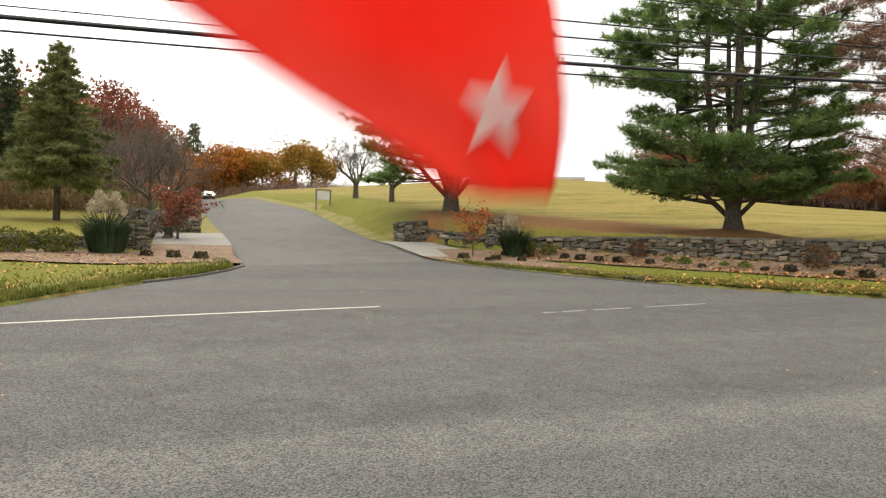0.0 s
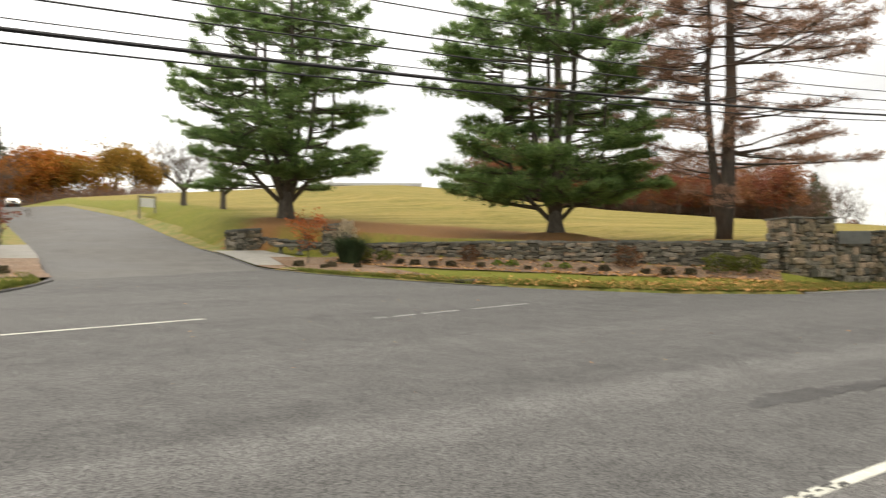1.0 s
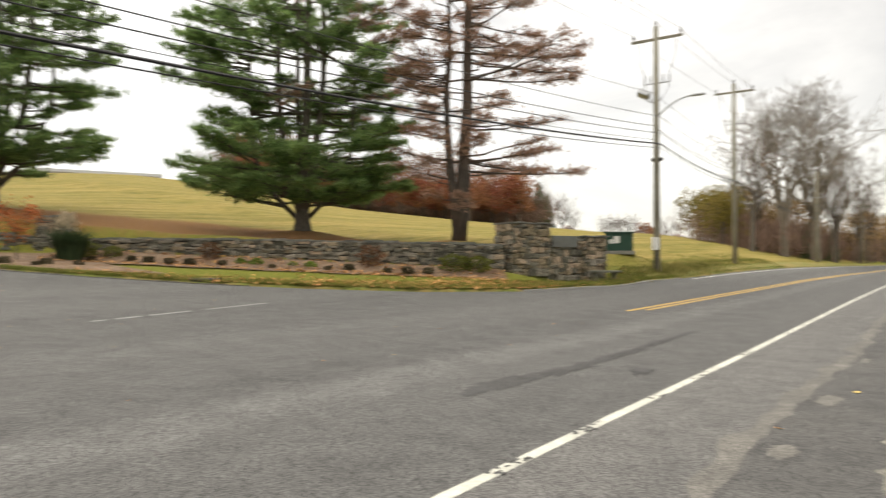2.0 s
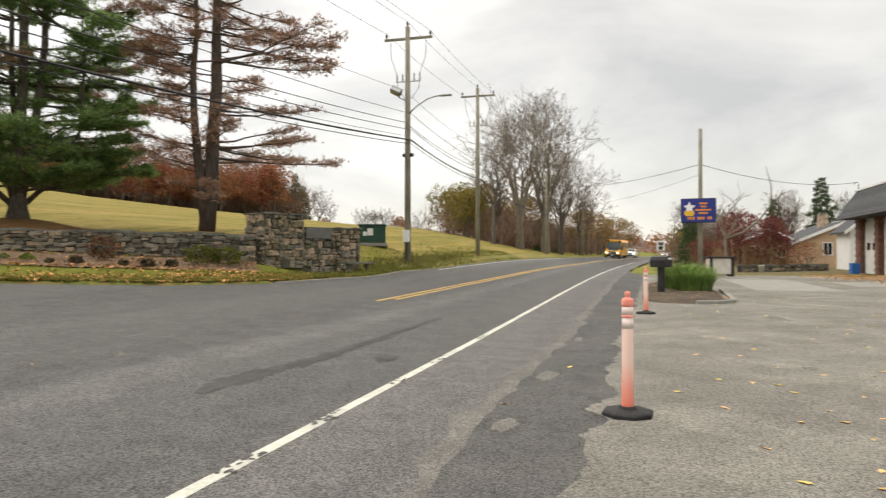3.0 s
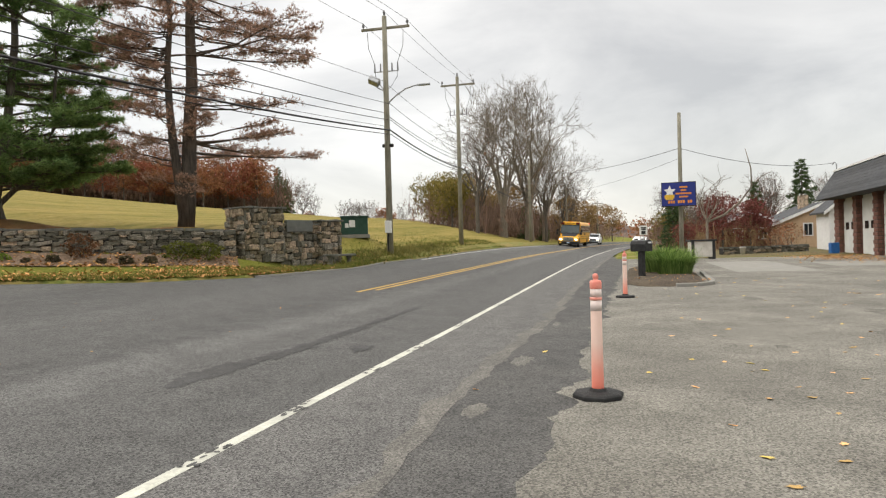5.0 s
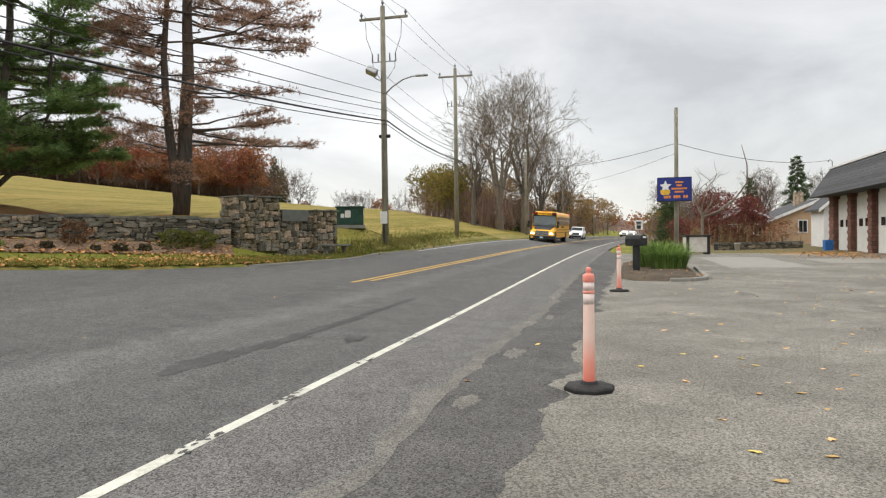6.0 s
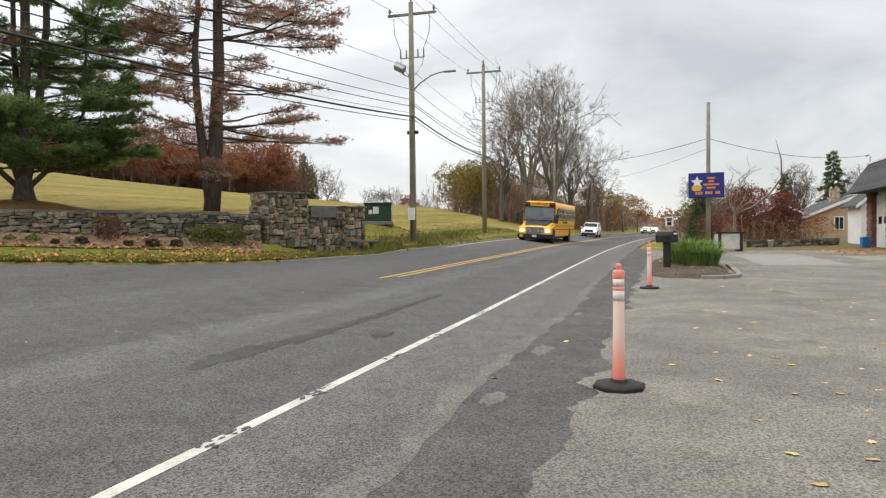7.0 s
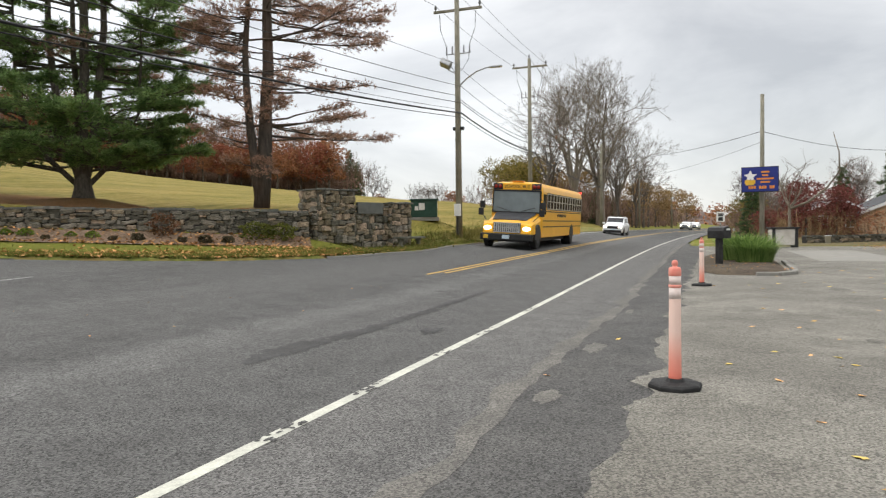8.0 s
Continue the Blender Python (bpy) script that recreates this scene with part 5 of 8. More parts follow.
put(w_thin, around([(a, 130 + 5 * math.cos(3 * a)) for a in (29.5, 31.5, 34.5, 36.2, 39.2, 42, 46.5, 48.5, 51)] + [(100, 92), (94.5, 118), (97.5, 96), (103, 90)], gt, (0.85, 1.1)))
put(w_bare, around([(25.6, 146), (24.8, 150), (28.6, 136), (27.8, 138), (22.3, 158), (21.6, 156), (20.9, 160), (20.2, 162), (17.6, 168), (29.6, 134), (102, 68), (99, 76)], gt, (0.66, 0.8)))
put(w_olive, around([(15.2, 112), (14.2, 108), (13.0, 112), (11.6, 108), (10.4, 112), (13.2, 128)], gt, (0.72, 0.95)))
put(leafy_tree("small_russet_tree", 79, 8, "small russet tree behind the field", M["russet"], 0.45, 1400, 0.24), around([(19.2, 160), (18.7, 158), (18.2, 165), (16.9, 168), (25.1, 156)], gt, (0.6, 0.8)))

# tall bare trees along the road
big = bare_tree("bare_maple", 81, 17, "tall bare grey tree beside the road", 5, 0.40, low=0.20, spread=0.5, material=M["bark_grey"], twig=1.0, split=3, twigs=9, wander=0.075, lift=0.13, keep=0.62, thin=0.0045, group="tall bare roadside trees")
put(big, [(86, 14.0, 0, 1.08), (93, 11.8, 100, 1.2), (108, 11.5, 220, 0.9)])
put(bare_tree("bare_ash", 82, 14, "slender bare tree beside the road", 4, 0.22, low=0.3, spread=0.4, twig=0.9, leaf=M["russet"], leafn=0.25, leafsize=0.09, twigs=14, thin=0.005, group="tall bare roadside trees"),
    [(80, 16.0, 0, 1.0), (101, 10.5, 80, 0.95), (118, 9.5, 200, 0.9), (126, 9.0, 20, 1.0), (92, 18, 0, 0.9), (112, 14, 130, 1.05), (138, 9, 70, 0.9)])
put(leafy_tree("roadside_orange_tree", 83, 9, "tan-brown autumn tree beside the road", M["tan_leaf"], 0.4, 2600, 0.15, group="roadside trees"), [(122, 10.5, 0, 0.9), (131, 10.0, 90, 1.0), (142, 8, 200, 1.1), (152, 8, 10, 1.0), (105, 17, 45, 1.0), (98, 20, 145, 1.1), (116, 16, 245, 1.1), (163, 6, 30, 1.1), (176, 3, 130, 1.1)])
copy_thing(w_olive, at(84, 20, turn=50, size=0.8))
copy_thing(w_olive, at(90, 22, turn=150, size=0.9))
copy_thing(w_fir, at(100, 13.5, turn=0, size=0.32))
copy_thing(w_fir, at(110, 12, turn=40, size=0.3))
# trees beyond the lot
put(leafy_tree("red_maple", 84, 6.5, "maroon-leaved maple behind the lot", M["maroon"], 0.5, 4500, 0.11, low=0.12, group="trees behind the lot"), [(72, -9.4, 0, 0.86), (74, -12.2, 120, 0.92), (66, -5.6, 220, 0.5)])
put(bare_tree("dead_birch", 85, 7.6, "pale dead tree with broken limbs behind the lot", 3, 0.10, low=0.34, spread=0.9, material=M["bark_grey"], twig=0.4, group="trees behind the lot", split=2, twigs=3), [(55, -6.3, 0, 1.0)])
birch = [o for o in scene.collection.objects if o.name == "dead_birch"][0]
b = Builder()
b.tube([(0, 0, 2.4), (0, -1.2, 2.9), (0.1, -2.3, 3.8), (0.1, -3.1, 4.9), (0, -3.05, 6.2), (0, -2.7, 7.6)], [0.10, 0.09, 0.08, 0.06, 0.045, 0.02], 6)
b.tube([(0.1, -3.1, 4.9), (0.2, -3.8, 5.6), (0.2, -4.5, 5.9)], [0.04, 0.03, 0.015], 5)
part("broken_limb", b, M["bark_grey"], birch, smooth=True)
put(bare_tree("bare_garden_tree", 86, 9, "brown bare tree behind the houses", 4, 0.18, low=0.25, spread=0.7, leaf=M["rust"], leafn=0.5, leafsize=0.06, twig=0.8, twigs=16, thin=0.006, group="trees behind the lot"),
    [(98, -17.5, 0, 1.05), (104, -19, 60, 1.05), (92, -9, 140, 0.7), (100, -11, 240, 0.8), (112, -6.5, 20, 1.0), (120, -9, 60, 1.0), (132, -10, 120, 1.1), (145, -16, 120, 1.1), (104, -26, 10, 1.0)])
copy_thing(w_fir, at(96, -21.6, turn=0, size=0.72))
copy_thing(w_fir, at(96, -16.2, turn=80, size=0.55))
copy_thing(w_fir, at(80, -5.4, turn=30, size=0.45))
copy_thing(w_olive, at(104, -7, turn=0, size=0.7))
copy_thing(w_olive, at(118, -6, turn=90, size=0.7))
for x, y, s in ((*polar(27.4, 132), 0.6), (*polar(26.8, 136), 0.5)):
    copy_thing(w_fir, at(x, y, turn=10, size=s))


def thicket(name, spots, seed, material, label, n=260, tall=5.0, size=0.42, twig=2.6):
    """Undergrowth and twigs that fill the woods between the trunks."""
    g = np.random.default_rng(seed)
    cs, tw, td = [], [], []
    for x, y in spots:
        z = zg(x, y)
        c = np.column_stack([g.normal(x, 2.2, n), g.normal(y, 2.2, n), z + tall * g.beta(1.1, 1.6, n) * g.uniform(0.7, 1.2)])
        cs.append(c[: n // 4])
        tw.append(c[n // 4:])
    b = Builder()
    for x, y in spots:
        for _ in range(3):
            px, py = g.normal(x, 2.0), g.normal(y, 2.0)
            z, h = zg(px, py), tall * g.uniform(0.7, 1.5)
            lx, ly = g.normal(0, 0.06 * h, 2)
            b.tube([(px, py, z - 0.3), (px + lx, py + ly, z + h)], [0.012 * h + 0.02, 0.02], 4, caps=False)
    b.quads(leaves(np.concatenate(cs), g, size * 0.7))
    q = np.concatenate(tw)
    b.tris(tufts(q, np.tile((0, 0, 1.0), (len(q), 1)), g, twig, 0.011 * twig, 4, 0.32))
    return tagged(part(name, b, material), label, "undergrowth", kind="stuff")


M["brush"] = mat("grey_brown_undergrowth", (0.15, 0.10, 0.075), (0.26, 0.175, 0.13), 0.8, 0.95, island=0.4, trans=0.15)
thicket("field_thicket", [polar(a, r) for a in np.arange(28, 53, 0.75) for r in (128, 134, 141)], 301, M["brush"], "grey-brown leafless undergrowth of the woods behind the field", 200, 6.0, 0.4)
thicket("hill_thicket", [polar(a, r) for a in np.arange(92, 112, 1.4) for r in (71, 79, 92)], 302, M["brush"], "brown undergrowth under the trees on the hill", 260, 6.0, 0.34)
thicket("ridge_thicket", [polar(a, r) for a in np.arange(77, 91, 0.9) for r in (132, 146)], 303, M["brush"], "brown brush below the autumn trees on the ridge", 200, 1.8, 0.3, 1.3)
thicket("far_field_thicket", [polar(a, r) for a in np.arange(13.5, 27.5, 0.7) for r in (150, 165)], 304, M["brush"], "bare brown brush on the far edge of the field", 180, 1.5, 0.2, 1.2)
thicket("roadside_thicket", [(x, 21 + 4 * math.sin(x) + float(bend(x))) for x in np.arange(86, 190, 2.4)], 305, M["brush"], "brown roadside brush under bare trees", 200, 3.5, 0.28)
thicket("lot_thicket", [(x, -9 - 0.12 * (x - 70) + 6 * math.sin(x * 1.7)) for x in np.arange(98, 150, 2.0)], 306, M["brush"], "brown brush beyond the parking lot", 200, 3.6, 0.3)

M["dry_brush"] = mat("tan_dry_brush", (0.17, 0.11, 0.055), (0.31, 0.21, 0.11), 0.8, 0.95, island=0.4, trans=0.2)
thicket("lawn_edge_thicket", [polar(a, r) for a in np.arange(94.5, 106, 0.9) for r in (61, 65)], 307, M["dry_brush"], "tan dry brush along the lawn's far edge", 260, 2.6, 0.26, 1.1)
thicket("near_roadside_thicket", [(x, -7.5 + float(bend(x)) - 2.4 * abs(math.sin(x * 1.3))) for x in np.arange(72, 150, 2.2)], 308, M["dry_brush"], "tan brush on the near side of the road", 220, 2.4, 0.2, 1.2)

# low far hill closing the road
b = Builder()
hx = np.linspace(-300, 260, 57)
rows = []
for dist, k in ((420, 0.0), (470, 0.55), (540, 0.9), (620, 1.0)):
    rows.append([(dist + 30 * math.sin(y * 0.011), y, -14 + k * (22 + 9 * math.sin(y * 0.013 + 1) + 3 * math.sin(y * 0.05))) for y in hx])
v = [p for r in rows for p in r]
n = len(hx)
b.add(v, [(i * n + j, i * n + j + 1, (i + 1) * n + j + 1, (i + 1) * n + j) for i in range(3) for j in range(n - 1)])
M["far_woods"] = mat("distant_autumn_woods", (0.07, 0.05, 0.045), (0.15, 0.105, 0.085), 0.12, 0.95, 1.0, 0.4, (0.17, 0.10, 0.06), 0.04, 0.5)
setting("backdrop_hill", b, M["far_woods"], "distant wooded hill in brown autumn colours")
g2 = np.random.default_rng(5)
cs = []
for _ in range(260):
    y = g2.uniform(-260, 240)
    d = g2.uniform(418, 560)
    k = np.interp(d, [420, 470, 540, 620], [0, 0.55, 0.9, 1.0])
    z = -14 + k * (22 + 9 * math.sin(y * 0.013 + 1) + 3 * math.sin(y * 0.05))
    cs.append(np.array((d, y, z + 3)) + g2.normal(0, 1, (60, 3)) * (3.0, 3.0, 2.6))
b = Builder()
b.quads(leaves(np.concatenate(cs), g2, 1.1))
tagged(part("far_trees", b, M["russet"]), "far brown autumn woods on the hill", "woods", kind="stuff")

# ---- things by the road ----
def faded_orange():
    """Sun-bleached orange plastic: pale above, still red-orange at the foot."""
    m = mat("sun_bleached_orange_plastic", (0.70, 0.42, 0.34), (0.78, 0.52, 0.43), 5.0, 0.55, 0.1, 40)
    n, l = m.node_tree.nodes, m.node_tree.links
    co, sp, rp = n.new("ShaderNodeTexCoord"), n.new("ShaderNodeSeparateXYZ"), n.new("ShaderNodeValToRGB")
    l.new(co.outputs["Object"], sp.inputs[0])
    l.new(sp.outputs["Z"], rp.inputs[0])
    rp.color_ramp.elements[0].position, rp.color_ramp.elements[0].color = 0.05, (0.72, 0.10, 0.055, 1)
    rp.color_ramp.elements[1].position, rp.color_ramp.elements[1].color = 0.50, (0.78, 0.58, 0.50, 1)
    e = rp.color_ramp.elements.new(0.24)
    e.color = (0.75, 0.26, 0.19, 1)
    mx = n.new("ShaderNodeMixRGB")
    mx.inputs[0].default_value = 0.8
    b = n["Principled BSDF"]
    old = b.inputs["Base Color"].links[0].from_socket
    l.new(old, mx.inputs[1])
    l.new(rp.outputs[0], mx.inputs[2])
    l.new(mx.outputs[0], b.inputs["Base Color"])
    return m


M["bleached"] = faded_orange()
M["orange_top"] = mat("faded_red_orange_plastic", (0.66, 0.20, 0.15), (0.74, 0.29, 0.23), 9.0, 0.55, c3=(0.7, 0.35, 0.28), scale3=9, amount3=0.5)
M["reflective"] = mat("white_reflective_tape", (0.66, 0.56, 0.52), (0.76, 0.66, 0.62), 20.0, 0.6, c3=(0.66, 0.5, 0.45), scale3=12, amount3=0.5)


def delineator(x, y, lean):
    t = thing("delineator_post", Matrix.Translation((x, y, zg(x, y) + 0.028)) @ Euler((radians(lean[0]), radians(lean[1]), 0.3)).to_matrix().to_4x4(), "faded orange plastic delineator post on a black rubber base", "delineator", "delineator posts")
    b = Builder()
    b.lathe([(0.235, 0), (0.235, 0.035), (0.215, 0.05), (0.09, 0.06), (0.07, 0.085), (0.06, 0.085)], 8)
    part("base", b, M["black"], t, bevel=0.006)
    b = Builder()
    b.lathe([(0.056, 0.06), (0.055, 0.1), (0.052, 0.5), (0.049, 0.98), (0.048, 0.985)], 20)
    part("tube", b, M["bleached"], t, smooth=True)
    for z0, z1 in ((0.785, 0.88), (0.91, 0.985)):
        b = Builder()
        b.lathe([(0.0505, z0), (0.0505, z1)], 20)
        part("reflective_band", b, M["reflective"], t, smooth=True)
    b = Builder()
    b.lathe([(0.051, 0.882), (0.055, 0.887), (0.055, 0.903), (0.051, 0.908)], 20)
    part("rib", b, M["orange_top"], t, smooth=True)
    b = Builder()
    b.lathe([(0.052, 0.985), (0.054, 0.99), (0.053, 1.045), (0.044, 1.06), (0.022, 1.064), (0.02, 1.075), (0.027, 1.085), (0.025, 1.11), (0.012, 1.122)], 20)
    part("cap", b, M["orange_top"], t, smooth=True)
    return t


delineator(6.95, -0.42, (0, -0.6))
delineator(17.9, -0.62, (0.3, 1.2))

# island with soil, a clump of grass, a mailbox and the sign
M["soil"] = mat("dark_mulch_soil", (0.035, 0.026, 0.018), (0.09, 0.066, 0.046), 10.0, 0.95, 1.0, 30, (0.11, 0.085, 0.05), 1.2, 0.5, fine=0.4, fscale=25)
rows = []
for i, x in enumerate(np.linspace(21.6, 34, 22)):
    y0, y1 = -0.5 - 0.02 * (x - 22), -2.95 - 0.03 * (x - 22)
    if i < 2:
        y0, y1 = y0 - 0.3 * (2 - i), y1 + 0.5 * (2 - i)
    rows.append([(x, y) for y in np.linspace(y1, y0, 8)])
isl = strip(rows, 0.05)
v = isl.v[-1].reshape(22, 8, 3)
v[1:-1, 1:-1, 2] += 0.09 + rng.normal(0, 0.015, (20, 6))
v[[0, -1], :, 2] -= 0.03
setting("ground_island", isl, M["soil"], "bare mulch bed at the lot's edge", smooth=True)
b = Builder()
pts = [(21.8, -1.35), (21.55, -2.0), (21.7, -2.6), (22.3, -3.05), (23.4, -3.18), (24.6, -3.22), (26.5, -3.3), (29, -3.4)]
for i in range(len(pts) - 1):
    if i == 0:
        continue
    p, q = np.array(pts[i]), np.array(pts[i + 1])
    d = (q - p) / np.linalg.norm(q - p)
    nrm = np.array((-d[1], d[0])) * 0.075
    p, q = p + d * 0.02, q - d * 0.02
    z = zg(*p)
    prism(b, [p - nrm, q - nrm, q + nrm, p + nrm], [z - 0.05] * 4, [z + 0.13] * 4)
tagged(part("kerb_island", b, M["concrete"], bevel=0.02), "pale concrete kerb round the mulch bed", "kerb", kind="structure")

M["reed"] = leafmat("green_ornamental_grass", (0.11, 0.19, 0.045), (0.24, 0.33, 0.10))
M["reed_dark"] = leafmat("dark_blue_green_grass", (0.035, 0.06, 0.03), (0.08, 0.115, 0.055))
M["plume"] = leafmat("cream_grass_plumes", (0.42, 0.35, 0.24), (0.60, 0.52, 0.38))


def grass_clump(name, x, y, tall, wide, label, material, n=900, plumes=0, stretch=1.0):
    g = np.random.default_rng(int(abs(x * 31 + y * 7)))
    t = thing(name, at(x, y), label, "ornamental grass")
    blades = []
    for _ in range(n):
        a, r = g.uniform(0, 2 * math.pi), wide * math.sqrt(g.random())
        p = np.array((math.cos(a) * r * 0.6 * stretch, math.sin(a) * r * 0.6, 0))
        out = np.array((math.cos(a), math.sin(a), 0)) * (0.15 + 0.55 * r / wide) + g.normal(0, 0.12, 3)
        L = tall * g.uniform(0.6, 1.1)
        q = p + np.array((0, 0, L * 0.62)) + out * L * 0.28
        e = q + np.array((0, 0, L * 0.18)) + out * L * 0.5
        s = unit(np.cross(out + (0, 0, 0.01), (0, 0, 1.0))) * 0.014
        blades.append([p - s, p + s, q + s * 0.9, q - s * 0.9])
        blades.append([q - s * 0.9, q + s * 0.9, e + s * 0.15, e - s * 0.15])
    b = Builder()
    b.quads(np.array(blades))
    part("blades", b, material, t)
    for k in range(plumes):
        a = g.uniform(0, 2 * math.pi)
        r = wide * 0.7 * math.sqrt(g.random())
        z = tall * g.uniform(0.95, 1.25)
        c = np.column_stack([g.normal(math.cos(a) * r, 0.05, 30), g.normal(math.sin(a) * r, 0.05, 30), z + g.uniform(-0.22, 0.22, 30)])
        b = Builder()
        b.tris(tufts(c, np.tile((0, 0, 1.0), (30, 1)), g, 0.16, 0.012, 4, 0.6))
        part("plume", b, M["plume"], t, "cream feathery plume")
    return t


grass_clump("ornamental_grass", 28.6, -2.05, 1.12, 1.2, "lush green ornamental grass in the mulch bed", M["reed"], 2400, stretch=1.4)
grass_clump("ornamental_grass", 27.0, -2.3, 0.92, 0.95, "lush green ornamental grass in the mulch bed", M["reed"], 1600)
grass_clump("pampas_grass", -1.75, 25.6, 1.5, 0.85, "dark pampas grass with cream plumes by the gate pier", M["reed_dark"], 1000, 26)
grass_clump("tall_grass", 13.75, 26.5, 1.35, 0.62, "dark tufted grass with pale tips beside the gate pier", M["reed_dark"], 1300, 9)

M["mailbox"] = mat("black_plastic", (0.015, 0.015, 0.016), (0.035, 0.035, 0.036), 8.0, 0.45)
t = thing("mailbox", pose(25.6, -1.15, zg(25.6, -1.15) + 0.1, 0, 0, 48) @ Matrix.Diagonal((1.0, 1.0, 1.12, 1)), "black mailbox on a thick black post in the mulch bed", "mailbox")
b = Builder()
b.box(-0.09, -0.09, -0.1, 0.09, 0.09, 0.78)
part("post", b, M["mailbox"], t, bevel=0.015)
b = Builder()
prof = [(-0.17, 0.78), (0.17, 0.78), (0.18, 1.0), (0.14, 1.1), (0.0, 1.14), (-0.14, 1.1), (-0.18, 1.0)]
k = len(prof)
b.add([(-0.34, y, z) for y, z in prof] + [(0.34, y, z) for y, z in prof], [tuple(range(k))[::-1], tuple(range(k, 2 * k))] + [(i, (i + 1) % k, k + (i + 1) % k, k + i) for i in range(k)])
part("box", b, M["mailbox"], t, bevel=0.012)
b = Builder()
b.box(-0.355, -0.10, 1.02, -0.345, 0.06, 1.07)
part("number_strip", b, M["white"], t, "plain white strip")

M["sign_blue"] = mat("deep_blue_sign_face", (0.018, 0.028, 0.17), (0.025, 0.038, 0.21), 2.0, 0.4)
M["sign_orange"] = mat("orange_sign_paint", (0.60, 0.20, 0.03), (0.72, 0.28, 0.05), 5.0, 0.5)
M["sign_gold"] = mat("gold_sign_paint", (0.62, 0.36, 0.03), (0.75, 0.48, 0.06), 5.0, 0.5)
t = thing("wooden_sign_pole", pose(37.6, -3.3, zg(37.6, -3.3), 0.2, 0, 0), "weathered wooden pole carrying a sign and cables", "pole")
b = Builder()
b.tube([(0, 0, -0.2), (0, 0, 7.65)], [0.12, 0.085], 10)
part("pole", b, M["pole"], t, smooth=True)
t = thing("blue_sign", pose(37.35, -3.2, 3.78, 0, 0, -4), "blue business sign with a star emblem fixed on the pole", "sign")
b = Builder()
b.box(-0.10, -0.82, -0.60, 0.10, 0.82, 0.60)
part("cabinet", b, M["black"], t, bevel=0.01)
b = Builder()
b.box(-0.112, -0.79, -0.57, -0.104, 0.79, 0.57)
part("face", b, M["sign_blue"], t)


def star_mesh(r, r2, axis_x, cy, cz, thick=0.006):
    pts = [((r if i % 2 == 0 else r2) * math.sin(math.pi * i / 5), (r if i % 2 == 0 else r2) * math.cos(math.pi * i / 5)) for i in range(10)]
    b = Builder()
    v = [(axis_x, cy - y, cz + z) for y, z in pts] + [(axis_x - thick, cy - y, cz + z) for y, z in pts]
    b.add(v, [tuple(range(10)), tuple(range(10, 20))[::-1]] + [(i, 10 + i, 10 + (i + 1) % 10, (i + 1) % 10) for i in range(10)])
    return b


part("star_emblem", star_mesh(0.30, 0.14, -0.114, 0.42, 0.15), M["white"], t, "white star emblem")
b = Builder()
b.box(-0.124, 0.20, -0.20, -0.114, 0.66, -0.02)
b.box(-0.124, 0.25, -0.27, -0.114, 0.61, -0.205)
part("gold_emblem", b, M["sign_gold"], t, "gold band under the star")
for y0, y1, z in ((-0.42, -0.05, 0.34), (-0.36, -0.1, 0.18), (-0.6, 0.14, 0.02), (-0.44, -0.02, -0.14)):
    b = Builder()
    b.box(-0.122, y0, z - 0.035, -0.114, y1, z + 0.045)
    part("text_bar", b, M["sign_orange"], t)
for i in range(10):
    if i in (3, 7):
        continue
    b = Builder()
    y = 0.5 - i * 0.115
    b.box(-0.122, y - 0.09, -0.45, -0.114, y, -0.31)
    part("text_bar", b, M["sign_orange"], t)
span("service_cable", (37.6, -3.3, 6.1), (82, 10.2, 10.0), 0.7, 0.014)
span("service_cable", (37.6, -3.3, 5.6), (82, 10.2, 7.6), 0.8, 0.008)
span("service_cable", (37.6, -3.3, 6.1), (55.2, -14.9, 6.65), 0.5, 0.014)

# cabinet beyond the bed
M["grubby"] = mat("grubby_white_plastic", (0.50, 0.47, 0.42), (0.66, 0.63, 0.58), 2.5, 0.6, c3=(0.36, 0.32, 0.27), scale3=1.6, amount3=0.5)
t = thing("white_bin", pose(46.8, -5.1, zg(46.8, -5.1) + 0.03, 0, 0, 8), "grubby white storage bin with black ends", "bin")
b = Builder()
b.box(-0.5, -0.72, 0.12, 0.5, 0.72, 1.08)
part("body", b, M["grubby"], t, bevel=0.04)
for s in (-1, 1):
    b = Builder()
    b.box(-0.54, s * 0.62 - 0.09, 0.0, 0.54, s * 0.62 + 0.09, 1.14)
    part("end_frame", b, M["mailbox"], t, bevel=0.015)
b = Builder()
b.box(-0.56, -0.8, 1.1, 0.56, 0.8, 1.2)
part("lid", b, M["mailbox"], t, bevel=0.02)
t = thing("white_bucket", pose(54.5, -8.6, zg(54.5, -8.6) + 0.05), "white plastic bucket by the low wall", "bucket")
b = Builder()
b.lathe([(0.17, 0), (0.2, 0.5), (0.215, 0.5), (0.215, 0.54)], 12)
part("body", b, M["white"], t, smooth=True)
t = thing("speed_sign", pose(58, -1.55 + float(bend(58)), zg(58, -1.55), 0, 0, 3), "white road sign on a thin steel post", "sign")
b = Builder()
b.tube([(0, 0, -0.2), (0, 0, 2.35)], 0.03, 6)
part("post", b, M["metal"], t)
b = Builder()
b.box(-0.05, -0.3, 1.65, -0.035, 0.3, 2.4)
part("panel", b, M["white"], t)
for z, h, w in ((2.22, 0.05, 0.2), (2.1, 0.05, 0.18), (1.85, 0.14, 0.16)):
    b = Builder()
    b.box(-0.058, -w, z - h, -0.051, w, z + h)
    part("text_bar", b, M["mailbox"], t)

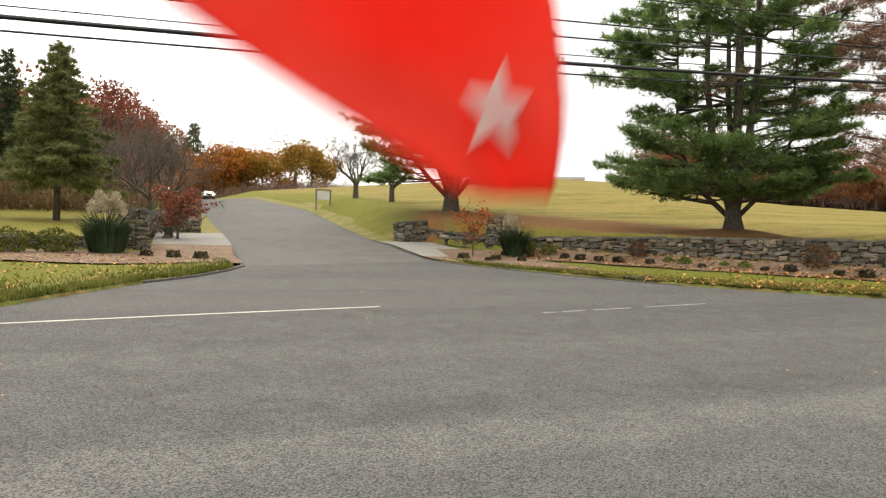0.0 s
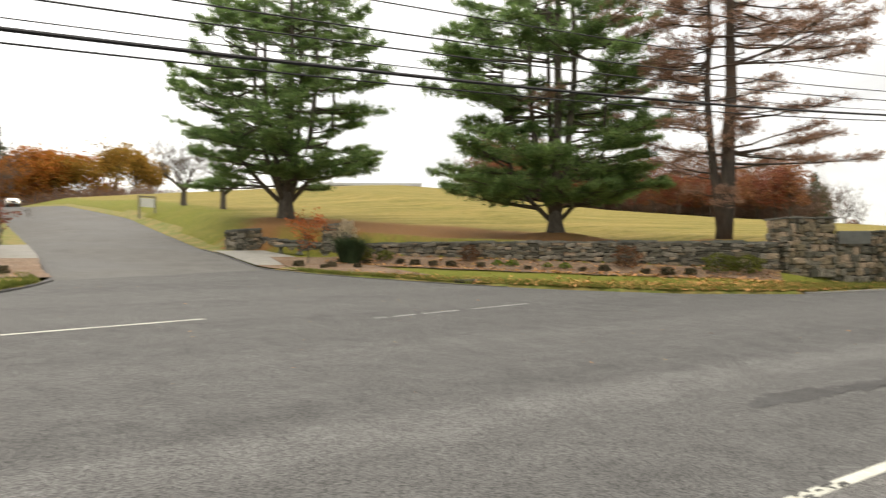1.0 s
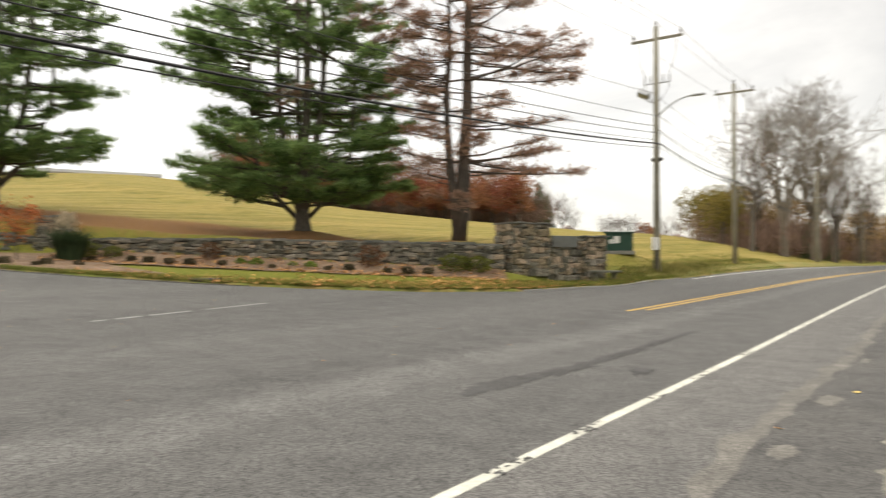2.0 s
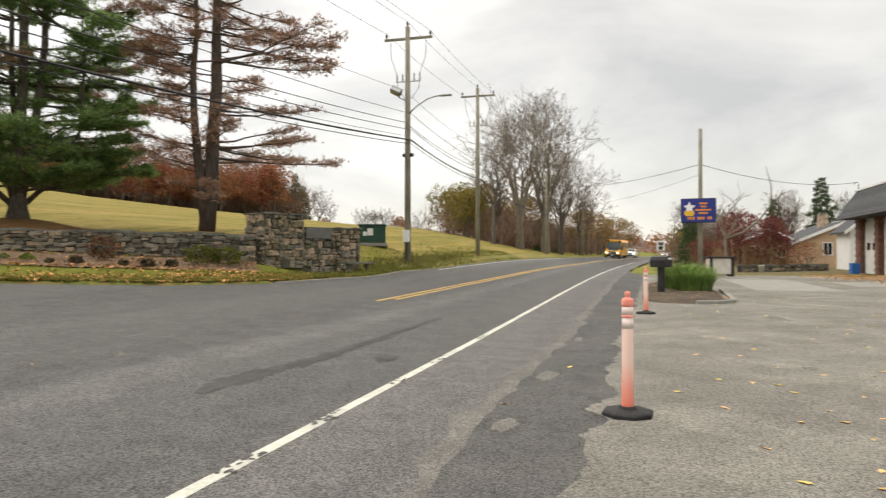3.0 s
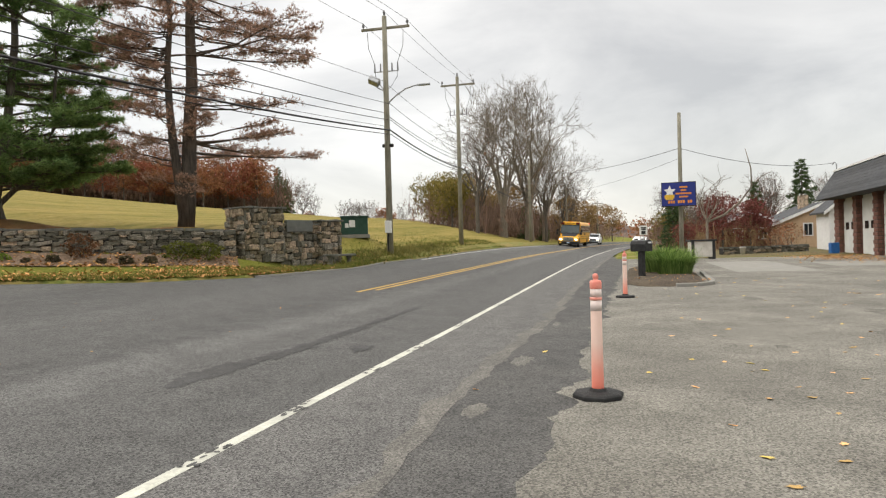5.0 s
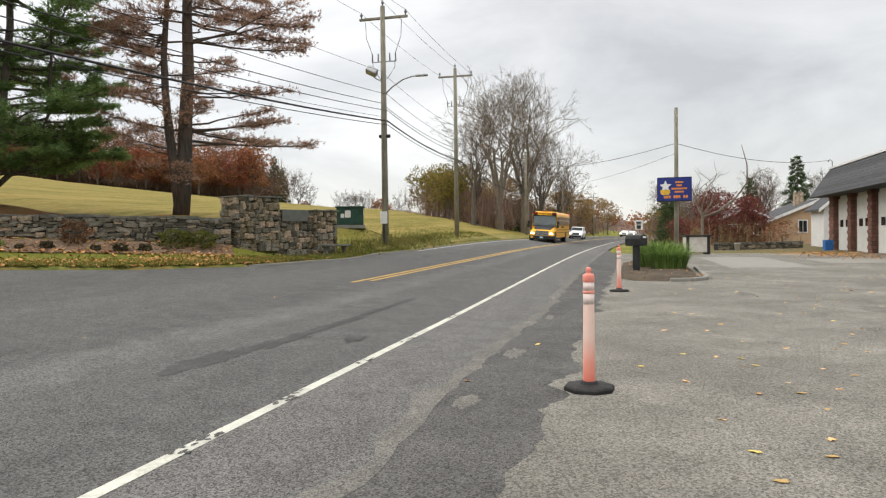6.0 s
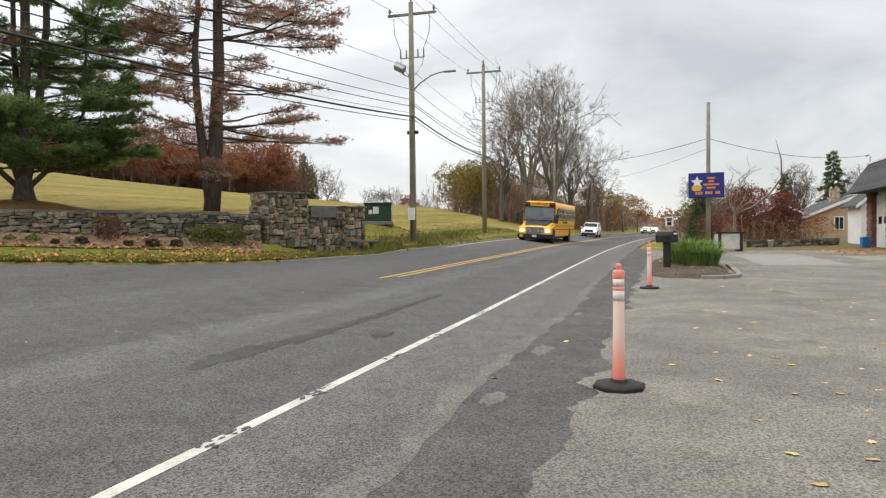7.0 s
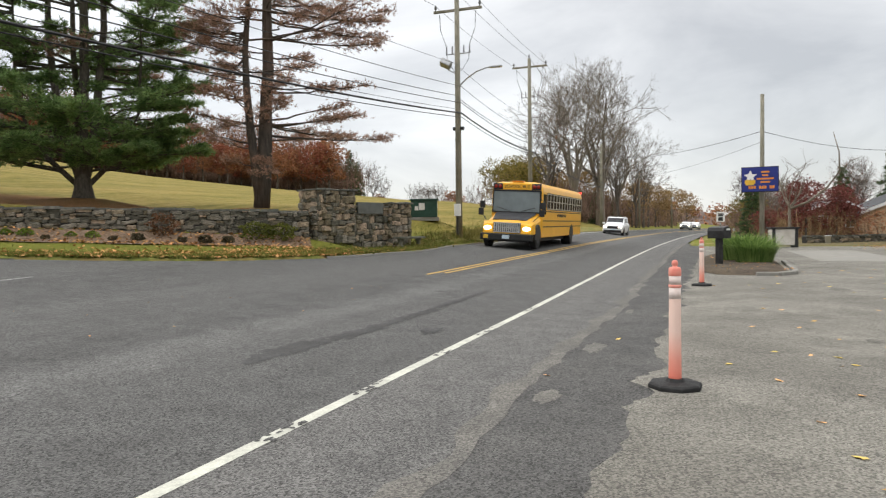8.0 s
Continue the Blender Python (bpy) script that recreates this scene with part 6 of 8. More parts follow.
# green utility cabinet on the bank
M["green_box"] = mat("dark_green_painted_steel", (0.015, 0.05, 0.035), (0.025, 0.07, 0.05), 3.0, 0.5, c3=(0.05, 0.07, 0.05), amount3=0.3)
t = thing("utility_cabinet", pose(36.3, 13.65, zg(36.3, 13.65) + 0.02, 0, 0, 20) @ Matrix.Diagonal((0.95, 0.95, 0.94, 1)), "dark green steel utility cabinet with white stickers", "utility cabinet")
b = Builder()
b.box(-0.7, -0.75, 0.1, 0.7, 0.75, 1.08)
part("body", b, M["green_box"], t, bevel=0.03)
b = Builder()
b.box(-0.76, -0.81, 1.08, 0.76, 0.81, 1.16)
part("lid", b, M["green_box"], t, bevel=0.02)
b = Builder()
b.box(-0.8, -0.85, -0.1, 0.8, 0.85, 0.1)
part("pad", b, M["concrete"], t, bevel=0.01)
for y, z, w, h in ((0.12, 0.72, 0.16, 0.2), (0.42, 0.62, 0.1, 0.12)):
    b = Builder()
    b.box(-0.712, y - w, z - h, -0.702, y + w, z + h)
    part("sticker", b, M["white"], t)
for x in (-0.35, -0.05, 0.25):
    b = Builder()
    b.box(x - 0.06, -0.762, 0.68, x + 0.06, -0.752, 0.9)
    part("sticker", b, M["white"], t)

# notice board by the side road
t = thing("notice_board", pose(11.0, 52.0, zg(11.0, 52.0), 0, 0, 8), "white notice board in a dark wooden frame", "notice board")
for x in (-0.55, 0.55):
    b = Builder()
    b.box(x - 0.05, -0.05, -0.1, x + 0.05, 0.05, 1.5)
    part("post", b, M["pole"], t)
b = Builder()
b.box(-0.6, -0.06, 1.4, 0.6, 0.06, 1.5)
part("top_rail", b, M["pole"], t)
b = Builder()
b.box(-0.48, -0.03, 0.72, 0.48, 0.03, 1.34)
part("panel", b, M["white"], t)

# shrubs, stones and small plants in the beds
M["shrub"] = leafmat("yellow_green_shrub_leaves", (0.07, 0.085, 0.018), (0.16, 0.165, 0.04))
M["shrub_red"] = leafmat("reddish_shrub_leaves", (0.10, 0.055, 0.03), (0.20, 0.11, 0.06))
M["shrub_bright"] = leafmat("bright_green_leaves", (0.09, 0.14, 0.02), (0.20, 0.27, 0.05))
M["withered"] = leafmat("withered_dark_leaves", (0.055, 0.05, 0.03), (0.14, 0.115, 0.065))


def shrub(name, wide, tall, label, material, seed, n=420, size=0.05, category="shrub", group="shrubs in the gravel beds"):
    g = np.random.default_rng(seed)
    t = thing(name, pose(0, 0, 0), label, category, group)
    b = Builder()
    for k in range(9):
        a = g.uniform(0, 2 * math.pi)
        e = np.array((math.cos(a) * wide * 0.35, math.sin(a) * wide * 0.35, tall * g.uniform(0.5, 0.85)))
        b.tube([(0, 0, -0.03), tuple(e * (0.4, 0.4, 0.55)), tuple(e)], [0.014, 0.01, 0.005], 4, caps=False)
    part("stem_fork", b, M["bark"], t)
    q = unit(g.normal(0, 1, (n, 3))) * g.uniform(0.5, 1.05, (n, 1)) ** 0.5
    q = q * (wide * 0.5, wide * 0.5, tall * 0.5) + (0, 0, tall * 0.52)
    q[:, :2] *= 1 + 0.25 * np.sin(q[:, 2:3] * 17 + seed)
    q = q[q[:, 2] > 0.02]
    f = Builder()
    f.quads(leaves(q, g, size))
    part("foliage", f, material, t)
    return t


def bed(s, off):
    w = np.array((24.75, 13.95)) * (1 - s) + np.array((14.6, 28.5)) * s + np.array((-0.82, -0.572)) * off
    return float(w[0]), float(w[1])


sh = shrub("yew_shrub", 1.15, 0.72, "yellow-green rounded shrub at the foot of the wall", M["shrub"], 401, 800)
put(sh, [(*bed(0.06, 0.75), 0, 0.95), (*bed(0.115, 0.75), 80, 1.05), (*bed(0.93, 0.9), 20, 1.0), (*bed(0.87, 0.8), 20, 0.7), (-3.2, 25.3, 40, 1.2), (-4.4, 25.0, 140, 1.2), (-5.5, 24.9, 10, 1.25), (-6.7, 24.7, 60, 1.2), (-8.0, 24.6, 60, 1.2)])
sh = shrub("barberry_shrub", 1.1, 0.85, "reddish twiggy shrub at the foot of the wall", M["shrub_red"], 402, 600)
put(sh, [(*bed(0.30, 0.55), 0, 1.0), (*bed(0.66, 0.55), 80, 0.8)])
sh = shrub("green_perennial", 0.5, 0.26, "small bright green plant in gravel", M["shrub_bright"], 403, 240, 0.04, "plant", "small plants in the bed")
put(sh, [(*bed(0.43, 0.95), 0, 1.0), (*bed(0.47, 0.9), 40, 0.8), (*bed(0.55, 0.95), 90, 1.1), (*bed(0.585, 0.9), 140, 0.9)])
sh = shrub("withered_perennial", 0.55, 0.28, "withered dark plant in gravel", M["withered"], 404, 260, 0.05, "plant", "small plants in the bed")
put(sh, [(*bed(s, o), 57 * i, k) for i, (s, o, k) in enumerate([(0.17, 1.1, 1.0), (0.215, 1.2, 1.1), (0.26, 1.2, 0.8), (0.345, 1.1, 1.0), (0.39, 1.2, 0.7), (0.51, 1.3, 0.7), (0.62, 1.2, 0.8), (0.69, 1.3, 1.0), (0.735, 1.3, 0.9), (0.78, 1.3, 1.0), (0.82, 1.2, 0.9), (0.9, 1.5, 0.8), (0.96, 1.8, 0.8)])] + [(12.0, 24.6, 0, 0.9), (11.4, 24.0, 40, 0.7), (12.8, 24.0, 90, 0.8), (10.9, 25.2, 10, 1.0), (0.3, 23.8, 0, 1.0), (1.1, 23.4, 30, 1.0), (-0.5, 24.4, 70, 0.9)])
put(bare_tree("young_maple", 405, 2.5, "young slender tree with orange-red leaves by the gate", 3, 0.03, low=0.22, spread=0.13, twig=0.2, leaf=M["vermilion"], leafn=3.0, leafsize=0.06, group="young trees by the gate"), [(11.9, 26.6, 0, 1.0)])
put(bare_tree("red_dogwood", 406, 2.7, "small spreading tree with dark red leaves by the gate", 3, 0.05, low=0.16, spread=1.3, twig=0.25, leaf=M["rust"], leafn=7.0, leafsize=0.08, group="young trees by the gate"), [(0.55, 31.5, 0, 1.0)])
put(bare_tree("thin_garden_shrub", 407, 2.6, "thin orange-leaved shrub before the tan house", 3, 0.04, low=0.12, spread=1.1, twig=0.4, leaf=M["russet"], leafn=0.9, leafsize=0.1, group="trees behind the lot"), [(62, -13.2, 0, 1.0), (60, -11.8, 90, 0.7)])

# drain in the kerb
t = thing("storm_drain", pose(12.62, 16.75, zg(12.62, 16.75) + 0.05, 0, 0, -55), "dark iron kerb drain at the road's edge", "drain")
b = Builder()
b.box(-0.32, -0.1, -0.1, 0.32, 0.12, 0.1)
part("throat", b, M["black"], t, bevel=0.02)
b = Builder()
b.box(-0.4, 0.0, 0.09, 0.4, 0.34, 0.13)
part("lid", b, M["kerb"], t, bevel=0.01)


# ---- buildings ----
M["shingle"] = mat("dark_grey_shingles", (0.045, 0.047, 0.052), (0.085, 0.088, 0.095), 5.0, 0.9, 0.5, 14, (0.06, 0.06, 0.06), 0.5, 0.5, rnd=0.2)
M["brick"] = mat("dark_red_brick", (0.11, 0.045, 0.032), (0.22, 0.10, 0.07), 8.0, 0.9, 0.5, 30, (0.25, 0.2, 0.17), 3.0, 0.3, rnd=0.25)
M["tan"] = mat("tan_stucco", (0.42, 0.29, 0.18), (0.48, 0.34, 0.22), 2.0, 0.9, 0.2, 30)
M["door_white"] = mat("white_garage_door", (0.58, 0.58, 0.55), (0.68, 0.68, 0.65), 1.5, 0.55, c3=(0.5, 0.5, 0.47), amount3=0.4)
M["glass"] = mat("dark_window_glass", (0.012, 0.014, 0.016), (0.03, 0.033, 0.036), 1.5, 0.08, spec=0.25)
GZ = 0.30
garage = thing("service_garage", pose(3.0, -0.55, GZ), "low garage with white doors, brick piers and grey mansard roof", "garage building")
b = Builder()
b.box(24, -26, -0.2, 52.2, -14.6, 4.2)
part("wall", b, M["door_white"], garage)
PIERS = [51.7, 47.7, 43.8, 39.9, 36.0, 32.1, 28.2]
gb = np.random.default_rng(77)
brick_me = Builder()
brick_me.box(-0.5, -0.5, -0.5, 0.5, 0.5, 0.5)
brick_me = brick_me.mesh("brick", M["brick"])
for i, px in enumerate(PIERS):
    b = Builder()
    w = 0.36 if i else 0.55
    b.box(px - w, -14.6, -0.2, px + w, -14.22, 3.75)
    pier_ob = part("brick_pier", b, M["mortar"], garage)
    if i < 4:
        for r in range(16):
            for c in range(2):
                ob = new("brick", brick_me)
                ob.parent = pier_ob
                off = w * (0.5 if c else -0.5) + (0.08 if r % 2 else -0.08)
                ob.matrix_basis = Matrix.LocRotScale((px + off, -14.21, 0.1 + r * 0.235), None, (w * 0.97, 0.05, 0.215))
                ob = new("brick", brick_me)
                ob.parent = pier_ob
                ob.matrix_basis = Matrix.LocRotScale((px - w, -14.31 - 0.19 * c, 0.1 + r * 0.235), None, (0.05, 0.17, 0.215))
for i in range(len(PIERS) - 1):
    x1, x0 = PIERS[i] - 0.5, PIERS[i + 1] + 0.5
    b = Builder()
    b.box(x0, -14.59, 0.02, x1, -14.54, 3.55)
    door = part("garage_door", b, M["door_white"], garage)
    for k in range(6):
        b = Builder()
        b.box(x0 + 0.01, -14.545, 0.03 + k * 0.59, x1 - 0.01, -14.5, 0.59 + k * 0.59 - 0.01)
        part("door_panel", b, M["door_white"], door)
    for fx in (0.3, 0.7):
        g_ = Builder()
        cx = x0 + (x1 - x0) * fx
        g_.box(cx - 0.32, -14.49, 1.62, cx + 0.32, -14.47, 2.1)
        part("window_pane", g_, M["glass"], door)
b = Builder()
v = [(23, -13.1, 3.75), (53.0, -13.1, 3.75), (53.0, -27, 3.75), (23, -27, 3.75), (23.8, -14.3, 5.7), (52.3, -14.3, 5.7), (52.3, -26, 5.7), (23.8, -26, 5.7)]
b.add(v, [(0, 3, 2, 1), (4, 5, 6, 7), (0, 1, 5, 4), (1, 2, 6, 5), (2, 3, 7, 6), (3, 0, 4, 7)])
roof = part("roof", b, M["shingle"], garage, "dark grey shingled mansard roof")
for r in range(9):         # shingle courses
    f0, f1 = r / 9, (r + 1) / 9
    sb = Builder()
    y0, y1, z0, z1 = -13.1 - 1.2 * f0, -13.1 - 1.2 * f1, 3.75 + 1.95 * f0, 3.75 + 1.95 * f1
    xe = 53.0 - 0.7 * f0
    sb.add([(23, y0 + 0.03, z0), (xe, y0 + 0.03, z0), (xe - 0.078, y1 + 0.012, z1 + 0.01), (23, y1 + 0.012, z1 + 0.01), (23, y0, z0 - 0.01), (xe, y0, z0 - 0.01)], [(0, 1, 2, 3), (4, 5, 1, 0)])
    part("shingle_course", sb, M["shingle"], roof)
b = Builder()
b.box(23.6, -14.5, 5.7, 52.4, -14.2, 5.82)
part("parapet_trim", b, M["white"], garage)
b = Builder()
b.box(41, -18.5, 5.7, 44, -16, 6.5)
part("roof_unit", b, M["shingle"], garage, bevel=0.03)
b = Builder()
b.tube([(52.2, -14.4, 5.75), (52.2, -14.4, 6.25), (52.3, -14.3, 6.4), (52.45, -14.2, 6.25)], 0.04, 6)
part("service_mast", b, M["metal"], garage)
M["blue_bin"] = mat("blue_plastic", (0.02, 0.10, 0.30), (0.03, 0.14, 0.38), 4.0, 0.5)
t = thing("blue_crate", pose(52.4, -13.95, GZ + 0.02), "blue plastic crate by a garage door", "crate")
b = Builder()
b.box(-0.35, -0.25, 0, 0.35, 0.25, 0.75)
part("body", b, M["blue_bin"], t, bevel=0.03)


def house(name, m, long, wide, eave, ridge, wall_mat, label, chimney=True, wins=()):
    """Gabled house: gable end faces -x, ridge along x."""
    t = thing(name, m, label, "house")
    b = Builder()
    h = wide / 2
    v = [(0, -h, -0.3), (0, h, -0.3), (0, h, eave), (0, 0, ridge), (0, -h, eave)]
    v += [(long, y, z) for _, y, z in v]
    b.add(v, [(0, 1, 2, 3, 4)[::-1], (5, 6, 7, 8, 9)] + [(i, (i + 1) % 5, 5 + (i + 1) % 5, 5 + i) for i in range(5)])
    part("wall", b, wall_mat, t)
    sl = (ridge - eave) / h
    for s in (-1, 1):
        b = Builder()
        o = 0.45
        v = [(-0.35, s * (h + o), eave - sl * o + 0.02), (long + 0.35, s * (h + o), eave - sl * o + 0.02), (long + 0.35, 0, ridge + 0.02), (-0.35, 0, ridge + 0.02)]
        v += [(x, y, z + 0.14) for x, y, z in v]
        b.add(v, [(0, 1, 2, 3), (4, 7, 6, 5), (0, 4, 5, 1), (1, 5, 6, 2), (2, 6, 7, 3), (3, 7, 4, 0)])
        part("roof_slope", b, M["shingle"], t)
        b = Builder()
        v = [(-0.38, s * (h + o), eave - sl * o - 0.12), (-0.38, s * (h + o), eave - sl * o + 0.17), (-0.38, 0, ridge + 0.17), (-0.38, 0, ridge - 0.12)]
        v += [(x + 0.02, y, z) for x, y, z in v]
        b.add(v, [(0, 1, 2, 3), (7, 6, 5, 4), (0, 4, 5, 1), (1, 5, 6, 2), (2, 6, 7, 3), (3, 7, 4, 0)])
        part("bargeboard", b, M["white"], t)
    if chimney:
        b = Builder()
        b.box(long * 0.35, 0.5, ridge - 1.0, long * 0.35 + 0.9, 1.3, ridge + 1.0)
        part("chimney", b, M["stone_warm"], t)
    for y, z, w_, h_ in wins:
        b = Builder()
        b.box(-0.06, y - w_ - 0.1, z - h_ - 0.1, -0.01, y + w_ + 0.1, z + h_ + 0.1)
        fr = part("window", b, M["white"], t)
        b = Builder()
        b.box(-0.09, y - w_, z - h_, -0.065, y - 0.03, z + h_)
        b.box(-0.09, y + 0.03, z - h_, -0.065, y + w_, z + h_)
        part("window_pane", b, M["glass"], fr)
    return t


house("tan_house", pose(76, -19.3, 0.5, 0, 0, 2), 11, 9.0, 2.4, 4.3, M["tan"], "tan stucco house with dark gable roof and chimney", True, ((1.6, 1.75, 0.35, 0.55), (-0.4, 3.9, 0.28, 0.3)))
house("brick_house", pose(78, -12.8, 0.6, 0, 0, 4), 8, 6.0, 2.3, 3.6, M["brick"], "low brown brick house behind the maples", False, ((1.2, 1.4, 0.35, 0.5), (-1.2, 1.4, 0.35, 0.5)))
house("white_outbuilding", pose(63, -17.3, 0.4, 0, 0, 0), 4, 1.9, 3.3, 4.1, M["white"], "narrow white clapboard outbuilding by the garage", False, ((0.3, 1.9, 0.2, 0.9),))
house("far_white_house", pose(150, 22, zg(150, 22), 0, 0, 0), 8, 6, 3.0, 5.2, M["white"], "small pale house among roadside trees", False, ((0, 1.6, 0.5, 0.6),))
wall_run("wall_low_lot", (54.5, -7.3), (59.5, -14.0), 0.62, 0.62, 0.4, "low stone wall behind the parking lot", 1, 48, warm=0.2)

hx_, hy_ = polar(60.5, 142)
M["cream"] = mat("pale_grey_cladding", (0.52, 0.53, 0.53), (0.62, 0.63, 0.63), 0.5, 0.6)
t = thing("hilltop_building", pose(hx_, hy_, zg(hx_, hy_) - 1.6, 0, 0, -28), "long pale flat-roofed building on the hilltop", "building")
b = Builder()
b.box(-13, -4, 0, 8, 4, 3.6)
part("wall", b, M["cream"], t)
b = Builder()
b.box(-13.3, -4.3, 3.6, 8.3, 4.3, 4.1)
part("roof", b, M["cream"], t)
b = Builder()
b.box(8, -3, 0, 19, 3, 2.5)
part("wing", b, M["cream"], t)
for i in range(9):
    b = Builder()
    x = -11.5 + i * 2.1
    b.box(x - 0.6, -4.06, 1.3, x + 0.6, -4.01, 2.7)
    part("window", b, M["glass"], t)


# ---- vehicles ----
M["bus_yellow"] = mat("school_bus_yellow_paint", (0.80, 0.40, 0.015), (0.86, 0.45, 0.02), 1.5, 0.35, c3=(0.74, 0.37, 0.02), scale3=0.8, amount3=0.4, spec=0.5)
M["bus_black"] = mat("black_trim_paint", (0.014, 0.014, 0.015), (0.03, 0.03, 0.03), 4.0, 0.5)
M["hood_grey"] = mat("dark_grey_hood_cover", (0.035, 0.036, 0.040), (0.065, 0.066, 0.071), 3.0, 0.6)
# the windscreen's pale blue-grey base has the sky's reflection painted into it
M["windscreen"] = mat("sky_toned_windscreen_glass", (0.10, 0.125, 0.13), (0.17, 0.20, 0.21), 0.4, 0.05, spec=0.6)
M["chrome"] = mat("dull_chrome", (0.45, 0.46, 0.47), (0.58, 0.59, 0.60), 5.0, 0.25, metal=0.9)
M["headlamp"] = mat("lit_headlamp", (0.9, 0.88, 0.82), (1.0, 0.97, 0.9), 5.0, 0.2, emit=((1.0, 0.90, 0.68), 4.5))
M["amber"] = mat("amber_lens", (0.55, 0.16, 0.01), (0.65, 0.22, 0.02), 5.0, 0.25)
M["red_lens"] = mat("red_lens", (0.22, 0.02, 0.012), (0.30, 0.03, 0.02), 5.0, 0.25)
M["red_lit"] = mat("lit_red_marker", (0.6, 0.05, 0.03), (0.7, 0.06, 0.04), 5.0, 0.3, emit=((1.0, 0.08, 0.05), 1.5))
M["frame_pale"] = mat("pale_window_frame", (0.40, 0.36, 0.26), (0.50, 0.45, 0.33), 4.0, 0.5)
M["plate"] = mat("pale_blue_plate", (0.45, 0.55, 0.62), (0.55, 0.64, 0.70), 5.0, 0.4)
M["tyre"] = mat("black_tyre_rubber", (0.012, 0.012, 0.012), (0.026, 0.026, 0.026), 6.0, 0.85, 0.3, 40)
M["car_white"] = mat("white_car_paint", (0.70, 0.71, 0.72), (0.76, 0.77, 0.78), 1.5, 0.25, spec=0.5)


def loft(b, sections, cap=True):
    """Joins rings of equal length into a skin."""
    k = len(sections[0])
    v = [p for s in sections for p in s]
    f = [(i * k + j, i * k + (j + 1) % k, (i + 1) * k + (j + 1) % k, (i + 1) * k + j) for i in range(len(sections) - 1) for j in range(k)]
    if cap:
        f += [tuple(range(k))[::-1], tuple((len(sections) - 1) * k + j for j in range(k))]
    b.add(v, f)


def wheel(owner, x, y, r, wide, side):
    """A wheel with its hub at (x, y, r); side: +1 when its face looks to +y."""
    w = new("wheel")
    w.parent = owner
    w.matrix_basis = pose(x, y, r)
    b = Builder()
    n = 24
    prof = [(r * 0.62, -wide / 2), (r * 0.93, -wide / 2), (r, -wide / 2 + 0.03), (r, wide / 2 - 0.03), (r * 0.93, wide / 2), (r * 0.62, wide / 2)]
    loft(b, [[(math.cos(2 * math.pi * k / n) * q, yy, math.sin(2 * math.pi * k / n) * q) for k in range(n)] for q, yy in prof], cap=True)
    part("tyre", b, M["tyre"], w)
    b = Builder()
    yy = side * (wide / 2 + 0.004)
    loft(b, [[(math.cos(2 * math.pi * k / 10) * q, d, math.sin(2 * math.pi * k / 10) * q * (0.86 if k % 2 else 1)) for k in range(10)] for q, d in ((r * 0.58, yy), (r * 0.3, yy - side * 0.05), (r * 0.22, yy + side * 0.01))])
    part("rim", b, M["bus_black"] if r > 0.42 else M["chrome"], w)
    return w


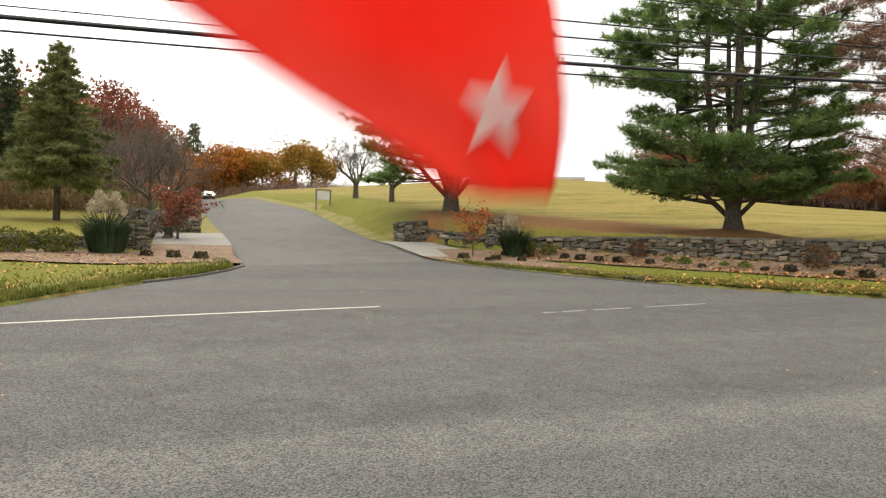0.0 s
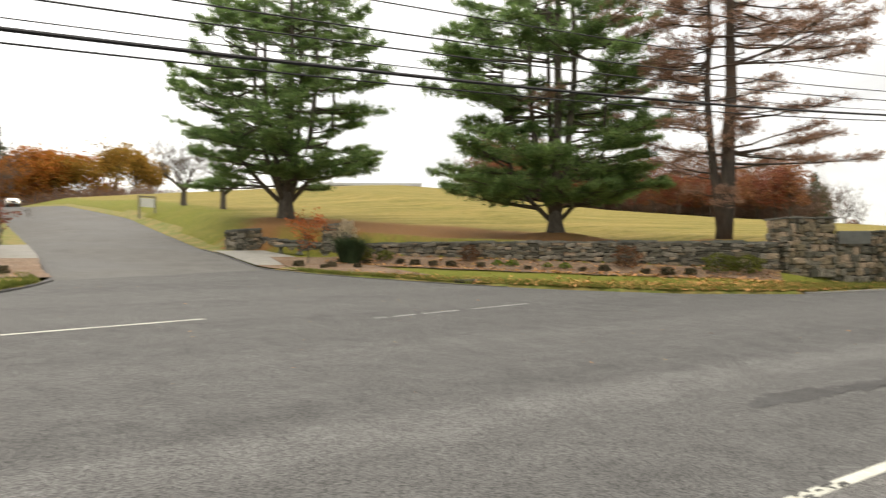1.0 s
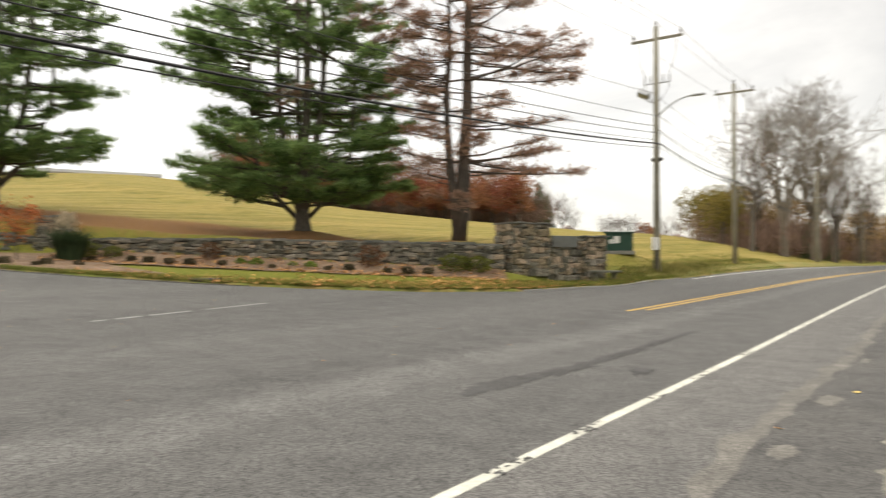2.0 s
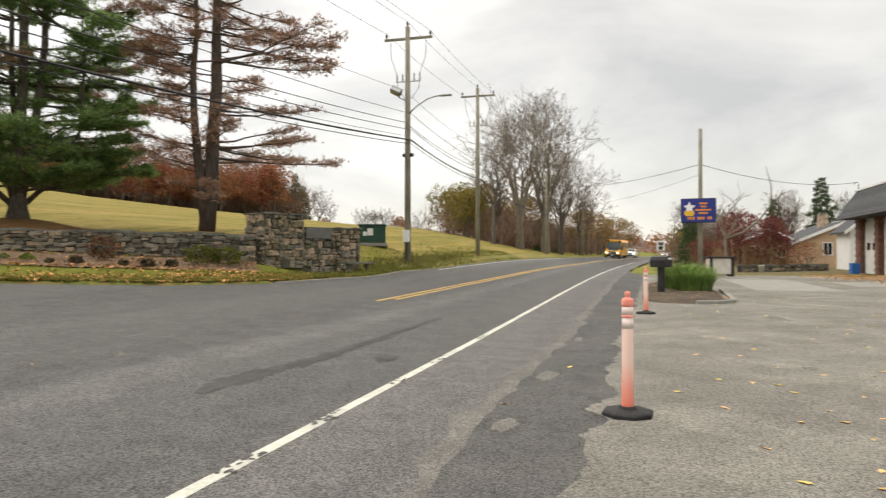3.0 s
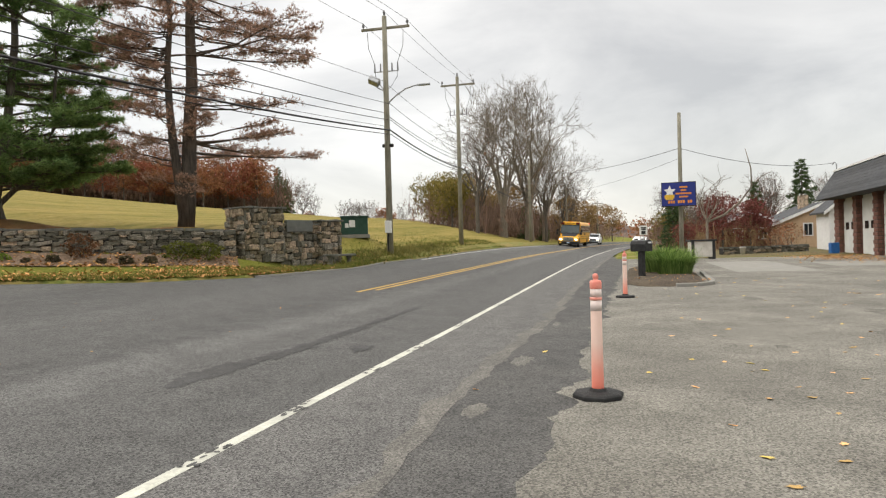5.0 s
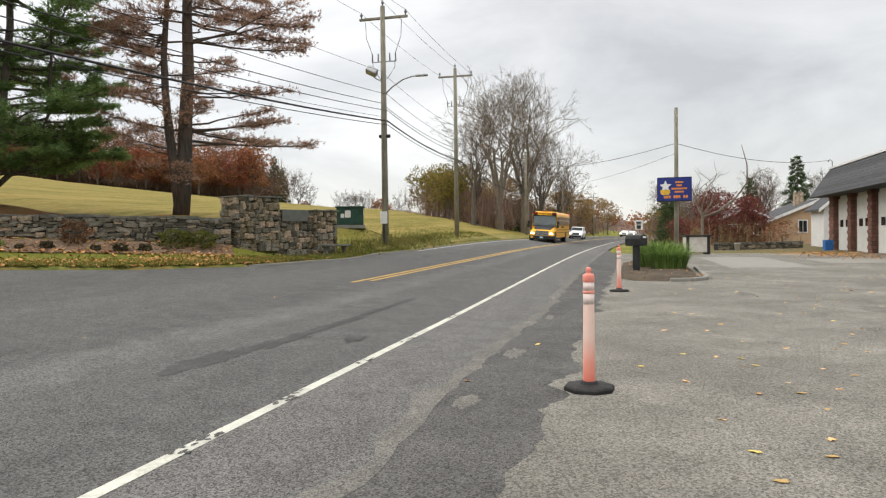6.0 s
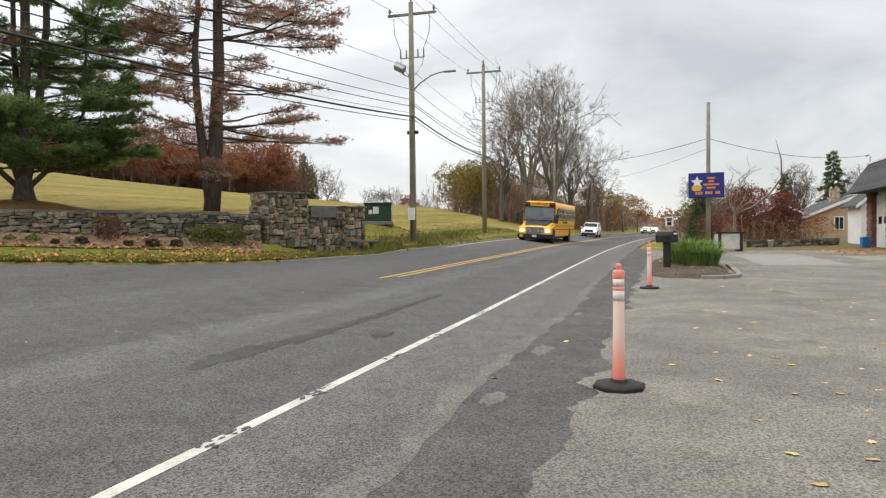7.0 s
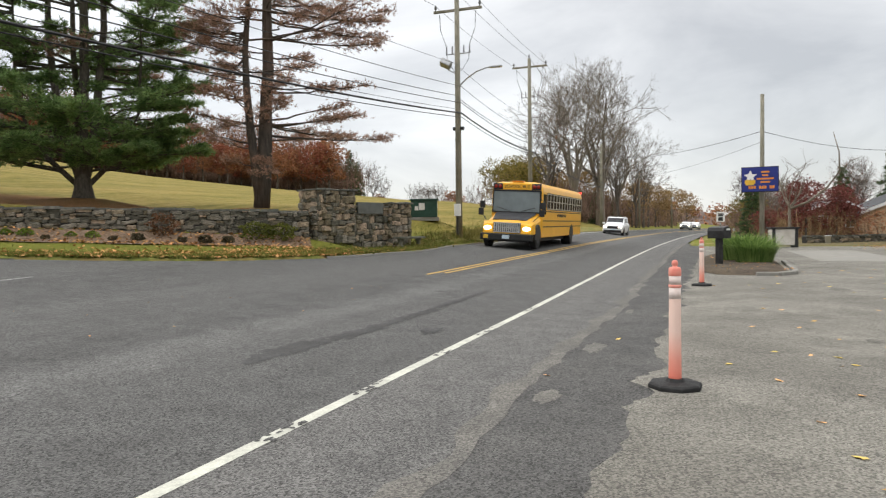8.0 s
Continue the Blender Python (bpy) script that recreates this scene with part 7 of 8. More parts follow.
def school_bus():
    t = thing("school_bus", pose(0, 0, 0), "yellow school bus with a dark grey hood cover", "bus")
    L, W = 12.6, 1.22
    b = Builder()

    def ring(x, z0, z1, w, rr=0.32):
        return [(x, -w, z0), (x, -w, z1 - rr * 1.3), (x, -w + rr * 0.12, z1 - rr * 0.7), (x, -w + rr * 0.5, z1 - rr * 0.22), (x, -w + rr * 1.3, z1), (x, w - rr * 1.3, z1), (x, w - rr * 0.5, z1 - rr * 0.22), (x, w - rr * 0.12, z1 - rr * 0.7), (x, w, z1 - rr * 1.3), (x, w, z0)]

    loft(b, [ring(1.62, 0.62, 2.98, W - 0.03), ring(1.8, 0.5, 3.05, W), ring(L - 0.25, 0.5, 3.05, W), ring(L, 0.62, 2.98, W - 0.05)])
    part("body", b, M["bus_yellow"], t, bevel=0.02)
    b = Builder()      # hood
    def hring(x, w, z0, z1):
        return [(x, -w, z0), (x, -w, z1 - 0.28), (x, -w * 0.84, z1 - 0.06), (x, -w * 0.4, z1), (x, w * 0.4, z1), (x, w * 0.84, z1 - 0.06), (x, w, z1 - 0.28), (x, w, z0)]
    loft(b, [hring(0.12, 1.0, 0.62, 1.12), hring(0.45, 1.12, 0.6, 1.3), hring(1.2, 1.18, 0.6, 1.5), hring(1.72, 1.19, 0.6, 1.62)])
    part("hood", b, M["bus_yellow"], t, bevel=0.02)
    b = Builder()
    loft(b, [[(0.40, -0.78, 1.26), (0.40, 0.78, 1.26), (0.40, 0.7, 1.31), (0.40, -0.7, 1.31)], [(1.2, -0.92, 1.47), (1.2, 0.92, 1.47), (1.2, 0.85, 1.53), (1.2, -0.85, 1.53)], [(1.7, -0.98, 1.6), (1.7, 0.98, 1.6), (1.7, 0.92, 1.67), (1.7, -0.92, 1.67)]])
    part("hood_cover", b, M["hood_grey"], t, "dark grey hood cover", bevel=0.01)
    for s in (-1, 1):
        b = Builder()      # bulged front wing
        loft(b, [[(0.1, s * 0.62, 0.66), (0.1, s * 1.12, 0.66), (0.14, s * 1.1, 1.06), (0.14, s * 0.66, 1.12)], [(0.5, s * 0.62, 0.66), (0.5, s * 1.22, 0.66), (0.5, s * 1.2, 1.2), (0.5, s * 0.66, 1.26)]])
        part("wing", b, M["bus_yellow"], t, bevel=0.03)
        b = Builder()
        b.lathe([(0.115, 0), (0.11, 0.05), (0.07, 0.075)], 14)
        ob = part("headlight", b, M["headlamp"], t, "lit round headlight", smooth=True)
        ob.matrix_basis = Matrix.Translation((0.10, s * 0.90, 0.90)) @ Euler((0, -math.pi / 2, 0)).to_matrix().to_4x4() @ Matrix.Diagonal((0.85, 1.55, 1, 1))
        b = Builder()
        b.box(1.58, min(s * 0.70, s * 1.14), 2.68, 1.66, max(s * 0.70, s * 1.14), 2.97)
        part("flasher_panel", b, M["bus_black"], t, bevel=0.02)
        for yl, lens in ((1.01, M["red_lens"]), (0.81, M["red_lens"])):
            b = Builder()
            b.lathe([(0.09, 0), (0.085, 0.03), (0.05, 0.045)], 14)
            ob = part("flasher_lens", b, lens, t, "round warning lens", smooth=True)
            ob.matrix_basis = Matrix.Translation((1.58, s * yl, 2.825)) @ Euler((0, -math.pi / 2, 0)).to_matrix().to_4x4()
        b = Builder()      # black pillar beside the windscreen
        b.box(1.572, min(s * 1.1, s * 1.16), 1.62, 1.70, max(s * 1.1, s * 1.16), 2.66)
        part("windscreen_pillar", b, M["bus_black"], t, bevel=0.01)
        for z, x in ((1.95, 0.9), (1.62, 0.7)):
            b = Builder()
            b.box(x - 0.07, s * 1.42 - 0.12, z - 0.16, x + 0.05, s * 1.42 + 0.12, z + 0.16)
            part("mirror", b, M["bus_black"], t, bevel=0.03)
        b = Builder()
        b.tube([(1.6, s * 1.15, 2.25), (1.1, s * 1.4, 2.15), (0.9, s * 1.42, 1.95), (0.7, s * 1.42, 1.6), (0.5, s * 1.1, 1.25)], 0.018, 5)
        part("mirror_arm", b, M["bus_black"], t)
        for z in (0.98, 1.26, 1.70):
            b = Builder()
            b.box(1.9, s * W - 0.012, z, L - 0.1, s * W + 0.016, z + 0.045)
            part("rub_rail", b, M["bus_black"], t)
        b = Builder()
        b.box(2.56, s * W - 0.012, 1.80, L - 0.25, s * W + 0.006, 2.60)
        part("window_band", b, M["bus_black"], t)
        for i in range(13):
            x0 = 2.66 + i * 0.735
            b = Builder()
            for xa, xb, za, zb in ((0, 0.05, 1.83, 2.57), (0.62, 0.67, 1.83, 2.57), (0.05, 0.62, 2.19, 2.225), (0.05, 0.62, 2.53, 2.57), (0.05, 0.62, 1.83, 1.87)):
                b.box(x0 + xa, s * (W + 0.010) - 0.01, za, x0 + xb, s * (W + 0.010) + 0.014, zb)
            wn_ = part("side_window", b, M["frame_pale"], t)
            b = Builder()
            b.box(x0 + 0.05, s * (W + 0.008) - 0.006, 1.87, x0 + 0.62, s * (W + 0.008) + 0.008, 2.19)
            b.box(x0 + 0.05, s * (W + 0.008) - 0.006, 2.225, x0 + 0.62, s * (W + 0.008) + 0.008, 2.53)
            part("window_pane", b, M["glass"], wn_)
        b = Builder()
        b.box(1.80, s * W - 0.01, 1.58, 2.46, s * W + 0.014, 2.52)
        part("driver_window" if s < 0 else "door_window", b, M["glass"], t)
        for x in (1.0, 9.3):      # wheel arches
            b = Builder()
            n = 14
            loft(b, [[(x + q * math.cos(math.pi * k / n), s * yy, 0.5 + q * math.sin(math.pi * k / n) * 1.05) for k in range(n + 1)] + [(x - q, s * yy, 0.42), (x + q, s * yy, 0.42)] for q, yy in ((0.57, 1.0), (0.57, W + 0.012))])
            part("wheel_arch", b, M["bus_black"], t)
        for i in range(7):        # lettering bars low on the flank
            b = Builder()
            b.box(5.2 + i * 0.34, s * W - 0.01, 1.48, 5.2 + i * 0.34 + 0.24, s * W + 0.012, 1.62)
            part("text_bar", b, M["bus_black"], t)
        b = Builder()
        b.box(L - 0.16, s * 1.06 - 0.1, 2.9, L + 0.02, s * 1.06 + 0.1, 3.02)
        part("marker_light", b, M["red_lit"], t, "lit red marker light", bevel=0.02)
    b = Builder()      # windscreen, raked
    loft(b, [[(1.55, -1.10, 1.66), (1.55, 1.10, 1.66), (1.6, 1.10, 1.62), (1.6, -1.10, 1.62)], [(1.575, -1.09, 2.60), (1.575, 1.09, 2.60), (1.63, 1.09, 2.62), (1.63, -1.09, 2.62)]])
    part("windscreen", b, M["windscreen"], t, bevel=0.01)
    for z0, z1 in ((1.60, 1.67), (2.60, 2.67)):      # rubber seal above and below the glass
        b = Builder()
        b.box(1.54, -1.15, z0, 1.66, 1.15, z1)
        part("windscreen_seal", b, M["bus_black"], t, bevel=0.01)
    for y0, y1 in ((-0.9, -0.2), (0.9, 0.2)):
        b = Builder()
        b.tube([(1.53, y0 * 0.3, 1.68), (1.545, y0, 1.86)], 0.014, 5)
        part("wiper", b, M["bus_black"], t)
    b = Builder()
    b.box(1.575, -0.68, 2.69, 1.63, 0.68, 2.96)
    part("sign_panel", b, M["bus_yellow"], t, bevel=0.01)
    cu = bpy.data.curves.new("lettering", "FONT")
    cu.body, cu.size, cu.align_x, cu.align_y, cu.extrude = "SCHOOL BUS", 0.2, "CENTER", "CENTER", 0.004
    cu.materials.append(M["bus_black"])
    ob = new("lettering", cu)
    ob.parent = t
    ob.matrix_basis = Matrix.Translation((1.568, 0, 2.825)) @ Euler((math.pi / 2, 0, -math.pi / 2)).to_matrix().to_4x4()
    b = Builder()
    b.box(1.7, -0.28, 3.04, 2.0, 0.28, 3.1)
    part("roof_marker", b, M["amber"], t, bevel=0.02)
    b = Builder()      # bumper
    b.box(-0.06, -1.2, 0.36, 0.16, 1.2, 0.66)
    part("bumper", b, M["bus_black"], t, bevel=0.04)
    b = Builder()
    b.box(-0.075, -0.16, 0.44, -0.062, 0.16, 0.60)
    part("number_plate", b, M["plate"], t, "plain pale blue plate")
    b = Builder()
    b.box(-0.075, 0.82, 0.43, -0.062, 1.04, 0.6)
    part("unit_plate", b, M["sign_gold"], t, "small yellow plate")
    b = Builder()      # grille: frame and slats
    b.box(0.085, -0.62, 0.72, 0.13, 0.62, 1.16)
    gr = part("grille", b, M["bus_black"], t)
    for i in range(13):
        y = -0.57 + i * 0.095
        b = Builder()
        b.box(0.06, y - 0.026, 0.74, 0.09, y + 0.026, 1.14)
        part("grille_bar", b, M["chrome"], gr)
    for i in range(3):
        b = Builder()
        b.box(0.055, -0.64, 0.71 + i * 0.21, 0.1, 0.64, 0.74 + i * 0.21)
        part("grille_rail", b, M["chrome"], gr)
    b = Builder()
    b.box(0.3, -0.9, 0.3, 11.6, 0.9, 0.6)
    part("chassis", b, M["bus_black"], t)
    ws = [wheel(t, 1.0, s * 1.08, 0.5, 0.28, s) for s in (-1, 1)] + [wheel(t, 9.3, s * 0.98, 0.5, 0.5, s) for s in (-1, 1)]
    return t, ws


def suv(name, label, long=4.6, wide=0.93, tall=1.72):
    t = thing(name, pose(0, 0, 0), label, "car", "cars on the road")
    b = Builder()

    def ring(x, z0, z1, w):
        return [(x, -w * 0.92, z0), (x, -w, z0 + 0.18), (x, -w, z1 - 0.14), (x, -w * 0.93, z1), (x, w * 0.93, z1), (x, w, z1 - 0.14), (x, w, z0 + 0.18), (x, w * 0.92, z0)]

    loft(b, [ring(0.0, 0.42, 0.78, wide * 0.86), ring(0.12, 0.3, 0.92, wide * 0.96), ring(0.95, 0.26, 1.02, wide), ring(1.3, 0.26, 1.06, wide), ring(3.9, 0.26, 1.08, wide), ring(long - 0.1, 0.3, 1.05, wide * 0.97), ring(long, 0.42, 0.95, wide * 0.9)])
    part("body", b, M["car_white"], t, bevel=0.03)
    b = Builder()

    def cab(x, z, w, h0=1.0):
        return [(x, -w, h0), (x, -w * 0.84, z), (x, w * 0.84, z), (x, w, h0)]

    loft(b, [cab(1.05, 1.06, wide * 0.95), cab(1.95, tall - 0.04, wide * 0.95), cab(2.6, tall, wide * 0.95), cab(3.9, tall - 0.05, wide * 0.95), cab(long - 0.15, 1.2, wide * 0.94)])
    part("cabin", b, M["car_white"], t, bevel=0.03)
    b = Builder()
    loft(b, [[(1.08, -wide * 0.82, 1.08), (1.08, wide * 0.82, 1.08), (1.1, wide * 0.8, 1.06), (1.1, -wide * 0.8, 1.06)], [(1.86, -wide * 0.74, tall - 0.1), (1.86, wide * 0.74, tall - 0.1), (1.9, wide * 0.72, tall - 0.12), (1.9, -wide * 0.72, tall - 0.12)]])
    part("windscreen", b, M["glass"], t)
    for s in (-1, 1):
        for x0, x1 in ((1.75, 2.65), (2.75, 3.6)):
            b = Builder()
            w0, w1 = wide * 0.94 + 0.012, wide * 0.83 + 0.012
            v = [(x0 - 0.25, s * w0, 1.1), (x1, s * w0, 1.1), (x1 - 0.08, s * w1, tall - 0.14), (x0 + 0.18, s * w1, tall - 0.14)]
            v += [(x, y - s * 0.03, z) for x, y, z in v]
            b.add(v, [(0, 1, 2, 3), (7, 6, 5, 4), (0, 4, 5, 1), (1, 5, 6, 2), (2, 6, 7, 3), (3, 7, 4, 0)])
            part("side_window", b, M["glass"], t)
        b = Builder()
        b.box(-0.01, s * 0.66 - 0.17, 0.72, 0.14, s * 0.66 + 0.17, 0.86)
        part("headlight", b, M["headlamp"], t, "lit headlight", bevel=0.03)
        b = Builder()
        b.box(1.3, s * (wide + 0.1) - 0.1, 1.02, 1.45, s * (wide + 0.1) + 0.1, 1.18)
        part("mirror", b, M["car_white"], t, bevel=0.03)
    b = Builder()
    b.box(-0.03, -0.5, 0.64, 0.06, 0.5, 0.88)
    part("grille", b, M["bus_black"], t, bevel=0.02)
    for s in (-1, 1):
        b = Builder()
        b.tube([(2.0, s * wide * 0.72, tall - 0.03), (2.2, s * wide * 0.72, tall + 0.05), (3.7, s * wide * 0.72, tall + 0.04), (3.9, s * wide * 0.72, tall - 0.05)], 0.02, 5)
        part("roof_rail", b, M["bus_black"], t)
        for x in (0.85, 3.65):
            b = Builder()
            n = 12
            loft(b, [[(x + q * math.cos(math.pi * k / n), s * yy, 0.34 + q * math.sin(math.pi * k / n)) for k in range(n + 1)] for q, yy in ((0.42, wide * 0.8), (0.42, wide + 0.006))])
            part("wheel_arch", b, M["bus_black"], t)
    b = Builder()
    b.box(-0.03, -0.78, 0.30, 0.12, 0.78, 0.52)
    part("bumper_intake", b, M["bus_black"], t, bevel=0.02)
    b = Builder()
    b.box(-0.035, -0.17, 0.52, -0.01, 0.17, 0.62)
    part("number_plate", b, M["plate"], t, "plain pale plate")
    ws = [wheel(t, x, s * (wide - 0.11), 0.35, 0.23, s) for x in (0.85, 3.65) for s in (-1, 1)]
    return t, ws


BUS, BUS_WHEELS = school_bus()
SUV, SUV_WHEELS = suv("white_suv", "white sport utility car with lit headlights on the road")
CAR_A, CAR_A_WHEELS = suv("white_car", "white car with lit headlights far down the road", 4.5, 0.9, 1.5)
CAR_B, CAR_B_WHEELS = suv("white_car", "white car following far down the road", 4.5, 0.9, 1.5)
t, _ = suv("parked_white_car", "white car standing at the top of the side road", 4.5, 0.9, 1.5)
t.matrix_basis = pose(6.9, 122, zg(6.9, 122) + 0.02, 0, 0, 90)

# ---- the flag that sweeps past at the start ----
M["flag_red"] = mat("red_flag_cloth", (0.88, 0.085, 0.055), (0.95, 0.11, 0.075), 3.0, 0.8, trans=0.62)
M["flag_white"] = mat("white_flag_cloth", (0.78, 0.76, 0.74), (0.85, 0.83, 0.81), 3.0, 0.8, trans=0.6)
FLAG0 = look((-0.026, -0.048, 1.501), (0.713, 1.81, 1.53), 1.1)
FLAG = thing("flag", FLAG0 @ Matrix.Translation((0, 0, -1.2)), "red flag with white stars blown before the camera", "flag")
PX = 1.2 / 1247.0


def cloth(u, v):
    """Point of the cloth from its two parameters, in the flag's own plane."""
    lo = np.array((770, 315)) * (1 - u) + np.array((972, 368)) * u
    hi = np.array((120, -150)) * (1 - u) + np.array((880, -260)) * u
    p = lo * (1 - v) + hi * v
    p = p + np.array((38 * math.sin(math.pi * v) * u ** 3 * 1.6 - 20 * math.sin(math.pi * v) * (1 - u), 12 * math.sin(5 * u + 2 * v)))
    return ((p[0] - 784) * PX, (441 - p[1]) * PX, 0.03 * math.sin(7 * u + 3 * v) + 0.02 * math.sin(11 * v))


b = Builder()
n = 26
b.add([cloth(i / n, j / n) for i in range(n + 1) for j in range(n + 1)], [(i * (n + 1) + j, (i + 1) * (n + 1) + j, (i + 1) * (n + 1) + j + 1, i * (n + 1) + j + 1) for i in range(n) for j in range(n)])
ob = part("cloth", b, M["flag_red"], FLAG, smooth=True)
mod = ob.modifiers.new("thickness", "SOLIDIFY")
mod.thickness = 0.0015
for cu_, cv_, r in ((0.75, 0.25, 0.078), (0.62, 0.78, 0.075)):
    c = cloth(cu_, cv_)
    ring = []
    for i in range(10):
        q = r if i % 2 == 0 else r * 0.42
        a = math.pi * i / 5 + 0.12
        ring.append((c[0] + q * math.sin(a) * 0.8, c[1] + q * math.cos(a), c[2] + 0.022))
    b = Builder()
    b.add(ring + [(x, y, z - 0.03) for x, y, z in ring], [tuple(range(10)), tuple(range(10, 20))[::-1]] + [(i, (i + 1) % 10, 10 + (i + 1) % 10, 10 + i) for i in range(10)])
    part("star", b, M["flag_white"], FLAG, "white five-pointed star")
b = Builder()
a0, a1 = cloth(0, 1.02), cloth(1, 1.02)
b.tube([(a0[0] - 0.05, a0[1] + 0.01, a0[2]), (a1[0] + 0.05, a1[1] + 0.01, a1[2])], 0.008, 8)
part("flag_staff", b, M["white"], FLAG)

# ---- fallen leaves and grass ----
M["leaf_litter"] = mat("fallen_brown_leaves", (0.34, 0.17, 0.06), (0.56, 0.32, 0.12), 1.2, 0.8, island=0.45, spec=0.15)
M["leaf_tan"] = mat("fallen_tan_leaf", (0.55, 0.31, 0.11), (0.72, 0.46, 0.20), 8.0, 0.75, rnd=0.35)
M["leaf_yellow"] = mat("fallen_yellow_leaf", (0.58, 0.42, 0.10), (0.70, 0.53, 0.17), 8.0, 0.75, rnd=0.25)


def litter(name, xy, g, size, material, label, lift=0.1):
    xy = np.asarray(xy)
    n = len(xy)
    z = height(xy[:, 0], xy[:, 1]) + lift
    a = g.uniform(0, 2 * math.pi, n)
    tx = np.column_stack([np.cos(a), np.sin(a), g.normal(0, 0.35, n)])
    ty = np.column_stack([-np.sin(a), np.cos(a), g.normal(0, 0.35, n)])
    s = size * g.uniform(0.5, 1.2, (n, 1))
    c = np.column_stack([xy, z])
    b = Builder()
    b.quads(np.stack([c - tx * s, c + ty * s * 0.7, c + tx * s, c - ty * s * 0.7], 1))
    return tagged(part(name, b, material), label, "leaves", kind="stuff")


gl = np.random.default_rng(808)
xs = gl.uniform(10.5, 32, 14000)
off = gl.gamma(1.3, 0.7, 14000) + 0.05
ang = np.arctan2(np.gradient(north_edge(np.sort(xs))), np.gradient(np.sort(xs)) + 1e-6)
pts_l = np.column_stack([xs + 0.6 * off * np.clip((24 - xs) / 12, 0, 1), north_edge(xs) + off * np.where(xs > 15, 1.0, 0.6)])
dens = gl.random(len(pts_l)) < np.interp(xs, [10, 14, 20, 22, 25, 32], [0.3, 0.55, 1.0, 0.6, 0.12, 0.05])
litter("verge_leaves", pts_l[dens], gl, 0.062, M["leaf_litter"], "orange-brown leaves lying on the verge grass", 0.13)
litter("west_leaves", np.array([p for p in np.column_stack([gl.uniform(-8, 1.5, 2600), gl.uniform(12.5, 25, 2600)]) if p[1] > north_edge(p[0]) + 0.1]), gl, 0.042, M["leaf_litter"], "brown leaves scattered on the lawn by the gate", 0.12)
litter("bed_leaves", [bed(s, o) for s, o in zip(gl.uniform(0, 1, 1500), gl.uniform(0.1, 2.6, 1500))], gl, 0.065, M["leaf_litter"], "brown leaves among the gravel", 0.14)
litter("lot_leaves", np.column_stack([gl.normal(47, 5, 2600), gl.normal(-12.2, 1.3, 2600)]), gl, 0.05, M["leaf_litter"], "drift of brown leaves before the garage", 0.06)
litter("bed_mulch_leaves", np.column_stack([gl.uniform(22, 33, 170), gl.uniform(-3.1, -0.8, 170)]), gl, 0.034, M["leaf_litter"], "leaves on the mulch bed", 0.17)
litter("road_bits", np.column_stack([gl.uniform(-2, 14, 90), gl.uniform(5, 20, 90)])[:90], gl, 0.02, M["leaf_litter"], "scraps of leaf on the road", 0.035)


def leaf_mesh(material, seed):
    """A curled lobed leaf."""
    g = np.random.default_rng(seed)
    n = 12
    ring = [(math.cos(2 * math.pi * k / n) * (1.0 if k % 2 == 0 else 0.62) * g.uniform(0.85, 1.1), 0.72 * math.sin(2 * math.pi * k / n) * (1.0 if k % 2 == 0 else 0.62) * g.uniform(0.85, 1.1)) for k in range(n)]
    b = Builder()
    v = [(0, 0, 0.02)] + [(x, y, 0.10 + 0.22 * abs(x * y) + g.uniform(-0.06, 0.12)) for x, y in ring]
    v += [(x, y, z + 0.03) for x, y, z in v]
    m = n + 1
    f = [(0, 1 + (k + 1) % n, 1 + k) for k in range(n)] + [(m, m + 1 + k, m + 1 + (k + 1) % n) for k in range(n)] + [(1 + k, 1 + (k + 1) % n, m + 1 + (k + 1) % n, m + 1 + k) for k in range(n)]
    b.add(v, f)
    return b.mesh("fallen_leaf", material)


LEAVES = [leaf_mesh(M["leaf_tan"], 1), leaf_mesh(M["leaf_tan"], 2), leaf_mesh(M["leaf_yellow"], 3), leaf_mesh(M["leaf_tan"], 4)]
spots = [(9.1, -1.4, 2), (7.5, -1.3, 0), (8.9, -2.0, 2), (8.4, -1.95, 0), (6.1, -1.45, 1), (5.3, -1.55, 2), (4.75, -1.6, 0), (6.6, -2.3, 3), (5.7, -2.1, 1), (7.4, -2.6, 0), (9.8, -3.2, 1), (10.2, -3.4, 3), (8.2, -0.9, 2), (9.5, 0.35, 2), (7.1, 0.75, 0), (13.5, -1.6, 0)]
spots += [(gl.uniform(5, 26), -gl.uniform(0.8, 9), int(gl.integers(0, 4))) for _ in range(150)]
for x, y, k in spots:
    ob = new("fallen_leaf", LEAVES[k])
    s = gl.uniform(0.028, 0.06)
    ob.matrix_basis = Matrix.LocRotScale((x, y, zg(x, y) + 0.028), Euler((gl.normal(0, 0.1), gl.normal(0, 0.1), gl.uniform(0, 6))), (s, s, s * 0.8))
    tagged(ob, "curled yellow fallen leaf on grey asphalt" if k == 2 else "curled tan fallen leaf on grey asphalt", "leaf", "fallen leaves on the lot")

# grass blades along the verge and lawn edge
M["blade"] = mat("green_grass_blades", (0.09, 0.115, 0.020), (0.20, 0.205, 0.055), 0.8, 0.8, island=0.4, trans=0.3, spec=0.1)
xs = np.concatenate([gl.uniform(10, 34, 16000), gl.uniform(34, 60, 5000)])
pos = np.column_stack([xs, north_edge(xs) + gl.gamma(1.2, 1.0, len(xs)) * np.where(xs > 34, 1.4, 0.65) + 0.04])
posw = np.column_stack([gl.uniform(-6, 1.8, 5000), np.zeros(5000)])
posw[:, 1] = north_edge(posw[:, 0]) + gl.gamma(1.2, 1.0, 5000) * 0.8
pos = np.concatenate([pos, posw])
cen = np.column_stack([pos, height(pos[:, 0], pos[:, 1]) + 0.08])
b = Builder()
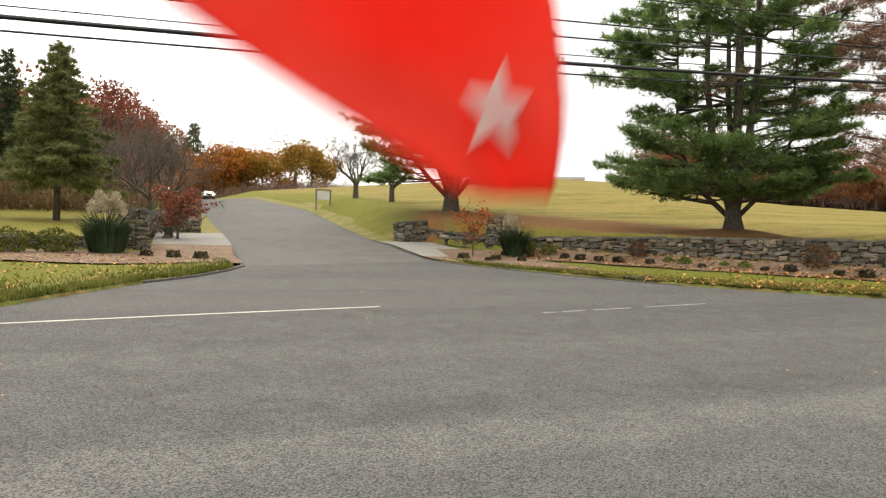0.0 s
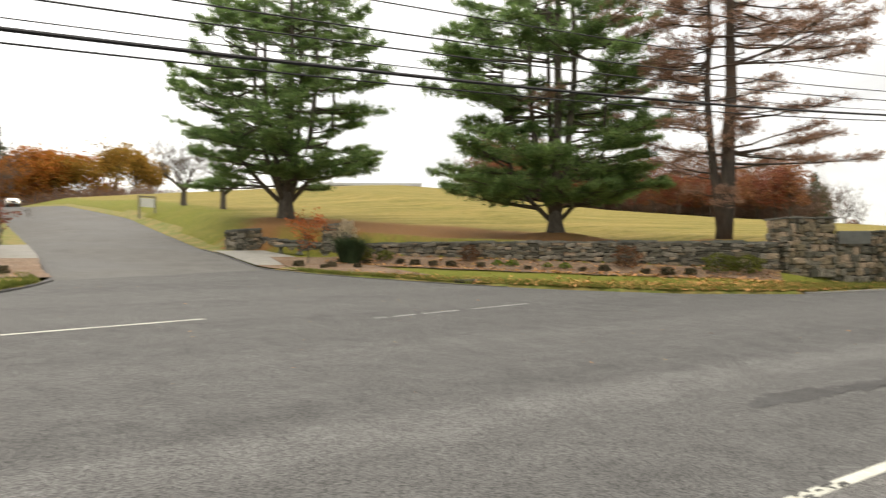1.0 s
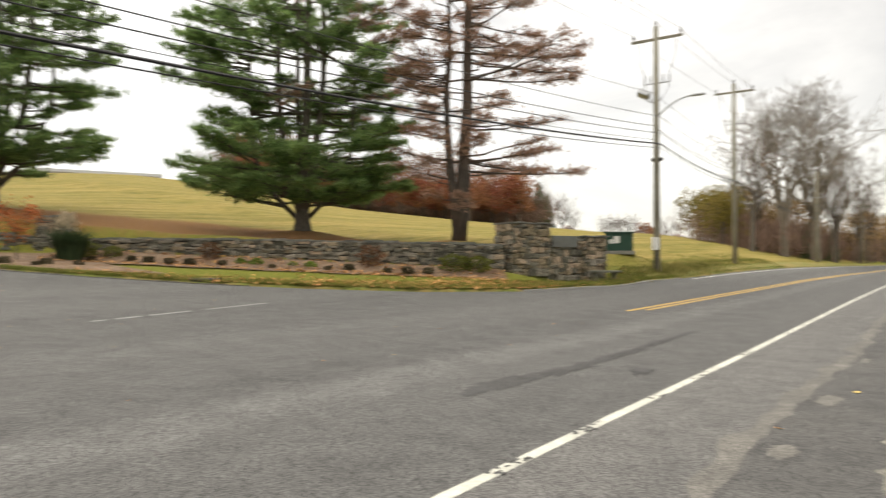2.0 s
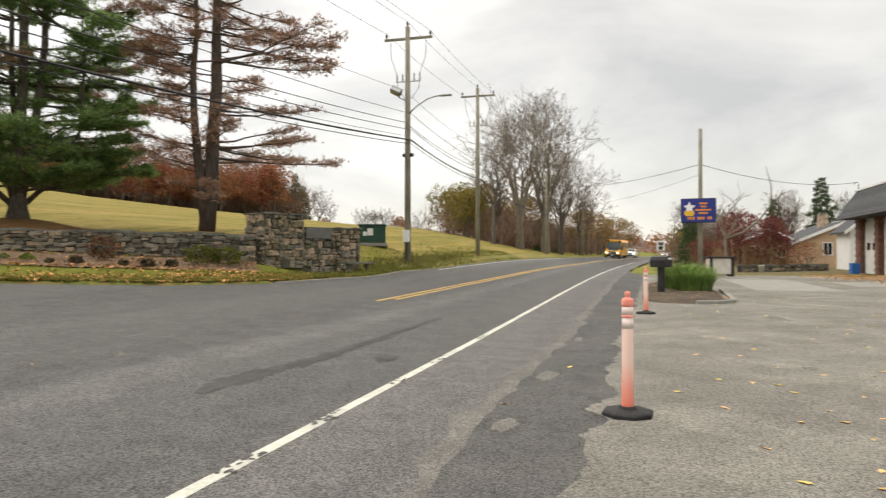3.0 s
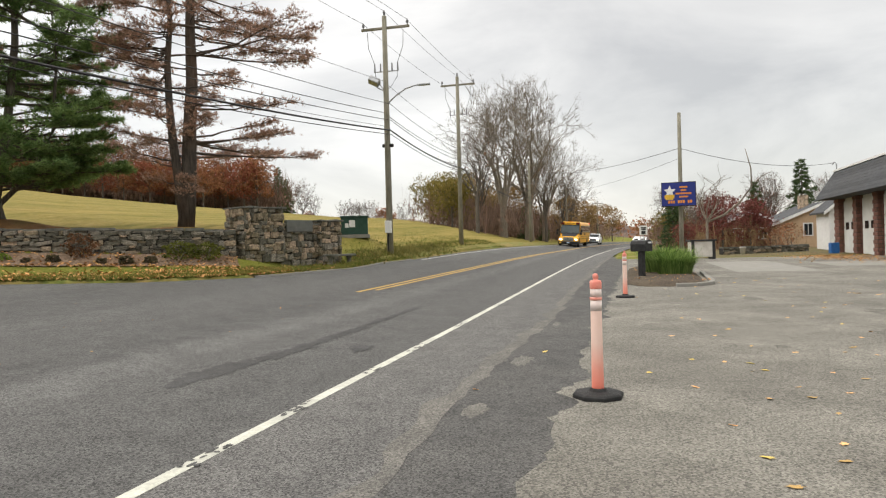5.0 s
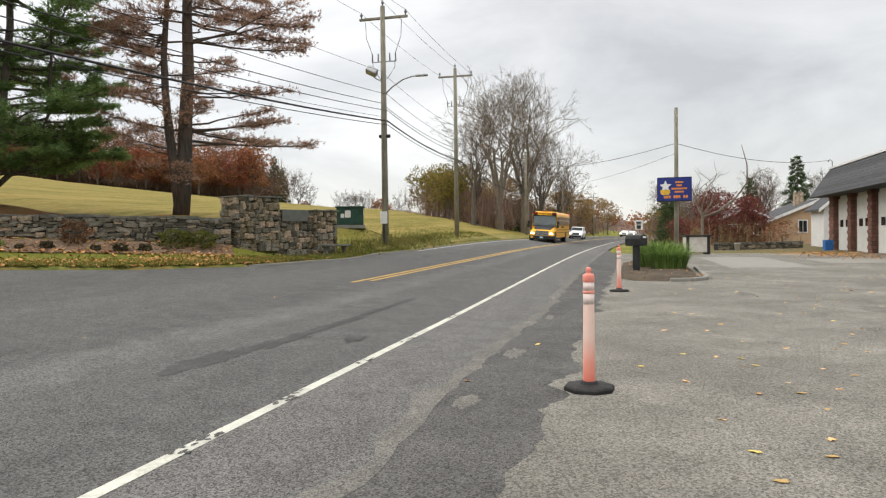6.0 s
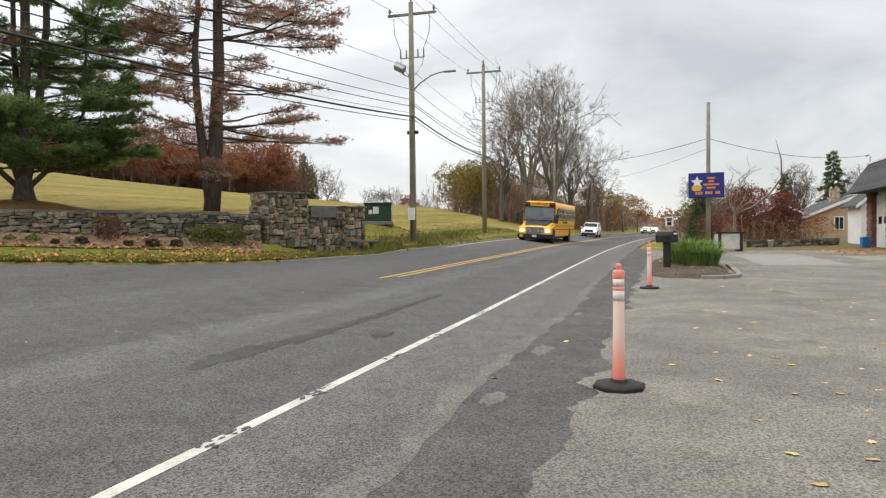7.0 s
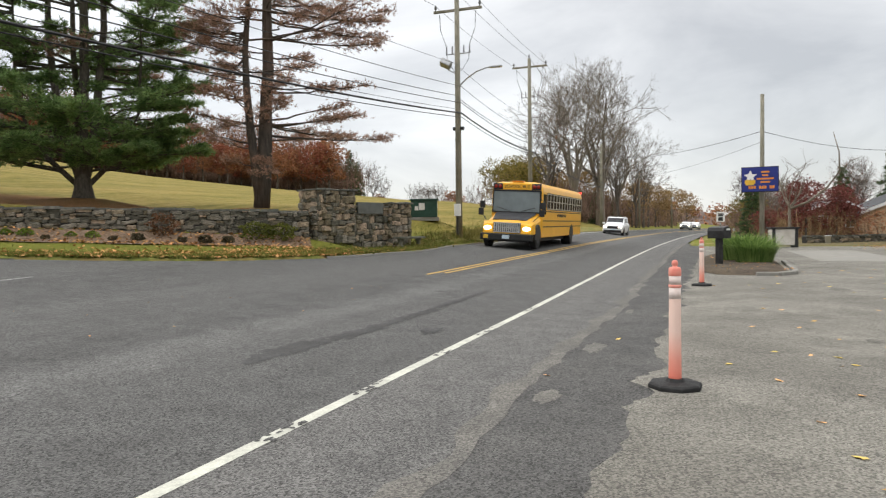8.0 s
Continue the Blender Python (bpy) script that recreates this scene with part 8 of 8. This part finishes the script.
b.tris(tufts(cen, np.tile((0, 0, 1.3), (len(cen), 1)), gl, 0.12, 0.012, 3, 0.5))
tagged(part("verge_grass", b, M["blade"]), "short green grass blades along the road", "grass", kind="stuff")
tw = np.column_stack([gl.normal(37, 5, 900), gl.normal(10.6, 0.5, 900)])
cen = np.column_stack([tw, height(tw[:, 0], tw[:, 1]) + 0.08])
M["weed"] = mat("dry_weeds", (0.11, 0.11, 0.025), (0.24, 0.21, 0.07), 0.8, 0.85, island=0.4, trans=0.3)
b = Builder()
b.tris(tufts(cen, np.tile((0, 0, 1.3), (len(cen), 1)), gl, 0.3, 0.015, 4, 0.5))
tagged(part("bank_weeds", b, M["weed"]), "dry weeds on the bank by the poles", "weeds", kind="stuff")


# ---- motion ----
def lane_pose(x, lane=7.62):
    """A vehicle on the far lane with its front at x, heading towards -x."""
    mid_x = x + 3.5
    y = lane + float(bend(mid_x))
    yaw = math.degrees(math.atan2(float(bend(x + 7)) - float(bend(x)), 7.0))
    z0, z1 = float(base(x + 1, y)), float(base(x + 8, y))
    pitch = -math.degrees(math.atan2(z1 - z0, 7.0))
    yy = lane + float(bend(x + 3.5)) - math.tan(radians(yaw)) * 3.5
    return Matrix.Translation((x, yy, z0 + 0.02)) @ Euler((radians(3.4), radians(pitch), radians(yaw))).to_matrix().to_4x4()


def drive(car, wheels, times, places, radius, lane=7.62):
    """Keys a vehicle along the lane, and its wheels turning with the way that it goes."""
    fine = [i / 30 for i in range(0, 241)]
    xs = np.interp(fine, times, places)
    k = np.ones(9) / 9
    pad = np.concatenate([np.linspace(xs[0] + 4 * (xs[0] - xs[1]), xs[0], 5)[:-1], xs, np.linspace(xs[-1], xs[-1] + 4 * (xs[-1] - xs[-2]), 5)[1:]])
    xs = np.convolve(pad, k, "valid")
    walk(car, [(fine[i], lane_pose(float(xs[i]), lane)) for i in range(0, 241, 6)])
    for w in wheels:
        home = w.matrix_basis.translation.copy()
        walk(w, [(t, Matrix.Translation(home) @ Euler((0, (float(x) - float(xs[0])) / radius, 0)).to_matrix().to_4x4()) for t, x in zip(fine, xs)])


def motions():
    """All that moves: the bus, the cars behind it, and the flag."""
    drive(BUS, BUS_WHEELS, [0, 3.5, 4.5, 6.5, 7.0, 7.5, 8.0], [164, 110, 94.5, 60.0, 50.4, 40.4, 30.9], 0.5)
    drive(SUV, SUV_WHEELS, [0, 3.5, 6.5, 7.0, 7.5, 8.0], [196, 136, 90.0, 82.5, 74.0, 65.5], 0.35)
    drive(CAR_A, CAR_A_WHEELS, [0, 8.0], [262, 138], 0.35)
    drive(CAR_B, CAR_B_WHEELS, [0, 8.0], [278, 152], 0.35)
    here = FLAG.matrix_basis.copy()
    walk(FLAG, [(0.0, here), (0.1, here @ Matrix.Translation((0.17, 0.34, 0.02))), (0.2, here @ Matrix.Translation((0.36, 0.75, 0.10))),
                (0.4, here @ Matrix.Translation((0.55, 1.25, 0.2))), (8.0, here @ Matrix.Translation((0.6, 1.35, 0.2)))])


motions()
